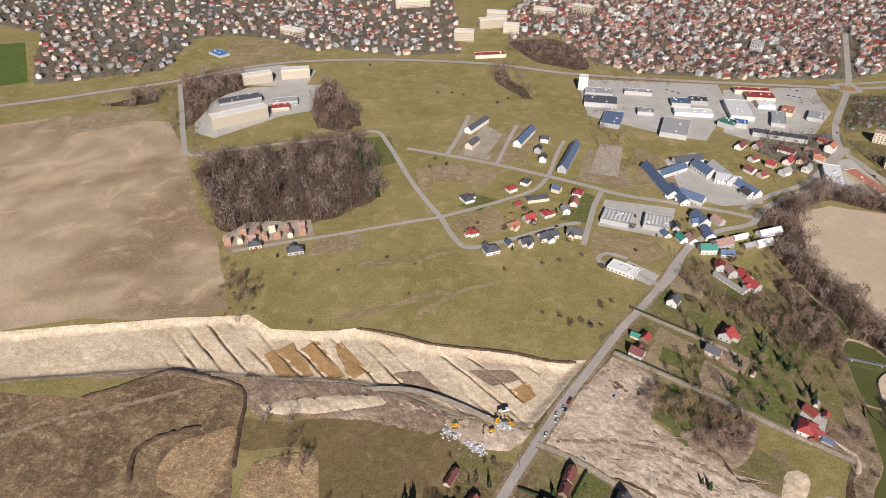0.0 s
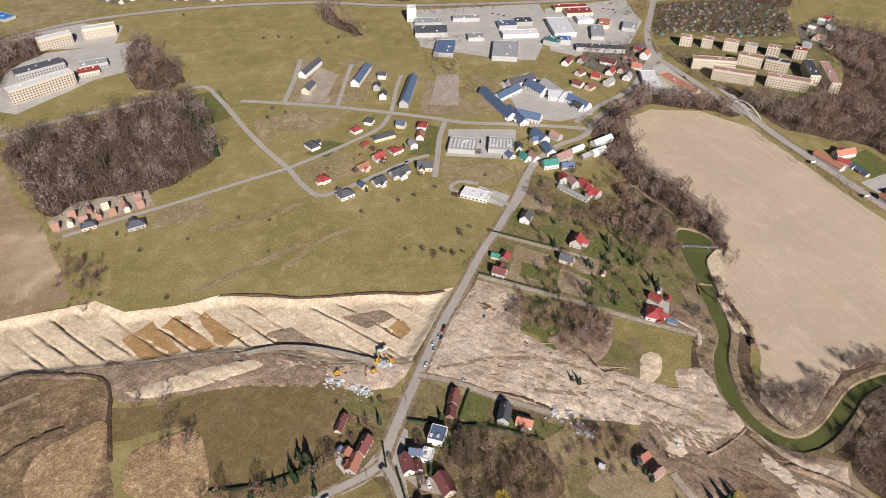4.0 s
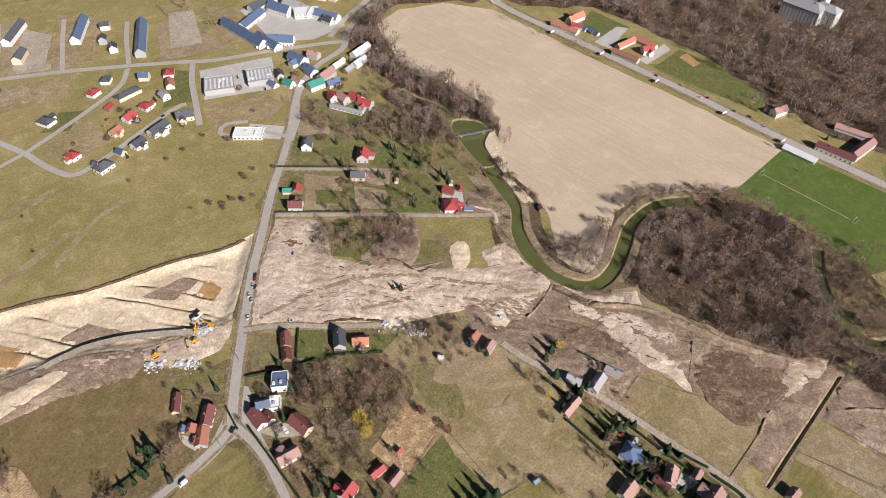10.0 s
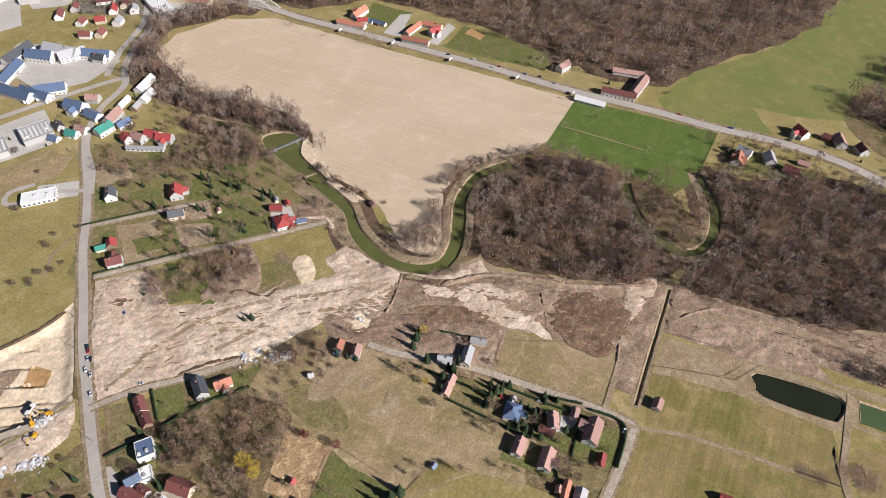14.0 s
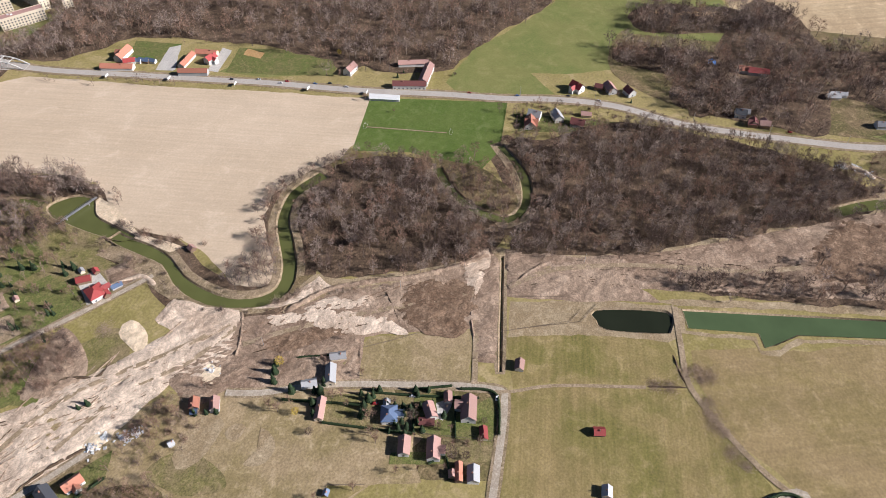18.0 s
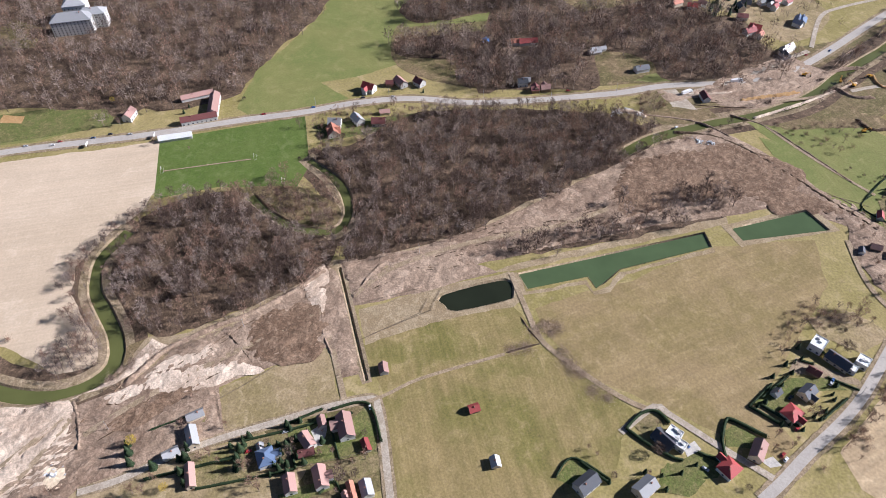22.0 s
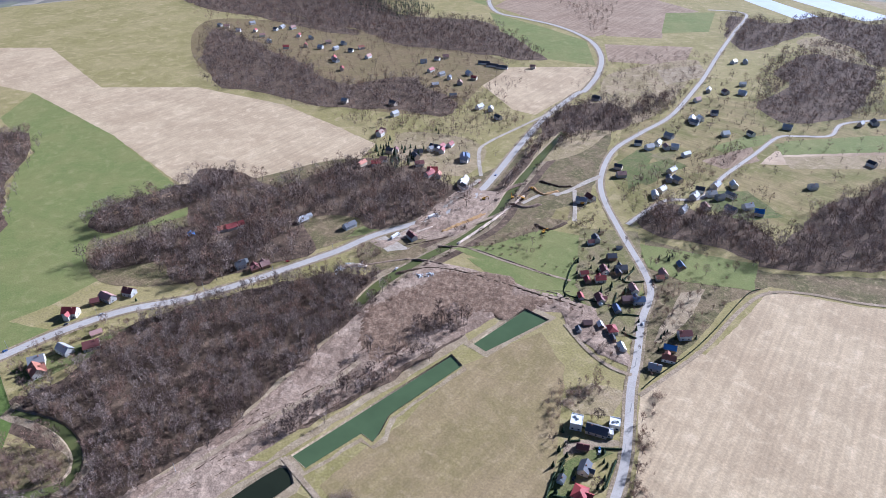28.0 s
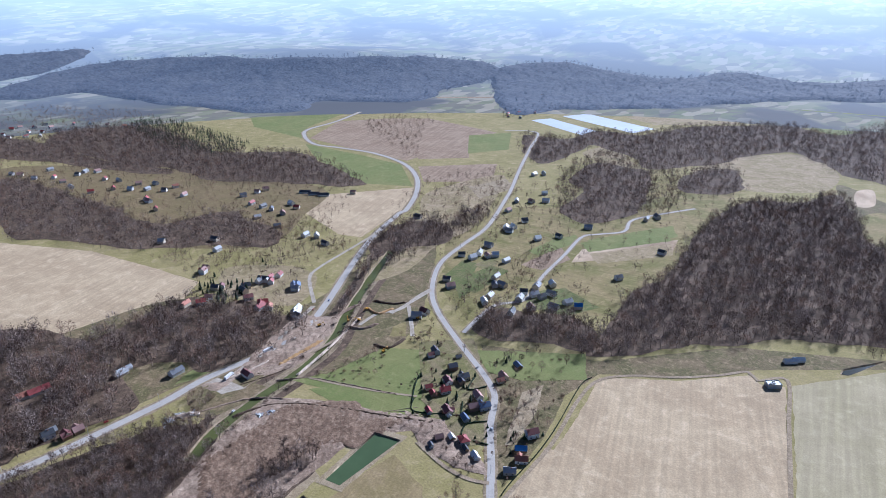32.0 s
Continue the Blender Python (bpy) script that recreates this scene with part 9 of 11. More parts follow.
woodland("woodland", [(505, -1399), (476, -1484), (420, -1499), (380, -1339), (424, -1278), (473, -1288)], 9, "bare", 75, "leafless brown deciduous trees standing close together")
woodland("woodland", [(329, -798), (315, -859), (344, -1039), (352, -1223), (320, -1315), (259, -1343), (223, -1443), (173, -1329), (123, -1189), (78, -1194), (17, -1310), (-43, -862), (46, -822), (96, -794), (134, -779), (178, -722), (213, -694), (243, -642), (284, -602), (301, -607), (314, -703)], 7.8, "bare", 76, "leafless brown deciduous trees standing close together", lo=.6, hi=1.2)
woodland("woodland", [(439, -581), (440, -629), (393, -648), (357, -668), (310, -651), (293, -606), (336, -594), (379, -567), (421, -558)], 7, "bare", 77, "leafless brown deciduous trees standing close together")
woodland("copse", [(1467, -1396), (1439, -1539), (1323, -1513), (1191, -1315), (1054, -1144), (1201, -1218), (1348, -1281)], 13, "copse", 78, "small leafless trees on rough winter grass", floor=None)
woodland("woodland", [(726, -691), (754, -772), (729, -831), (671, -822), (636, -765), (668, -707), (677, -655), (657, -601), (607, -523), (576, -486), (602, -549), (663, -624)], 8, "bare", 79, "leafless brown deciduous trees standing close together")
woodland("copse", [(902, -650), (907, -703), (777, -665), (755, -635), (816, -585)], 8, "copse", 80, "small leafless trees on rough winter grass", floor=None)
woodland("woodland", [(850, -185), (822, -235), (782, -250), (732, -257), (732, -195), (696, -232), (670, -269), (697, -330), (720, -397), (703, -443), (623, -428), (586, -404), (586, -354), (599, -328), (637, -296), (650, -271), (653, -254), (584, -231), (585, -184), (595, -144), (608, -108)], 9.5, "bare", 81, "leafless brown deciduous trees standing close together")
woodland("copse", [(508, -724), (506, -841), (445, -804), (428, -716), (453, -673)], 9, "copse", 82, "small leafless trees on rough winter grass", floor=None)
woodland("conifer_stand", [(-112, 779), (-101, 789), (-73, 679), (-79, 659), (-88, 672)], 6, "conifer", 87, "dark green conifers standing close together", floor=None)
woodland("thicket", [(-355, 871), (-305, 751), (-235, 595), (-215, 553), (-220, 549), (-252, 618), (-306, 736)], 6, "bush", 88, "leafless brown shrubs and saplings on rough ground", floor=None)
woodland("thicket", [(247, 524), (279, 480), (311, 449), (329, 406), (318, 393), (289, 420), (256, 460)], 5, "bush", 89, "leafless brown shrubs and saplings on rough ground", floor=None)
woodland("woodland", [(417, 675), (468, 673), (503, 644), (530, 604), (509, 594), (469, 622), (430, 644), (397, 636), (376, 607), (361, 560), (355, 517), (365, 484), (374, 427), (364, 396), (348, 383), (350, 415), (338, 434), (328, 463), (327, 492), (329, 522), (325, 567), (339, 614), (368, 648)], 5.5, "bare", 90, "leafless brown deciduous trees standing close together")
woodland("woodland", [(320, 464), (346, 459), (349, 423), (322, 404), (320, 381), (306, 384), (297, 409), (301, 433)], 6, "bare", 91, "leafless brown deciduous trees standing close together")
woodland("woodland", [(750, 1031), (897, 1034), (795, 878), (767, 907), (735, 965)], 8, "bare", 92, "leafless brown deciduous trees standing close together")
woodland("thicket", [(204, 966), (241, 904), (246, 893), (222, 768), (217, 777)], 5, "bush", 93, "leafless brown shrubs and saplings on rough ground", floor=None)
woodland("thicket", [(231, 734), (249, 664), (270, 647), (262, 642), (234, 660), (220, 721)], 4.5, "bush", 94, "leafless brown shrubs and saplings on rough ground", floor=None)
woodland("copse", [(200, 362), (226, 344), (207, 311), (190, 314), (191, 338)], 6, "copse", 96, "small leafless trees on rough winter grass", floor=None)
woodland("thicket", [(158, 364), (173, 367), (165, 343), (150, 340)], 6, "bush", 97, "leafless brown shrubs and saplings on rough ground", floor=None)
woodland("copse", [(540, 807), (547, 758), (515, 704), (517, 720), (518, 782)], 8, "copse", 98, "small leafless trees on rough winter grass", floor=None)
woodland("copse", [(524, 719), (542, 683), (583, 651), (559, 648), (519, 671)], 9, "copse", 99, "small leafless trees on rough winter grass", floor=None)
woodland("thicket", [(303, 342), (324, 352), (314, 327), (286, 296), (292, 319)], 6, "bush", 100, "leafless brown shrubs and saplings on rough ground", floor=None)
woodland("woodland", [(1668, -2335), (1532, -2646), (1261, -2638), (1036, -2670), (885, -2866), (567, -2827), (299, -3043), (253, -2724), (580, -2516), (774, -2269), (926, -2085), (1110, -1936), (1222, -1778)], 18, "bare", 101, "leafless brown deciduous trees standing close together", floor=None)
woodland("woodland", [(3246, -905), (3244, -1160), (3154, -1356), (2989, -1186), (2906, -1022), (2914, -795)], 16, "bare", 102, "leafless brown deciduous trees standing close together", floor=None)
woodland("conifer_stand", [(-25, 268), (-15, 264), (-15, 253), (-23, 252), (-27, 261)], 5, "conifer", 103, "dark green conifers standing close together", floor=None)
woodland("copse", [(68, 248), (88, 251), (123, 235), (130, 200), (85, 183), (65, 176), (48, 177), (45, 196), (64, 207), (63, 236)], 4.0, "copse", 104, "leafless garden trees and saplings standing close together", floor=None, lo=.6, hi=1.15)
woodland("thicket", [(154, 240), (179, 232), (185, 215), (166, 201), (153, 215), (147, 231)], 5, "bush", 105, "leafless brown shrubs and saplings on rough ground", floor=None)
woodland("riverside_wood", [(301, 238), (323, 223), (356, 237), (393, 241), (414, 229), (436, 214), (428, 209), (403, 221), (375, 222), (350, 218), (325, 202), (312, 200), (302, 208), (292, 223)], 4.2, "bare", 106, "leafless riverside trees leaning over the water", floor=None, lo=.45, hi=.85)
woodland("riverside_wood", [(353, 476), (363, 436), (362, 403), (362, 376), (350, 357), (358, 380), (359, 408), (342, 438), (340, 460)], 4.6, "bare", 107, "leafless riverside trees leaning over the water", floor=None, lo=.5, hi=.9)
woodland("thicket", [(327, 334), (324, 288), (320, 265), (313, 278), (317, 322)], 7, "bush", 108, "leafless brown shrubs along the river bank", floor=None)
woodland("thicket", [(484, 100), (471, 74), (460, 48), (432, 34), (414, 53), (449, 88)], 6, "copse", 109, "leafless brown saplings beside the old arm", floor=None)
woodland("copse", [(233, 541), (267, 498), (293, 463), (288, 424), (246, 444), (232, 484), (219, 516)], 9, "copse", 110, "small leafless garden trees on rough grass", floor=None)
woodland("copse", [(308, 517), (338, 449), (334, 413), (316, 393), (294, 430), (286, 471)], 6.5, "copse", 111, "small leafless garden trees on rough grass", floor=None)
woodland("copse", [(282, 449), (302, 408), (294, 369), (264, 357), (252, 381), (262, 416)], 11, "copse", 112, "small leafless garden trees on rough grass", floor=None)
woodland("thicket", [(-195, 512), (-169, 495), (-170, 454), (-182, 446), (-197, 481)], 7, "bush", 113, "leafless brown shrubs at the field corner", floor=None)
woodland("thicket", [(183, -281), (232, -359), (239, -377), (230, -370), (175, -280), (155, -247), (159, -246)], 7, "bush", 114, "leafless brown shrubs along the road edge", floor=None)
woodland("woodland", [(690, -646), (718, -735), (701, -831), (684, -920), (649, -868), (669, -771), (650, -659)], 7, "bare", 115, "leafless trees along a winding stream", floor=None)
woodland("woodland", [(644, -1120), (732, -1357), (683, -1717), (423, -1166), (485, -1082), (542, -1083), (562, -1036)], 9, "bare", 116, "leafless brown deciduous trees standing close together", floor=None)
woodland("copse", [(498, -622), (518, -710), (480, -675), (444, -594), (451, -561)], 9, "copse", 117, "small leafless trees on rough winter grass", floor=None)
woodland("copse", [(503, -708), (412, -772), (368, -692), (428, -617)], 17, "copse", 118, "small leafless garden trees between the houses", floor=None)
woodland("copse", [(733, -995), (666, -1145), (533, -947), (563, -826), (575, -729)], 17, "copse", 119, "small leafless garden trees between the houses", floor=None)
woodland("conifer_stand", [(787, -428), (771, -458), (720, -430), (715, -405), (749, -405)], 10, "conifer", 120, "dark green conifers between the houses", floor=None)
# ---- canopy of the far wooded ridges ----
# blue haze over the far treetops is put into the material as glow
CANOPY = ground_mat("forest_with_haze_glow", (0.06, 0.058, 0.062), (0.085, 0.08, 0.078), (0.05, 0.055, 0.06), 140, 22, bump=0.9, grain=0.5)
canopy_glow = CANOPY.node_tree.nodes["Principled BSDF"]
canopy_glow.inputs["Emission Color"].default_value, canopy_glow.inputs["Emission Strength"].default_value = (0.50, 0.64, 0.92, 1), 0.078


def crowns_rolling(x, y, d):
    k = np.clip(d / 20, 0, 1)
    return k * (9 + 5 * vnoise(x, y, 34.0, 7.0) + 4 * vnoise(x, y, 90.0, 3.0))


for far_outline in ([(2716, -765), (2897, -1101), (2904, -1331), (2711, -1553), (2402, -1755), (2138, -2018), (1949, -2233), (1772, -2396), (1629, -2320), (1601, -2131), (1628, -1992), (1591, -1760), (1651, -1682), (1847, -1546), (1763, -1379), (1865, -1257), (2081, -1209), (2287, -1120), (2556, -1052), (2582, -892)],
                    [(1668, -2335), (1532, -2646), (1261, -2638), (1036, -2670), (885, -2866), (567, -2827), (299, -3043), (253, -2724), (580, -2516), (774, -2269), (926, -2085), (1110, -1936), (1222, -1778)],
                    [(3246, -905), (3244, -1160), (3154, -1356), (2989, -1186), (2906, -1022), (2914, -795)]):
    sheet("distant_canopy", ragged(far_outline, 30.0, 22.0, 1.5), CANOPY, 0.5, 26.0, crowns_rolling, cut=False, label="unbroken distant forest canopy in painted blue haze", category="backdrop")
# ---- single trees and shrubs ----
CROWN_MATS = {"tree": TWIG_RED, "bush": TWIG, "conifer": NEEDLE, "budding": TWIG_BUD, "plum": TWIG_PLUM}
SINGLE = {}
TREE_LABEL = {"tree": "leafless brown deciduous tree with a spreading crown", "bush": "round leafless bush on the meadow", "conifer": "dark green garden conifer with drooping branches",
              "budding": "small tree in yellow spring bud", "plum": "dark red budding ornamental tree"}


def single_tree(kind, h, x, y, seed):
    rng = np.random.default_rng(seed + 77)
    key = (kind, seed % 6)
    if key not in SINGLE:
        if kind == "conifer":
            tp = conifer(200 + seed % 6, 10.0, 15, 15)
        elif kind == "bush":
            tp = round_tree(210 + seed % 6, 10.0, 460, .0135, .14, .46)
        else:
            tp = bare_tree(220 + seed % 6, 10.0, 13, 34, 1.0, 5, .0045, .45) if kind == "tree" else round_tree(220 + seed % 6, 10.0, 560, .009, .13, .34)
        SINGLE[key] = (mesh_from("trunk", tp[0], tp[1], BARK), mesh_from("crown", tp[2], tp[3], CROWN_MATS[kind]))
    nm = {"bush": "bush", "conifer": "conifer"}.get(kind, "tree")
    base = tagged(new(nm), TREE_LABEL[kind], nm, "garden conifers" if kind == "conifer" else "meadow bushes" if kind == "bush" else "single trees")
    k = h / 10 * rng.uniform(.8, 1.2)
    base.matrix_world = pose(x, y, float(lie(x, y)), 0, 0, rng.uniform(0, 360)) @ Matrix.Diagonal((k, k, k, 1))
    part("trunk", SINGLE[key][0], None, base), part("crown", SINGLE[key][1], None, base)
    return base


# ---- hedges and fences ----
WOOD = thing_mat("grey_weathered_wood", (0.24, 0.19, 0.14), 0.9, vary=0.3)
STEEL = thing_mat("galvanised_steel", (0.42, 0.42, 0.42), 0.45, 0.6, vary=0.2)


def hedge(line, h, w, seed):
    """A clipped evergreen hedge: a dense row of small leaf blades over a dark core."""
    rng = np.random.default_rng(seed + 31)
    p = curve_through(line, 1.0)
    V, F = [], []
    for x, y in p:
        for k in range(26):
            o = np.array((x, y, 0)) + rng.uniform(-1, 1, 3) * (w / 2, w / 2, 0) + (0, 0, rng.uniform(.1, h))
            sliver(o, rng.normal(size=3) + (0, 0, .5), rng.uniform(.3, .6), rng.uniform(.12, .25), rng, V, F)
    base = tagged(new("hedge"), "dense dark green clipped garden hedge", "hedge", "garden hedges")
    base.location = (0, 0, 0)
    part("leaves", mesh_from("leaves", np.array(V), np.array(F), NEEDLE), None, base)
    t = np.gradient(p, axis=0)
    t /= np.linalg.norm(t, axis=1)[:, None] + 1e-9
    s = np.c_[-t[:, 1], t[:, 0]] * w * .36
    n = len(p)
    rows = [np.c_[p + s, np.full(n, -.2)], np.c_[p + s, np.full(n, h * .85)], np.c_[p - s, np.full(n, h * .85)], np.c_[p - s, np.full(n, -.2)]]
    core = np.array([(j * n + i, j * n + i + 1, (j + 1) * n + i + 1, (j + 1) * n + i) for j in range(3) for i in range(n - 1)])
    part("core", mesh_from("core", np.vstack(rows), core, NEEDLE), None, base)
    return base


def fence(line, h, seed):
    base = tagged(new("fence"), "low wooden post and rail fence round a plot" if h < 2 else "solid grey site fence round a building plot", "fence", "fences")
    pts = np.asarray(line, float)
    post = boxes([(0, 0, h / 2 - .2, .14, .14, h + .4)])
    pm = bpy.data.meshes.new("post")
    post.to_mesh(pm), post.free()
    pm.materials.append(WOOD)
    for a, b in zip(pts[:-1], pts[1:]):
        d = np.linalg.norm(b - a)
        turn = math.degrees(math.atan2(b[1] - a[1], b[0] - a[0]))
        n = max(1, int(d / 5))
        for i in range(n + 1):
            q = part("post", pm, None, base)
            q.location = (*(a + (b - a) * i / n), 0)
        for z, hh in ((h * .45, .14), (h * .85, .14)) if h < 2 else ((h * .5, h * .9),):
            q = part("rail", boxes([(0, 0, z, d, .06, hh)]), WOOD, base)
            q.matrix_basis = pose(*((a + b) / 2), 0, 0, 0, turn)
    return base


# ---- vehicles ----
TYRE = thing_mat("black_rubber", (0.02, 0.02, 0.02), 0.8, vary=0.1)
GLASS = thing_mat("car_glass", (0.02, 0.025, 0.03), 0.08, vary=0.1, spec=0.7)
PAINTS = [thing_mat(n, c, 0.3, vary=0.1, spec=0.6) for n, c in (("dark_car_paint", (0.03, 0.035, 0.05)), ("silver_car_paint", (0.45, 0.46, 0.48)), ("white_car_paint", (0.75, 0.75, 0.75)), ("red_car_paint", (0.35, 0.03, 0.03)), ("blue_car_paint", (0.05, 0.12, 0.3)))]
PAINT_WORDS = ["dark", "silver", "white", "red", "blue"]


def profile(name, outline, width, material, taper=0.0):
    """A body drawn in side view (x, z) and given a width."""
    n = len(outline)
    top = max(z for _, z in outline)
    V = []
    for s in (-1, 1):
        V += [(x, s * (width / 2 - taper * z / top), z) for x, z in outline]
    F = [tuple(range(n)), tuple(range(2 * n - 1, n - 1, -1))] + [(i, i + n, (i + 1) % n + n, (i + 1) % n) for i in range(n)]
    me = mesh_from(name, V, F, material)
    bm = bmesh.new()
    bm.from_mesh(me)
    bmesh.ops.recalc_face_normals(bm, faces=bm.faces)
    bmesh.ops.bevel(bm, geom=bm.edges[:], offset=.05, segments=1, affect="EDGES")
    bm.to_mesh(me), bm.free()
    return me


def wheel_mesh(r, w):
    bm = bmesh.new()
    bmesh.ops.create_cone(bm, segments=14, radius1=r, radius2=r, depth=w, cap_ends=True, matrix=Matrix.Rotation(math.pi / 2, 4, "X"))
    me = bpy.data.meshes.new("wheel")
    bm.to_mesh(me), bm.free()
    me.materials.append(TYRE)
    return me


WHEEL, BIG_WHEEL = wheel_mesh(.33, .22), wheel_mesh(.5, .32)
VEHICLES = {}


def vehicle(kind, x, y, turn, paint):
    z = float(lie(x, y)) + (.44 if near_road(x, y, 6) else .2)
    key = (kind, paint)
    m = pose(x, y, z, 0, 0, turn)
    if key in VEHICLES:
        return copy_thing(VEHICLES[key], m)
    nm = {"car": "car", "van": "van", "truck": "lorry"}[kind]
    base = tagged(new(nm), f"{PAINT_WORDS[paint]} {'parked or passing ' if kind == 'car' else ''}{nm} on a grey road", nm, "vehicles")
    pm = PAINTS[paint]
    if kind == "car":
        part("body", profile("body", [(-2.1, .3), (-2.15, .75), (-1.9, .95), (2.0, .85), (2.15, .6), (2.1, .3)], 1.78, pm), None, base)
        part("cabin", profile("cabin", [(-1.7, .93), (-1.2, 1.42), (.35, 1.45), (1.1, .9)], 1.6, GLASS, .12), None, base)
        part("roof", boxes([(-.4, 0, 1.45, 1.5, 1.3, .06)]), pm, base)
        wl = [(-1.3, .33), (1.3, .33)]
        hw, wm = .8, WHEEL
        for s in (-1, 1):
            part("headlight", boxes([(2.1, s * .62, .66, .12, .35, .16)]), WALLS[0], base)
    elif kind == "van":
        part("body", profile("body", [(-2.6, .35), (-2.6, 2.2), (1.3, 2.25), (2.1, 1.3), (2.6, 1.1), (2.6, .35)], 2.0, pm), None, base)
        part("windscreen", boxes([(1.72, 0, 1.8, .7, 1.7, .5)]), GLASS, base)
        wl, hw, wm = [(-1.7, .36), (1.7, .36)], .9, WHEEL
    else:
        part("cargo_box", boxes([(-1.5, 0, 2.3, 10.5, 2.5, 2.7)]), PAINTS[2], base)
        part("cab", profile("cab", [(4.3, .6), (4.3, 3.1), (5.6, 3.1), (6.4, 2.0), (6.5, .6)], 2.45, pm), None, base)
        part("windscreen", boxes([(6.1, 0, 2.4, .5, 2.1, .8)]), GLASS, base)
        part("chassis", boxes([(-.2, 0, .8, 12.6, .9, .3)]), TYRE, base)
        wl, hw, wm = [(-5, .5), (-3.7, .5), (3.0, .5), (5.4, .5)], 1.1, BIG_WHEEL
    for wx, wz in wl:
        for s in (-1, 1):
            w = part("wheel", wm, None, base)
            w.location = (wx, s * hw, wz)
    base.matrix_world = m
    VEHICLES[key] = base
    return base


def road_way(x, y):
    """The run of the nearest road."""
    best = None
    for o in scene.objects:
        if o.type == "MESH" and o.get("category") == "road":
            v = np.array([q.co[:2] for q in o.data.vertices])
            n = len(v) // 2
            mid = (v[:n] + v[n:]) / 2
            d = ((mid - (x, y)) ** 2).sum(1)
            i = int(d.argmin())
            if best is None or d[i] < best[0]:
                j, k = min(i + 1, n - 1), max(i - 1, 0)
                best = (d[i], math.degrees(math.atan2(*(mid[j] - mid[k])[::-1])))
    return best[1]


YELLOW = thing_mat("yellow_machine_paint", (0.6, 0.32, 0.03), 0.5, vary=0.15)


def digger(x, y, turn, seed):
    base = tagged(new("excavator"), "yellow tracked excavator standing on dug earth", "excavator", "excavators")
    for s in (-1, 1):
        part("track", profile("track", [(-1.9, .05), (-2.1, .5), (-1.8, .95), (1.8, .95), (2.1, .5), (1.9, .05)], .6, TYRE), None, base).location = (0, s * 1.15, 0)
    part("house", boxes([(-.5, 0, 1.7, 3.2, 2.6, 1.2)]), YELLOW, base)
    cab = part("cab", boxes([(.7, .75, 2.6, 1.5, 1.0, 1.7)]), YELLOW, base)
    part("windscreen", boxes([(1.46, .75, 2.8, .06, .85, 1.1)]), GLASS, cab)
    part("boom", profile("boom", [(.8, 1.6), (3.4, 4.6), (5.4, 4.4), (5.4, 4.0), (3.5, 4.1), (1.3, 1.6)], .5, YELLOW), None, base)
    part("stick", profile("stick", [(5.2, 4.5), (5.7, 4.3), (6.4, 1.5), (6.1, 1.5)], .4, YELLOW), None, base)
    part("bucket", profile("bucket", [(5.5, .3), (5.6, 1.5), (6.6, 1.5), (6.8, .6), (6.2, .1)], 1.1, TYRE), None, base)
    base.matrix_world = pose(x, y, ground_under(x, y) + .1, 0, 0, turn)


def ground_under(x, y):
    if inside(np.array([x]), np.array([y]), PIT)[0]:
        return float(dug(np.array([x]), np.array([y]), np.array([0.0]))[0])
    return .35


RUBBLE = thing_mat("broken_concrete", (0.52, 0.52, 0.52), 0.9, vary=0.35, island=True)


def rubble(x, y, seed):
    """A heap of broken concrete slabs."""
    rng = np.random.default_rng(seed + 900)
    bm = bmesh.new()
    for k in range(38):
        a, r = rng.uniform(0, 6.3), abs(rng.normal()) * 3.0
        z = ground_under(x, y) + max(.1, 1.5 - r * .3) * rng.random()
        m = pose(x + r * math.cos(a), y + r * math.sin(a), z, *rng.uniform(-35, 35, 2), rng.uniform(0, 180)) @ Matrix.Diagonal((*rng.uniform(.6, 2.2, 2), rng.uniform(.2, .6), 1))
        bmesh.ops.create_cube(bm, size=1.0, matrix=m)
    base = tagged(new("rubble_heap"), "heap of broken pale concrete slabs on dug earth", "rubble", "rubble heaps", "stuff")
    part("slabs", bm, RUBBLE, base)["kind"] = "stuff"


def billboard(x, y, turn):
    base = tagged(new("billboard"), "white roadside billboard on posts at the field edge", "billboard", "billboards")
    for s in (-1, 1):
        part("post", boxes([(s * 1.8, 0, 1.3, .2, .2, 3.2)]), STEEL, base)
    part("panel", boxes([(0, 0, 3.6, 5.2, .25, 2.5)]), WALLS[0], base)
    part("panel_frame", boxes([(0, 0, 2.3, 5.4, .32, .15), (0, 0, 4.9, 5.4, .32, .15), (-2.65, 0, 3.6, .12, .32, 2.5), (2.65, 0, 3.6, .12, .32, 2.5)]), STEEL, base)
    base.matrix_world = pose(x, y, 0, 0, 0, turn)


def goal(x, y, turn):
    base = tagged(new("goal"), "white football goal frame on green turf", "goal", "goals")
    for s in (-1, 1):
        part("post", boxes([(s * 3.66, 0, 1.2, .14, .14, 2.6)]), WALLS[0], base)
        part("stay", boxes([(s * 3.66, -1.2, .5, .08, 2.4, .08)]), WALLS[0], base)
    part("crossbar", boxes([(0, 0, 2.44, 7.46, .14, .14)]), WALLS[0], base)
    part("ground_bar", boxes([(0, -2.4, .5, 7.4, .08, .08)]), WALLS[0], base)
    base.matrix_world = pose(x, y, .25, 0, 0, turn)


POLES = []


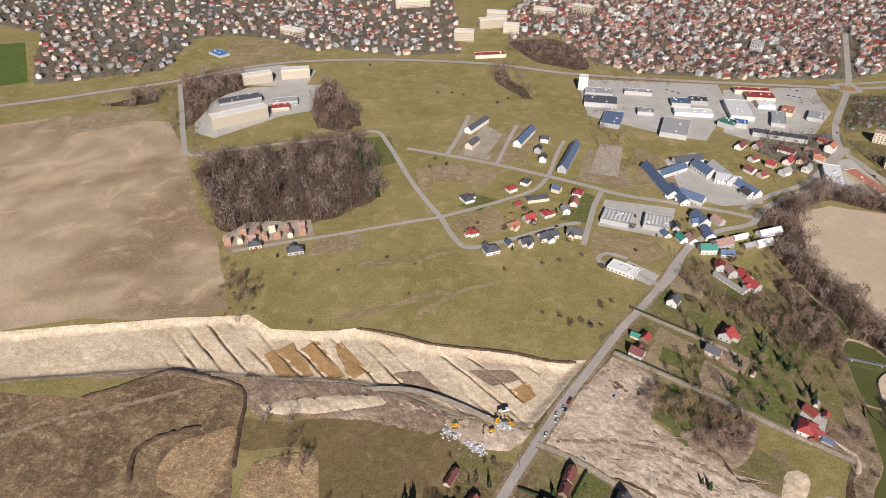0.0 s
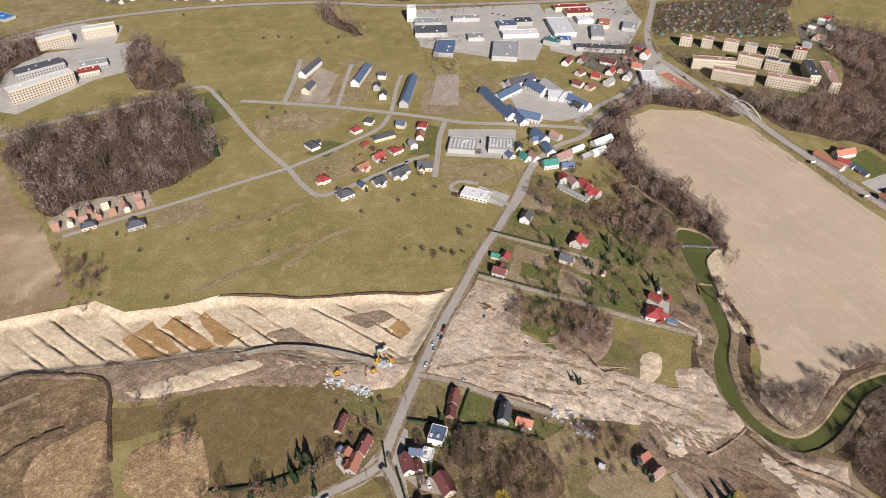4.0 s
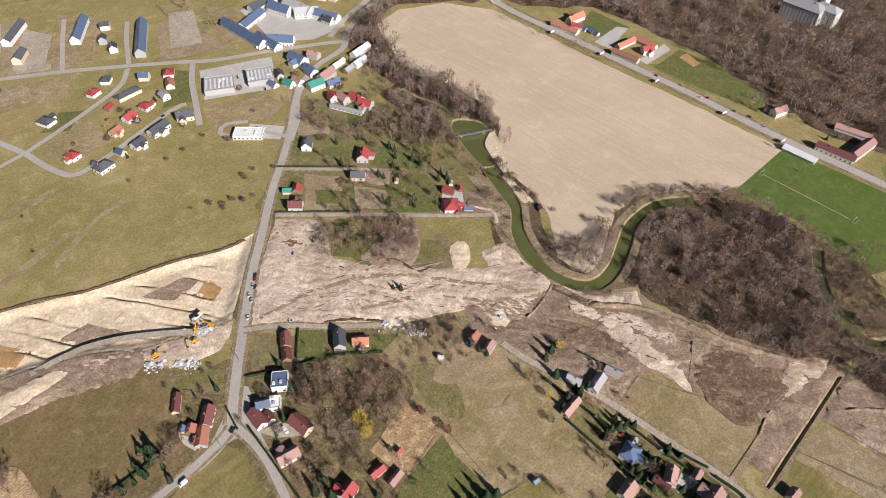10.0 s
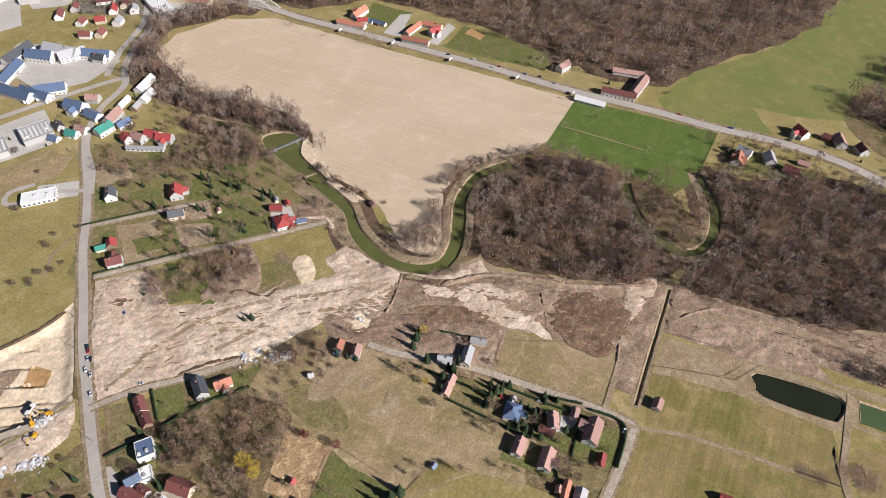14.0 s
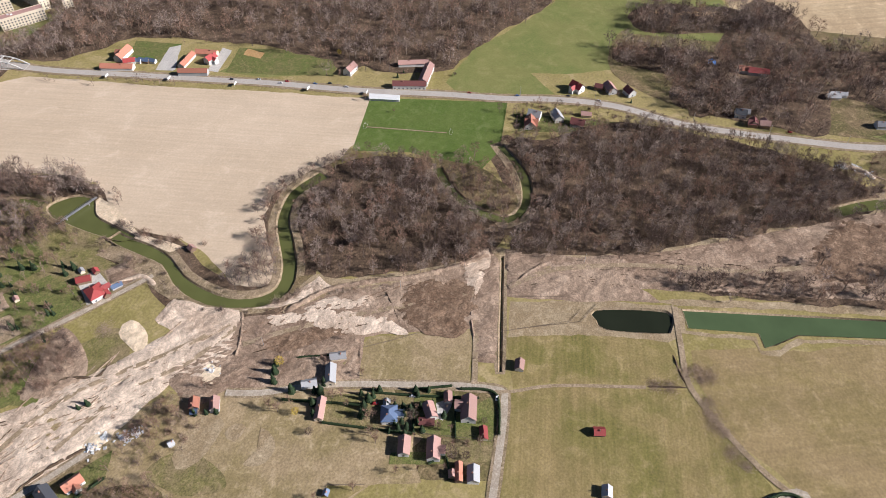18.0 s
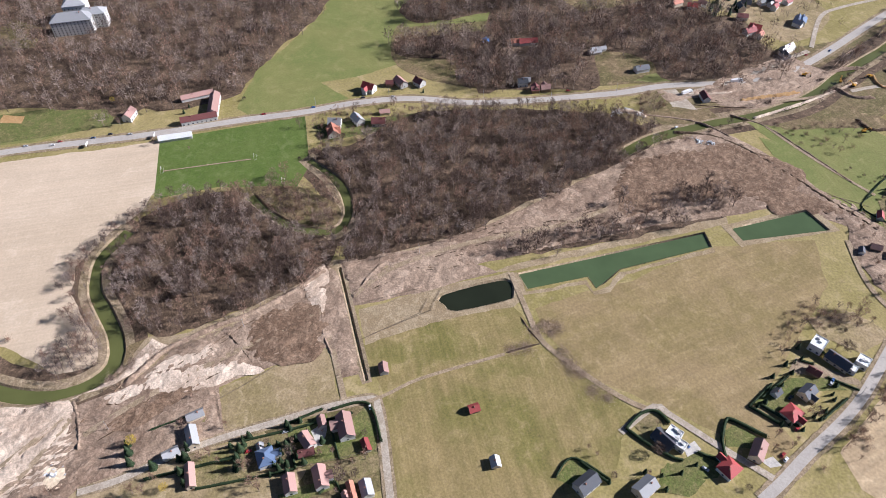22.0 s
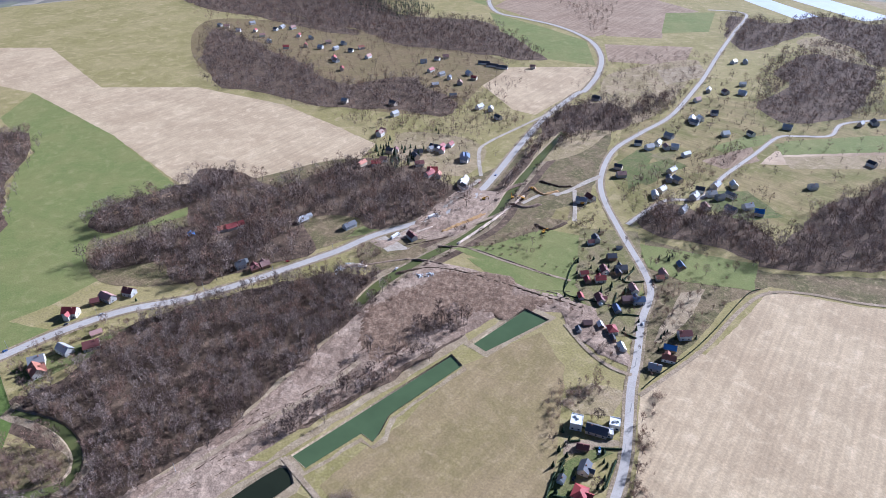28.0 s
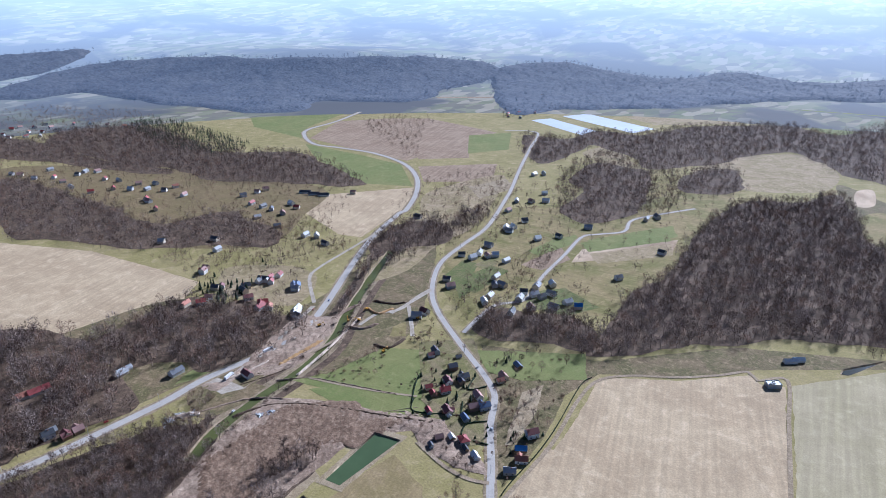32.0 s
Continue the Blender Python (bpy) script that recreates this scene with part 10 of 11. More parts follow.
def pole(x, y, turn):
    if POLES:
        return copy_thing(POLES[0], pose(x, y, 0, 0, 0, turn))
    base = tagged(new("power_pole"), "grey concrete power pole with a cross arm", "pole", "power poles")
    V, F = [], []
    cone_faces((0, 0, -.5), (0, 0, 9.5), .2, .1, 8, V, F)
    part("shaft", mesh_from("shaft", np.array(V), np.array(F), STEEL), None, base)
    part("cross_arm", boxes([(0, 0, 9.1, 1.8, .12, .12)]), STEEL, base)
    for s in (-.8, 0, .8):
        part("insulator", boxes([(s, 0, 9.35, .1, .1, .35)]), WALLS[0], base)
    base.matrix_world = pose(x, y, 0, 0, 0, turn)
    POLES.append(base)
    return base


def stack(x, y, turn, seed):
    base = tagged(new("plank_stack"), "stack of pale concrete planks on bare earth", "stack", "stacks")
    for k in range(4):
        part("plank", boxes([(0, 0, .35 + .42 * k, 6 - .3 * k, 2.0, .36)]), WALLS[0], base)
    base.matrix_world = pose(x, y, .35, 0, 0, turn)


BRUSHWOOD = thing_mat("pale_cut_branches", (0.38, 0.285, 0.21), 0.95, vary=0.3, island=True, spec=0.1)


def brush(x, y, size, seed):
    """A heap of cut branches and roots."""
    rng = np.random.default_rng(seed + 40)
    V, F = [], []
    for k in range(int(170 * size)):
        q = rng.normal(size=3) * (size * .5, size * .5, 0) + (x, y, .2 + rng.random() * .1 * size)
        d = rng.normal(size=3) * (1, 1, .3)
        sliver(q, d, rng.uniform(.7, 2.2), rng.uniform(.03, .08), rng, V, F)
    base = tagged(new("brush_heap"), "heap of cut grey-brown branches on the grass", "brush", "brush heaps", "stuff")
    part("branches", mesh_from("branches", np.array(V), np.array(F), BRUSHWOOD), None, base)["kind"] = "stuff"


ROUND = (612, 980)
BRIDGE = [(320, 397), (354, 385)]
ARCHES = [(524, 631), (528, 578)]
vehicle("car", 89.5, 341.9, road_way(89.5, 341.9), 0)
vehicle("car", 81.8, 331.8, road_way(81.8, 331.8), 1)
vehicle("car", 72.4, 318.9, road_way(72.4, 318.9), 2)
vehicle("car", 93.0, 349.0, road_way(93.0, 349.0), 3)
vehicle("car", 128.2, 355.9, road_way(128.2, 355.9), 4)
vehicle("car", 552.7, 353.1, road_way(552.7, 353.1), 0)
vehicle("car", 558.4, 325.2, road_way(558.4, 325.2), 1)
vehicle("car", 556.4, 300.4, road_way(556.4, 300.4), 2)
vehicle("car", 561.3, 295.0, road_way(561.3, 295.0), 3)
vehicle("car", 563.2, 265.1, road_way(563.2, 265.1), 4)
vehicle("car", 567.2, 250.3, road_way(567.2, 250.3), 0)
vehicle("car", 564.4, 231.6, road_way(564.4, 231.6), 1)
vehicle("car", 573.0, 182.0, road_way(573.0, 182.0), 2)
vehicle("car", 580.8, 106.5, road_way(580.8, 106.5), 3)
vehicle("car", 586.1, 58.1, road_way(586.1, 58.1), 4)
vehicle("car", 596.8, 7.9, road_way(596.8, 7.9), 0)
vehicle("car", 594.3, -22.2, road_way(594.3, -22.2), 1)
vehicle("car", 582.4, -166.9, road_way(582.4, -166.9), 2)
vehicle("car", 580.6, -201.0, road_way(580.6, -201.0), 3)
vehicle("car", 619.2, -507.3, road_way(619.2, -507.3), 4)
vehicle("car", 25.3, 243.9, road_way(25.3, 243.9), 0)
vehicle("car", 95.3, 298.1, road_way(95.3, 298.1), 1)
vehicle("car", 297.7, -422.5, road_way(297.7, -422.5), 2)
vehicle("car", 170.4, -226.3, road_way(170.4, -226.3), 3)
vehicle("car", 216.4, -284.2, road_way(216.4, -284.2), 4)
vehicle("car", 207.5, -250.0, road_way(207.5, -250.0), 0)
vehicle("car", 167.9, -176.4, road_way(167.9, -176.4), 1)
vehicle("car", 503.9, -286.9, road_way(503.9, -286.9), 2)
vehicle("car", 613.7, -476.6, road_way(613.7, -476.6), 3)
vehicle("truck", 253.1, 650.5, road_way(253.1, 650.5), 2)
vehicle("truck", 262.2, 643.0, road_way(262.2, 643.0), 2)
vehicle("truck", 559.5, -319.4, road_way(559.5, -319.4), 2)
vehicle("van", 51.1, 224.4, road_way(51.1, 224.4), 2)
vehicle("truck", 572.6, -378.3, road_way(572.6, -378.3), 2)
vehicle("van", -12.5, 229.6, road_way(-12.5, 229.6), 2)
for i, (x, y) in enumerate([(-31, 478), (-100, 514), (-55, 534), (-140, 507), (86, 451), (107, 434), (125, 433), (139, 459), (166, 457), (58, 515), (95, 524), (112, 529), (135, 538), (-114, 438), (-100, 618), (-27, 524)]):
    single_tree("bush", 4, x, y, i + 35)
for i, (x, y) in enumerate([(109, 438), (125, 436), (-10, 743), (4, 728), (-17, 721), (78, 920), (95, 935), (128, 935), (-120, 1079), (-8, 957), (13, 957), (30, 952)]):
    single_tree("bush", 5, x, y, i + 38)
for i, (x, y) in enumerate([(-128, 327), (-186, 498), (-183, 465)]):
    single_tree("tree", 11, x, y, i + 41)
for i, (x, y) in enumerate([(158, 358), (150, 348), (252, 434), (263, 440), (275, 402), (248, 468), (239, 496), (237, 470), (266, 435), (289, 447), (280, 391), (207, 448)]):
    single_tree("tree", 9, x, y, i + 44)
for i, (x, y) in enumerate([(207, 396), (197, 356), (196, 341), (204, 328), (198, 368), (187, 362), (299, 419), (296, 396), (294, 460)]):
    single_tree("tree", 9, x, y, i + 47)
for i, (x, y) in enumerate([(356, 233), (338, 230), (327, 217), (315, 219), (383, 231), (397, 231), (308, 230), (303, 223), (302, 214), (301, 236)]):
    single_tree("tree", 12, x, y, i + 59)
for i, (x, y) in enumerate([(267, -312), (272, -326), (256, -324), (266, -300), (258, -336)]):
    single_tree("tree", 8, x, y, i + 62)
for i, (x, y) in enumerate([(206, -318), (195, -305), (186, -290), (176, -278), (203, -310), (171, -268), (217, -330)]):
    single_tree("tree", 10, x, y, i + 65)
for i, (x, y) in enumerate([(290, -452), (292, -467), (297, -485), (296, -497), (282, -432)]):
    single_tree("tree", 10, x, y, i + 68)
for i, (x, y) in enumerate([(240, 349), (259, 405), (250, 396)]):
    single_tree("conifer", 9, x, y, i + 83)
for i, (x, y) in enumerate([(794, -532), (787, -633), (738, -451), (721, -446), (731, -460), (751, -449)]):
    single_tree("conifer", 9, x, y, i + 95)
for i, (x, y) in enumerate([(-35, 247), (-42, 246), (-49, 244), (-56, 244), (-30, 253)]):
    single_tree("conifer", 8, x, y, i + 98)
for i, (x, y) in enumerate([(623, 259)]):
    single_tree("budding", 9, x, y, i + 107)
for i, (x, y) in enumerate([(252, 390), (147, 357), (247, 449)]):
    single_tree("conifer", 7, x, y, i + 110)
hedge([(175, -87), (185, -100), (169, -118)], 1.8, 1.4, 120)
hedge([(-81, 254), (-48, 251), (-16, 256)], 2, 1.6, 122)
hedge([(171, 363), (183, 354)], 1.6, 1.4, 123)
hedge([(169, 458), (224, 416)], 1.5, 1.2, 124)
hedge([(140, 406), (194, 366)], 1.5, 1.2, 125)
fence([(193, 363), (288, 295)], 1.3, 127)
fence([(295, 15), (311, -28), (330, -38)], 1.3, 129)
fence([(266, 354), (247, 328), (285, 296)], 1.3, 131)
fence([(-496, 824), (-397, 868)], 2.5, 133)
fence([(571, 66), (495, 60)], 1.3, 134)
fence([(-154, 536), (-125, 545)], 1.3, 135)
billboard(527.5, 481.8, road_way(527.5, 481.8) + 80)
billboard(537.2, 415.6, road_way(537.2, 415.6) + 80)
billboard(542.5, 343.9, road_way(542.5, 343.9) + 80)
billboard(550.4, 267.3, road_way(550.4, 267.3) + 80)
billboard(556.3, 207.0, road_way(556.3, 207.0) + 80)
goal(503.4, 193.0, 6)
goal(511.5, 111.3, 4)
goal(473.7, 84.8, 4)
digger(8.1, 326.1, 355, 145)
digger(38.8, 330.8, 62, 146)
digger(48.8, 328.7, 129, 147)
digger(34.2, 322.0, 196, 148)
digger(472.5, -459.2, 263, 149)
digger(557.5, -484.2, 330, 150)
digger(548.2, -493.0, 37, 151)
digger(562.5, -519.2, 104, 152)
digger(496.4, -541.8, 171, 153)
digger(574.4, -453.3, 238, 154)
rubble(2.0, 322.0, 155)
rubble(17.8, 312.0, 156)
rubble(23.5, 307.1, 157)
rubble(8.0, 318.5, 158)
rubble(40.7, 328.7, 159)
rubble(44.6, 326.1, 160)
rubble(25.3, 304.7, 161)
rubble(158.3, 240.2, 162)
rubble(162.6, 235.2, 163)
rubble(147.9, 256.0, 164)
rubble(538.8, -251.3, 168)
rubble(529.6, -259.9, 169)
rubble(536.3, -237.4, 170)
rubble(479.8, -299.9, 171)
rubble(475.3, -309.6, 172)
rubble(537.5, -240.3, 173)
rubble(215.0, 210.0, 700)
rubble(156.0, 252.0, 701)
stack(45.5, 341.8, 20, 174)
stack(43.0, 340.9, 20, 175)
pole(370.4, -26.0, road_way(370.4, -26.0) + 90)
pole(242.0, 183.1, road_way(242.0, 183.1) + 90)
pole(313.3, 105.1, road_way(313.3, 105.1) + 90)
pole(89.9, 357.9, road_way(89.9, 357.9) + 90)
pole(51.6, 289.4, road_way(51.6, 289.4) + 90)
pole(142.7, 424.9, road_way(142.7, 424.9) + 90)
pole(106.9, 383.2, road_way(106.9, 383.2) + 90)
pole(222.5, 535.5, road_way(222.5, 535.5) + 90)
pole(14.8, 238.0, road_way(14.8, 238.0) + 90)
pole(329.1, -457.9, road_way(329.1, -457.9) + 90)
pole(262.6, -373.2, road_way(262.6, -373.2) + 90)
pole(229.0, -330.3, road_way(229.0, -330.3) + 90)
pole(203.6, -296.1, road_way(203.6, -296.1) + 90)
pole(403.5, -516.3, road_way(403.5, -516.3) + 90)
pole(479.8, -566.4, road_way(479.8, -566.4) + 90)
pole(606.8, -763.7, road_way(606.8, -763.7) + 90)
pole(580.3, -112.8, road_way(580.3, -112.8) + 90)
pole(574.0, -181.9, road_way(574.0, -181.9) + 90)
pole(573.6, -250.0, road_way(573.6, -250.0) + 90)
pole(596.1, -18.4, road_way(596.1, -18.4) + 90)
pole(588.5, 55.5, road_way(588.5, 55.5) + 90)
for i, (x, y) in enumerate([(263, 420), (264, 413), (233, 393), (235, 388), (216, 427), (269, 393), (271, 384), (217, 363), (271, 357), (278, 363), (278, 354)]):
    single_tree("conifer", 10, x, y, i + 205)
for i, (x, y) in enumerate([(170, 279), (174, 275), (-100, 736), (-89, 693)]):
    single_tree("conifer", 9, x, y, i + 208)
for i, (x, y) in enumerate([(214, 413), (219, 406), (217, 387), (232, 369), (235, 357), (237, 346), (190, 387), (195, 381), (255, 340), (254, 357)]):
    single_tree("tree", 10, x, y, i + 211)
for i, (x, y) in enumerate([(760, -465), (746, -465), (733, -464), (726, -446), (745, -478), (758, -455), (780, -527), (801, -456)]):
    single_tree("conifer", 9, x, y, i + 214)
for i, (x, y) in enumerate([(700, -222), (685, -227), (669, -226), (680, -217), (673, -252)]):
    single_tree("tree", 10, x, y, i + 217)
brush(-6.6, 720.7, 5.0, 221)
brush(3.6, 713.5, 6.0, 222)
brush(13.7, 717.8, 7.0, 223)
brush(23.7, 712.0, 4.0, 224)
brush(287.4, -107.4, 5.0, 225)
brush(283.8, -114.8, 6.0, 226)
brush(283.2, -100.3, 7.0, 227)
brush(279.5, -109.6, 4.0, 228)
brush(263.3, -112.8, 5.0, 229)
brush(254.6, -114.5, 6.0, 230)
brush(247.3, -117.3, 7.0, 231)
brush(243.5, -122.0, 4.0, 232)
brush(264.4, -297.0, 5.0, 233)
brush(270.5, -309.7, 6.0, 234)
brush(266.6, -319.5, 7.0, 235)
brush(263.5, -311.4, 4.0, 236)
brush(268.8, -79.2, 5.0, 237)
brush(269.9, -89.3, 6.0, 238)
brush(301.7, 147.6, 7.0, 239)
brush(303.1, 140.2, 4.0, 240)
brush(300.3, 155.1, 5.0, 241)
brush(297.0, 173.5, 6.0, 242)
brush(300.8, 166.6, 7.0, 243)
brush(289.4, 179.5, 4.0, 244)
brush(363.0, 54.4, 5.0, 245)
brush(368.1, 47.9, 6.0, 246)
brush(230.5, -126.0, 7.0, 247)
brush(223.1, -133.3, 4.0, 248)
brush(408.2, -228.1, 5.0, 249)
brush(418.4, -270.8, 6.0, 250)
brush(429.6, -317.6, 7.0, 251)
brush(428.5, -344.4, 4.0, 252)
brush(425.9, -356.6, 5.0, 253)
brush(451.4, -254.1, 6.0, 254)
brush(409.1, -200.1, 7.0, 255)
brush(195.4, 218.6, 4.0, 256)
brush(187.1, 301.7, 5.0, 257)
brush(177.3, 302.4, 6.0, 258)
brush(230.5, 299.1, 7.0, 259)
brush(286.6, 183.6, 4.0, 260)
brush(291.6, 177.2, 5.0, 261)
brush(280.5, 188.8, 6.0, 262)
brush(302.0, 149.2, 7.0, 263)
brush(308.2, 139.2, 4.0, 264)
brush(309.6, 115.7, 5.0, 265)
brush(314.1, 91.4, 6.0, 266)
brush(484.2, -290.4, 7.0, 267)
brush(475.6, -303.4, 4.0, 268)
brush(537.5, -240.3, 5.0, 269)
brush(529.3, -252.9, 6.0, 270)
vehicle("car", 94.8, 352.4, road_way(94.8, 352.4), 0)
vehicle("car", 88.8, 344.0, road_way(88.8, 344.0), 1)
vehicle("car", 82.5, 337.6, road_way(82.5, 337.6), 2)
vehicle("car", 520.0, 820.7, road_way(520.0, 820.7), 3)
vehicle("car", 517.7, 631.2, road_way(517.7, 631.2), 4)
vehicle("car", 505.8, 700.7, road_way(505.8, 700.7), 0)
vehicle("car", 214.1, -281.6, road_way(214.1, -281.6), 1)
vehicle("car", 167.2, -226.5, road_way(167.2, -226.5), 2)
vehicle("car", 185.9, -243.4, road_way(185.9, -243.4), 3)
for i, (x, y) in enumerate([(321, 429), (323, 416), (294, 372), (207, 451), (207, 426), (260, 458), (252, 380), (251, 366), (198, 383), (210, 388), (228, 395), (297, 442), (277, 446), (176, 377), (188, 368)]):
    single_tree("tree", 9, x, y, i + 279)
for i, (x, y) in enumerate([(235, 342), (234, 346), (245, 381), (218, 359), (228, 455), (278, 425), (283, 412), (212, 334)]):
    single_tree("conifer", 7, x, y, i + 282)
for i, (x, y) in enumerate([(190, 546), (118, 439), (134, 434), (101, 446), (150, 466), (139, 464)]):
    single_tree("bush", 5, x, y, i + 285)
vehicle("car", 337.0, 974.0, road_way(337.0, 974.0), 3)
vehicle("car", 343.6, 967.1, road_way(343.6, 967.1), 4)
vehicle("car", 350.2, 960.4, road_way(350.2, 960.4), 0)
vehicle("car", 435.1, 962.4, road_way(435.1, 962.4), 1)
vehicle("car", 441.2, 955.7, road_way(441.2, 955.7), 2)
vehicle("car", 510.5, 951.0, road_way(510.5, 951.0), 3)
vehicle("car", 517.0, 946.6, road_way(517.0, 946.6), 4)
vehicle("car", 523.4, 942.3, road_way(523.4, 942.3), 0)
vehicle("car", 529.8, 937.9, road_way(529.8, 937.9), 1)
vehicle("car", 524.2, 973.4, road_way(524.2, 973.4), 2)
vehicle("car", 530.8, 968.8, road_way(530.8, 968.8), 3)
vehicle("car", 306.0, 712.8, road_way(306.0, 712.8), 4)
vehicle("car", 314.7, 708.6, road_way(314.7, 708.6), 0)
vehicle("car", 181.2, 522.3, road_way(181.2, 522.3), 1)
vehicle("car", 186.6, 517.7, road_way(186.6, 517.7), 2)
vehicle("car", -305.5, 1023.4, road_way(-305.5, 1023.4), 3)
vehicle("car", -297.8, 1028.3, road_way(-297.8, 1028.3), 4)
vehicle("car", -290.0, 1033.3, road_way(-290.0, 1033.3), 0)
vehicle("car", -282.1, 1038.3, road_way(-282.1, 1038.3), 1)
vehicle("car", -274.2, 1043.4, road_way(-274.2, 1043.4), 2)
vehicle("car", 73.1, 619.5, road_way(73.1, 619.5), 3)
vehicle("car", 92.3, 600.2, road_way(92.3, 600.2), 4)
vehicle("car", 118.0, 592.4, road_way(118.0, 592.4), 0)
vehicle("car", 226.0, 73.2, road_way(226.0, 73.2), 1)
vehicle("car", 236.3, 19.7, road_way(236.3, 19.7), 2)
vehicle("car", 215.4, 95.1, road_way(215.4, 95.1), 3)
vehicle("car", 183.9, -171.1, road_way(183.9, -171.1), 4)
vehicle("car", 230.5, -294.8, road_way(230.5, -294.8), 0)
for i, (x, y) in enumerate([(436, -486), (399, -456), (402, -487), (406, -519), (351, -462), (323, -442), (369, -427), (331, -413), (329, -471), (313, -459), (328, -487), (295, -452)]):
    single_tree("tree", 9, x, y, i + 316)
for i, (x, y) in enumerate([(382, -451), (379, -478), (340, -445), (355, -428), (407, -448)]):
    single_tree("conifer", 8, x, y, i + 319)
for i, (x, y) in enumerate([(223, 167), (216, 165), (212, 151), (229, 169), (215, 136), (206, 134), (215, 132), (222, 132), (199, 131), (217, 100), (210, 101), (205, 101)]):
    single_tree("conifer", 11, x, y, i + 403)
for i, (x, y) in enumerate([(224, 99), (216, 87), (217, 77), (203, 71), (207, 65), (185, 198), (183, 205), (187, 192), (71, 270), (69, 252), (72, 247), (79, 245), (67, 246), (230, 72), (232, 64)]):
    single_tree("conifer", 8, x, y, i + 406)
for i, (x, y) in enumerate([(122, 115), (116, 117), (110, 120), (128, 113), (46, 178), (52, 169), (53, 179)]):
    single_tree("conifer", 13, x, y, i + 409)
for i, (x, y) in enumerate([(51, 192), (-18, 246), (-18, 236), (-17, 252), (30, 277), (54, 231), (55, 235), (-22, 253), (-29, 250), (60, 160)]):
    single_tree("conifer", 8, x, y, i + 412)
for i, (x, y) in enumerate([(216, 82), (211, 75), (216, 72), (220, 98), (225, 95), (213, 102), (198, 71), (201, 76), (227, 70), (216, 50), (204, 79), (206, 75), (198, 81), (219, 66), (220, 106)]):
    single_tree("conifer", 8, x, y, i + 415)
for i, (x, y) in enumerate([(205, 98), (193, 91), (213, 123), (196, 154), (197, 160), (202, 207), (179, 214), (171, 229), (166, 228), (164, 237), (157, 235), (169, 222)]):
    single_tree("tree", 10, x, y, i + 418)
for i, (x, y) in enumerate([(77, 171), (42, 198), (42, 187), (57, 197), (105, 221), (89, 217), (78, 212), (157, 91), (140, 112), (147, 111), (76, 243), (95, 142), (105, 147)]):
    single_tree("tree", 9, x, y, i + 421)
for i, (x, y) in enumerate([(215, 118), (210, 112), (203, 97), (195, 88), (189, 87), (207, 52), (199, 32), (201, 24), (234, 110), (206, 94)]):
    single_tree("tree", 9, x, y, i + 424)
for i, (x, y) in enumerate([(93, 193), (91, 200), (89, 190)]):
    single_tree("budding", 12, x, y, i + 427)
for i, (x, y) in enumerate([(197, 142), (230, 166)]):
    single_tree("budding", 8, x, y, i + 430)
for i, (x, y) in enumerate([(125, 182), (130, 162), (125, 185)]):
    single_tree("plum", 7, x, y, i + 433)
for i, (x, y) in enumerate([(45, 238), (47, 231), (49, 239), (28, 295), (34, 294), (3, 272), (10, 270), (31, 249), (58, 166)]):
    single_tree("bush", 4, x, y, i + 436)
for i, (x, y) in enumerate([(167, -149), (167, -161), (171, -172), (214, -240), (217, -249), (225, -260), (204, -226), (207, -232), (189, -240), (190, -235), (169, -189), (167, -117), (232, -259), (214, -244)]):
    single_tree("conifer", 6, x, y, i + 439)
for i, (x, y) in enumerate([(233, -266), (235, -272), (224, -246), (215, -239), (222, -252), (206, -278), (195, -267), (202, -277), (190, -261), (206, -232), (212, -285)]):
    single_tree("conifer", 6, x, y, i + 442)
for i, (x, y) in enumerate([(190, -111), (185, -115), (178, -239), (174, -234), (168, -141)]):
    single_tree("tree", 7, x, y, i + 445)
for i, (x, y) in enumerate([(438, -511), (429, -484), (401, -465), (374, -466), (363, -474), (364, -484), (360, -460), (391, -451), (392, -432), (370, -395), (352, -438), (320, -419), (302, -422), (295, -411), (277, -431), (275, -420), (277, -427), (267, -430), (257, -445), (265, -405), (358, -537), (362, -520), (361, -532)]):
    single_tree("conifer", 6, x, y, i + 448)
for i, (x, y) in enumerate([(416, -463), (409, -444), (363, -381), (347, -381), (338, -386), (309, -371), (295, -364), (282, -364), (283, -375), (323, -438), (320, -474), (323, -487), (317, -496), (317, -463), (306, -462), (308, -476), (335, -487), (373, -506), (293, -394), (282, -389), (275, -392), (275, -476), (275, -492)]):
    single_tree("tree", 7, x, y, i + 451)
for i, (x, y) in enumerate([(407, -438), (402, -426), (411, -422), (422, -416), (381, -421), (347, -396), (316, -375), (282, -357), (294, -359), (345, -455), (334, -431), (286, -411), (246, -408), (257, -432)]):
    single_tree("bush", 3, x, y, i + 454)
for i, (x, y) in enumerate([(258, -304), (259, -311), (265, -310), (253, -314), (251, -297), (263, -316)]):
    single_tree("bush", 3, x, y, i + 457)
hedge([(386, -414), (373, -398), (348, -411), (328, -424)], 1.0, 0.9, 501)
hedge([(345, -439), (331, -419)], 1.6, 1.4400000000000002, 502)
hedge([(363, -482), (354, -460), (343, -476)], 1.6, 1.4400000000000002, 503)
hedge([(382, -406), (401, -432), (411, -451)], 1.4, 1.26, 504)
hedge([(300, -398), (287, -402)], 1.5, 1.35, 505)
hedge([(241, -357), (244, -377), (247, -420), (254, -463), (271, -537), (270, -559)], 0.9, 0.81, 506)
hedge([(308, -429), (320, -412), (307, -387)], 1.4, 1.26, 507)
hedge([(96, 289), (83, 268)], 1.6, 1.4, 508)
hedge([(100, 257), (115, 248), (132, 237)], 1.8, 1.6, 509)
hedge([(49, 275), (65, 268)], 2, 1.5, 510)
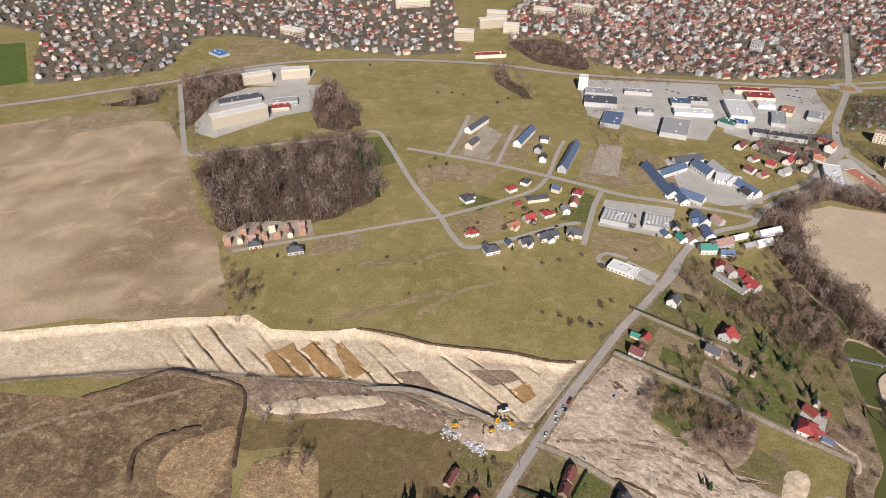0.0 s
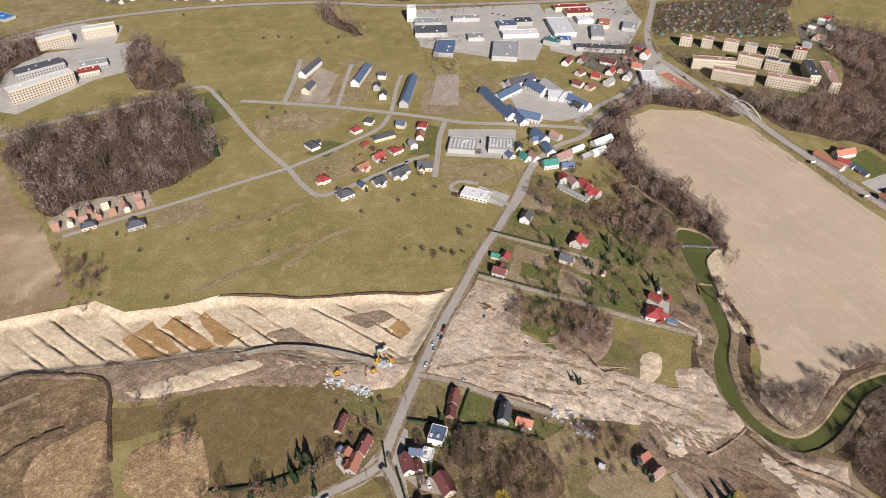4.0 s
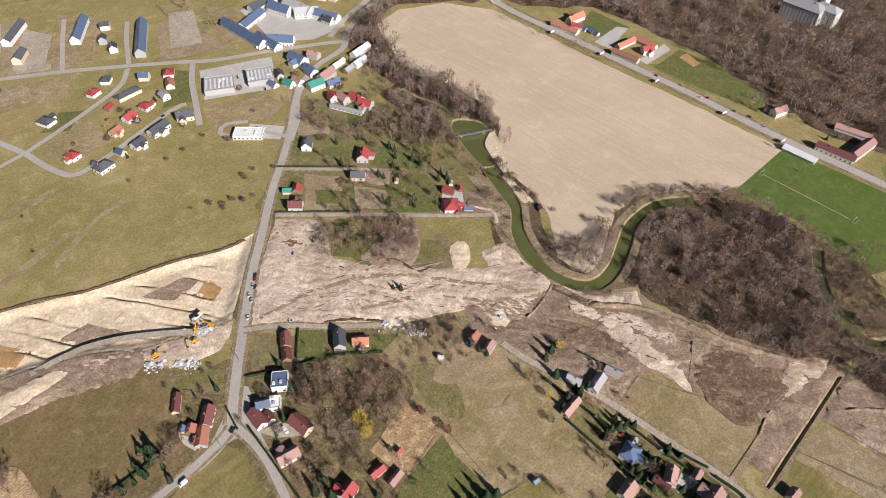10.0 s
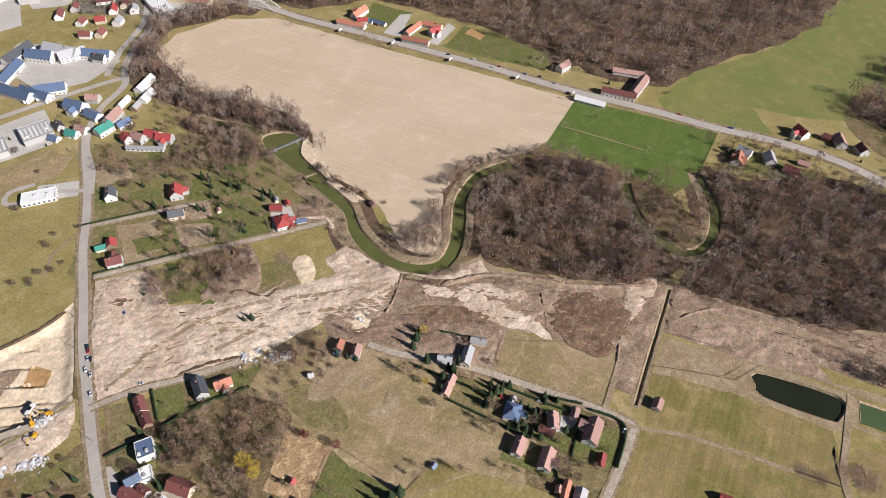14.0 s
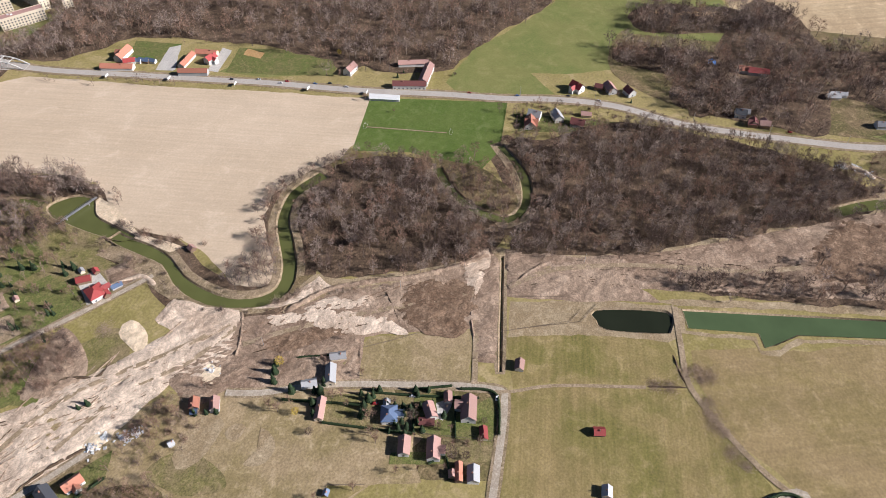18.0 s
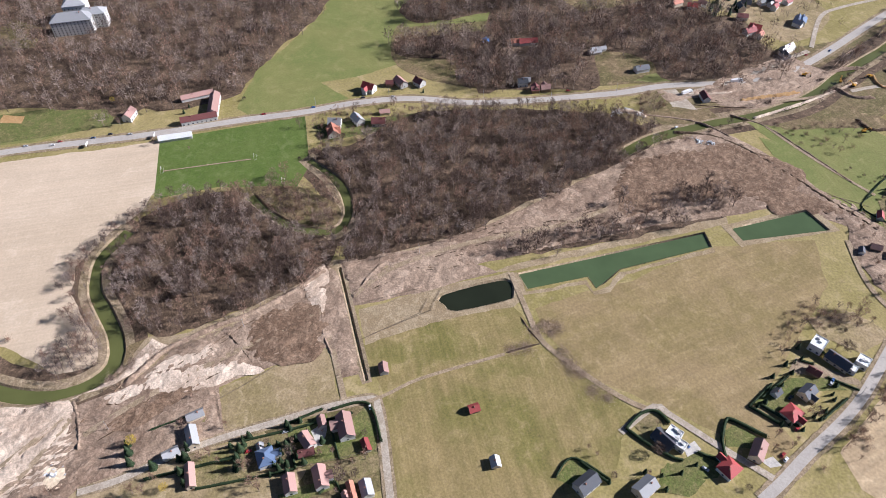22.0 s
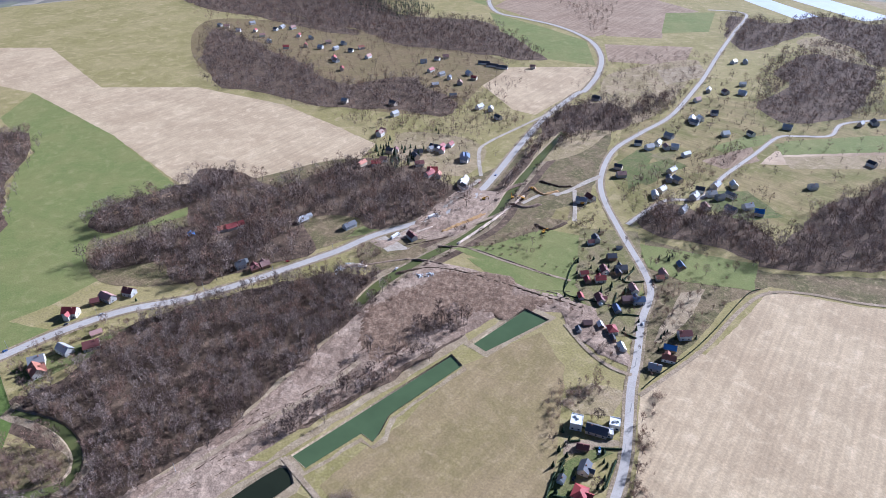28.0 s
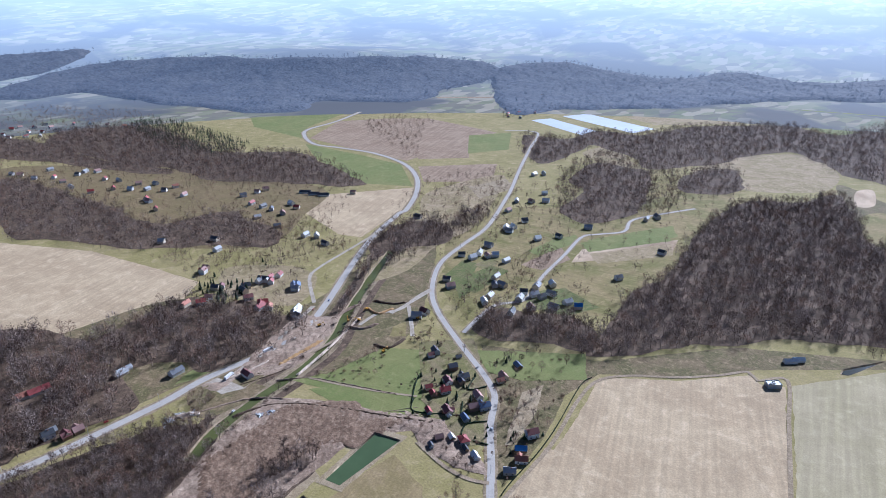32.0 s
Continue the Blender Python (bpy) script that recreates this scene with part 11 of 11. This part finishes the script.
hedge([(93, 259), (80, 262)], 2, 1.8, 511)
hedge([(34, 241), (36, 200), (37, 181)], 1.6, 1.5, 512)
hedge([(29, 262), (28, 243)], 1.4, 1.2, 513)
hedge([(195, 124), (197, 99), (199, 77), (200, 67)], 1.8, 1.6, 514)
hedge([(219, 71), (200, 66)], 2, 1.8, 515)
hedge([(203, 40), (221, 44)], 1.6, 1.3, 516)
hedge([(231, 73), (239, 50)], 2, 1.6, 517)
hedge([(238, 44), (239, 21), (211, 14)], 2.2, 1.8, 518)
hedge([(183, 52), (189, 43), (176, 38)], 1.6, 1.4, 519)
hedge([(238, 157), (245, 135)], 1.8, 1.4, 520)
hedge([(223, 98), (228, 63), (234, 31)], 1.8, 1.6, 521)
hedge([(205, 155), (210, 120), (213, 100)], 2, 1.8, 522)
hedge([(200, -138), (209, -151), (209, -161), (200, -166)], 2.2, 2.2, 523)
hedge([(200, -138), (188, -148), (178, -159), (175, -165)], 2.0, 2.0, 524)
hedge([(185, -194), (196, -201), (197, -206), (183, -222)], 2.4, 2.4, 525)
hedge([(173, -191), (185, -194)], 2, 2, 526)
hedge([(182, -104), (167, -117)], 1.8, 1.6, 527)
hedge([(205, -221), (191, -234)], 2, 1.8, 528)
hedge([(205, -221), (219, -243)], 1.6, 1.6, 529)
hedge([(179, -176), (169, -190)], 1.8, 1.6, 530)
hedge([(206, -228), (187, -245)], 2, 1.8, 531)
hedge([(190, -263), (202, -286)], 1.8, 1.6, 532)
hedge([(223, -256), (210, -232)], 1.8, 1.6, 533)
hedge([(234, -271), (230, -278)], 1.6, 1.6, 534)
hedge([(219, -282), (207, -297)], 1.4, 1.4, 535)
hedge([(242, -287), (220, -301)], 1.6, 1.2, 536)
fence([(73, 268), (92, 257)], 1.9, 601)
fence([(235, 154), (238, 135), (226, 135)], 1.3, 602)
fence([(232, 111), (255, 118), (265, 100), (277, 81)], 1.3, 603)
fence([(129, 111), (157, 107), (162, 86)], 1.3, 604)
fence([(122, 200), (131, 165), (131, 126)], 1.3, 605)
fence([(122, 164), (95, 153)], 1.3, 606)
fence([(201, 65), (206, 18)], 1.3, 607)
fence([(290, 26), (310, -21), (322, -27)], 1.3, 608)
fence([(324, 23), (333, -23)], 1.3, 609)
fence([(219, 199), (227, 173)], 1.3, 610)
fence([(302, 110), (279, 95)], 1.3, 611)
fence([(8, 293), (19, 284)], 1.3, 612)
# garden trees round the nearer houses
rng = np.random.default_rng(12)
for x, y, r in list(BUILT):
    d = math.hypot(x, y)
    if d > 640 or r > 18 or r < 4.3:
        continue
    for k in range(3 if d < 330 else 2):
        a, q = rng.uniform(0, 6.28), r + rng.uniform(4, 13)
        px, py = x + q * math.cos(a), y + q * math.sin(a)
        if near_road(px, py, 6) or any((px - u) ** 2 + (py - v) ** 2 < (w + 1.5) ** 2 for u, v, w in BUILT) or any(inside(np.array([px]), np.array([py]), h)[0] for h in HOLES):
            continue
        single_tree(("conifer", "tree", "tree", "bush")[int(rng.integers(0, 4))], rng.uniform(4, 8.5), px, py, int(rng.integers(0, 900)))

# bushes and small trees along both banks of the streams
bank_places = []
for name, outline, material, label in WATERS:
    if material != "river_water":
        continue
    if name == "ditch":
        continue
    line = offset_outline(outline, 4.5)
    for x, y in line[::1]:
        q = np.array((x, y)) + rng.normal(size=2) * 2.2
        if noise.noise((x / 35, y / 35, 9)) > -.12 and not any(inside(np.array([q[0]]), np.array([q[1]]), w[1])[0] for w in WATERS):
            bank_places.append(q)
(tv, tf, _), (cv, cf, _) = planted(BUSH_T + SMALL_T, np.array(bank_places), .6, 1.3, 3)
riverside = tagged(new("riverside_bushes"), "leafless bushes and saplings lining the river banks", "bushes", kind="stuff")
part("trunks", mesh_from("trunks", np.vstack(tv), np.vstack(tf), BARK), None, riverside)["kind"] = "stuff"
part("crowns", mesh_from("crowns", np.vstack(cv), np.vstack(cf), TWIG), None, riverside)["kind"] = "stuff"

# footbridge over the river, with its deck, piers and rails
span_a, span_b = np.array(BRIDGE[0], float), np.array(BRIDGE[1], float)
mid, run = (span_a + span_b) / 2, float(np.linalg.norm(span_b - span_a))
bridge = tagged(new("weir_bridge"), "dark steel weir bridge across the green river", "bridge")
bridge.matrix_world = pose(mid[0], mid[1], 0, 0, 0, math.degrees(math.atan2(*(span_b - span_a)[::-1])))
part("deck", boxes([(0, 0, 1.0, run + 3, 2.2, .4)]), STEEL, bridge)
for s in (-1, 1):
    part("rail", boxes([(0, s, 2.1, run + 3, .1, .1)] + [(run * (i / 8 - .5), s, 1.6, .1, .1, 1.0) for i in range(9)]), STEEL, bridge)
    part("pier", boxes([(s * run * .3, 0, -.6, .8, 2.4, 3.0)]), WALLS[2], bridge)

# roundabout: a ring of asphalt round a planted disc
cx, cy = ROUND
ring_line = [(cx + 17 * math.cos(a), cy + 17 * math.sin(a)) for a in np.linspace(0, 2 * math.pi, 15)]
ribbon("roundabout", ring_line, 9.0, MAT["asphalt"], .46, "grey asphalt ring of a roundabout", "road")
isl = np.array([(cx + 11 * math.cos(a), cy + 11 * math.sin(a)) for a in np.arange(20) * 2 * math.pi / 20])
sheet("roundabout_island", isl, MAT["clay"], .52, 30, label="reddish planted island of the roundabout")

# road bridge with two white bowstring arches
span_a, span_b = np.array(ARCHES[0], float), np.array(ARCHES[1], float)
mid, run = (span_a + span_b) / 2, float(np.linalg.norm(span_b - span_a))
arch_bridge = tagged(new("arch_bridge"), "white bowstring arch bridge carrying the main road", "bridge")
arch_bridge.matrix_world = pose(mid[0], mid[1], 0, 0, 0, math.degrees(math.atan2(*(span_b - span_a)[::-1])))
part("deck", boxes([(0, 0, .45, run, 11.5, .5)]), MAT["asphalt"], arch_bridge)
for s in (-1, 1):
    steps = np.linspace(-1, 1, 19)
    rib = [(run / 2 * a, .7 + 8.0 * (1 - a * a)) for a in steps] + [(run / 2 * a * .985, .0 + 7.7 * (1 - a * a)) for a in steps[::-1]]
    part("arch", profile("arch", rib, .9, WALLS[0]), None, arch_bridge).location = (0, s * 5.6, 0)
    part("parapet", boxes([(0, s * 5.6, 1.0, run, .3, .9)]), WALLS[0], arch_bridge)
    for a in steps[2:-2:2]:
        part("hanger", boxes([(run / 2 * a, s * 5.6, .7 + 4.0 * (1 - a * a), .3, .3, 8.0 * (1 - a * a))]), WALLS[0], arch_bridge)
for a in (-.4, 0, .4):
    part("cross_beam", boxes([(run / 2 * a, 0, .5 + 7.9 * (1 - a * a), .6, 11.2, .5)]), WALLS[0], arch_bridge)
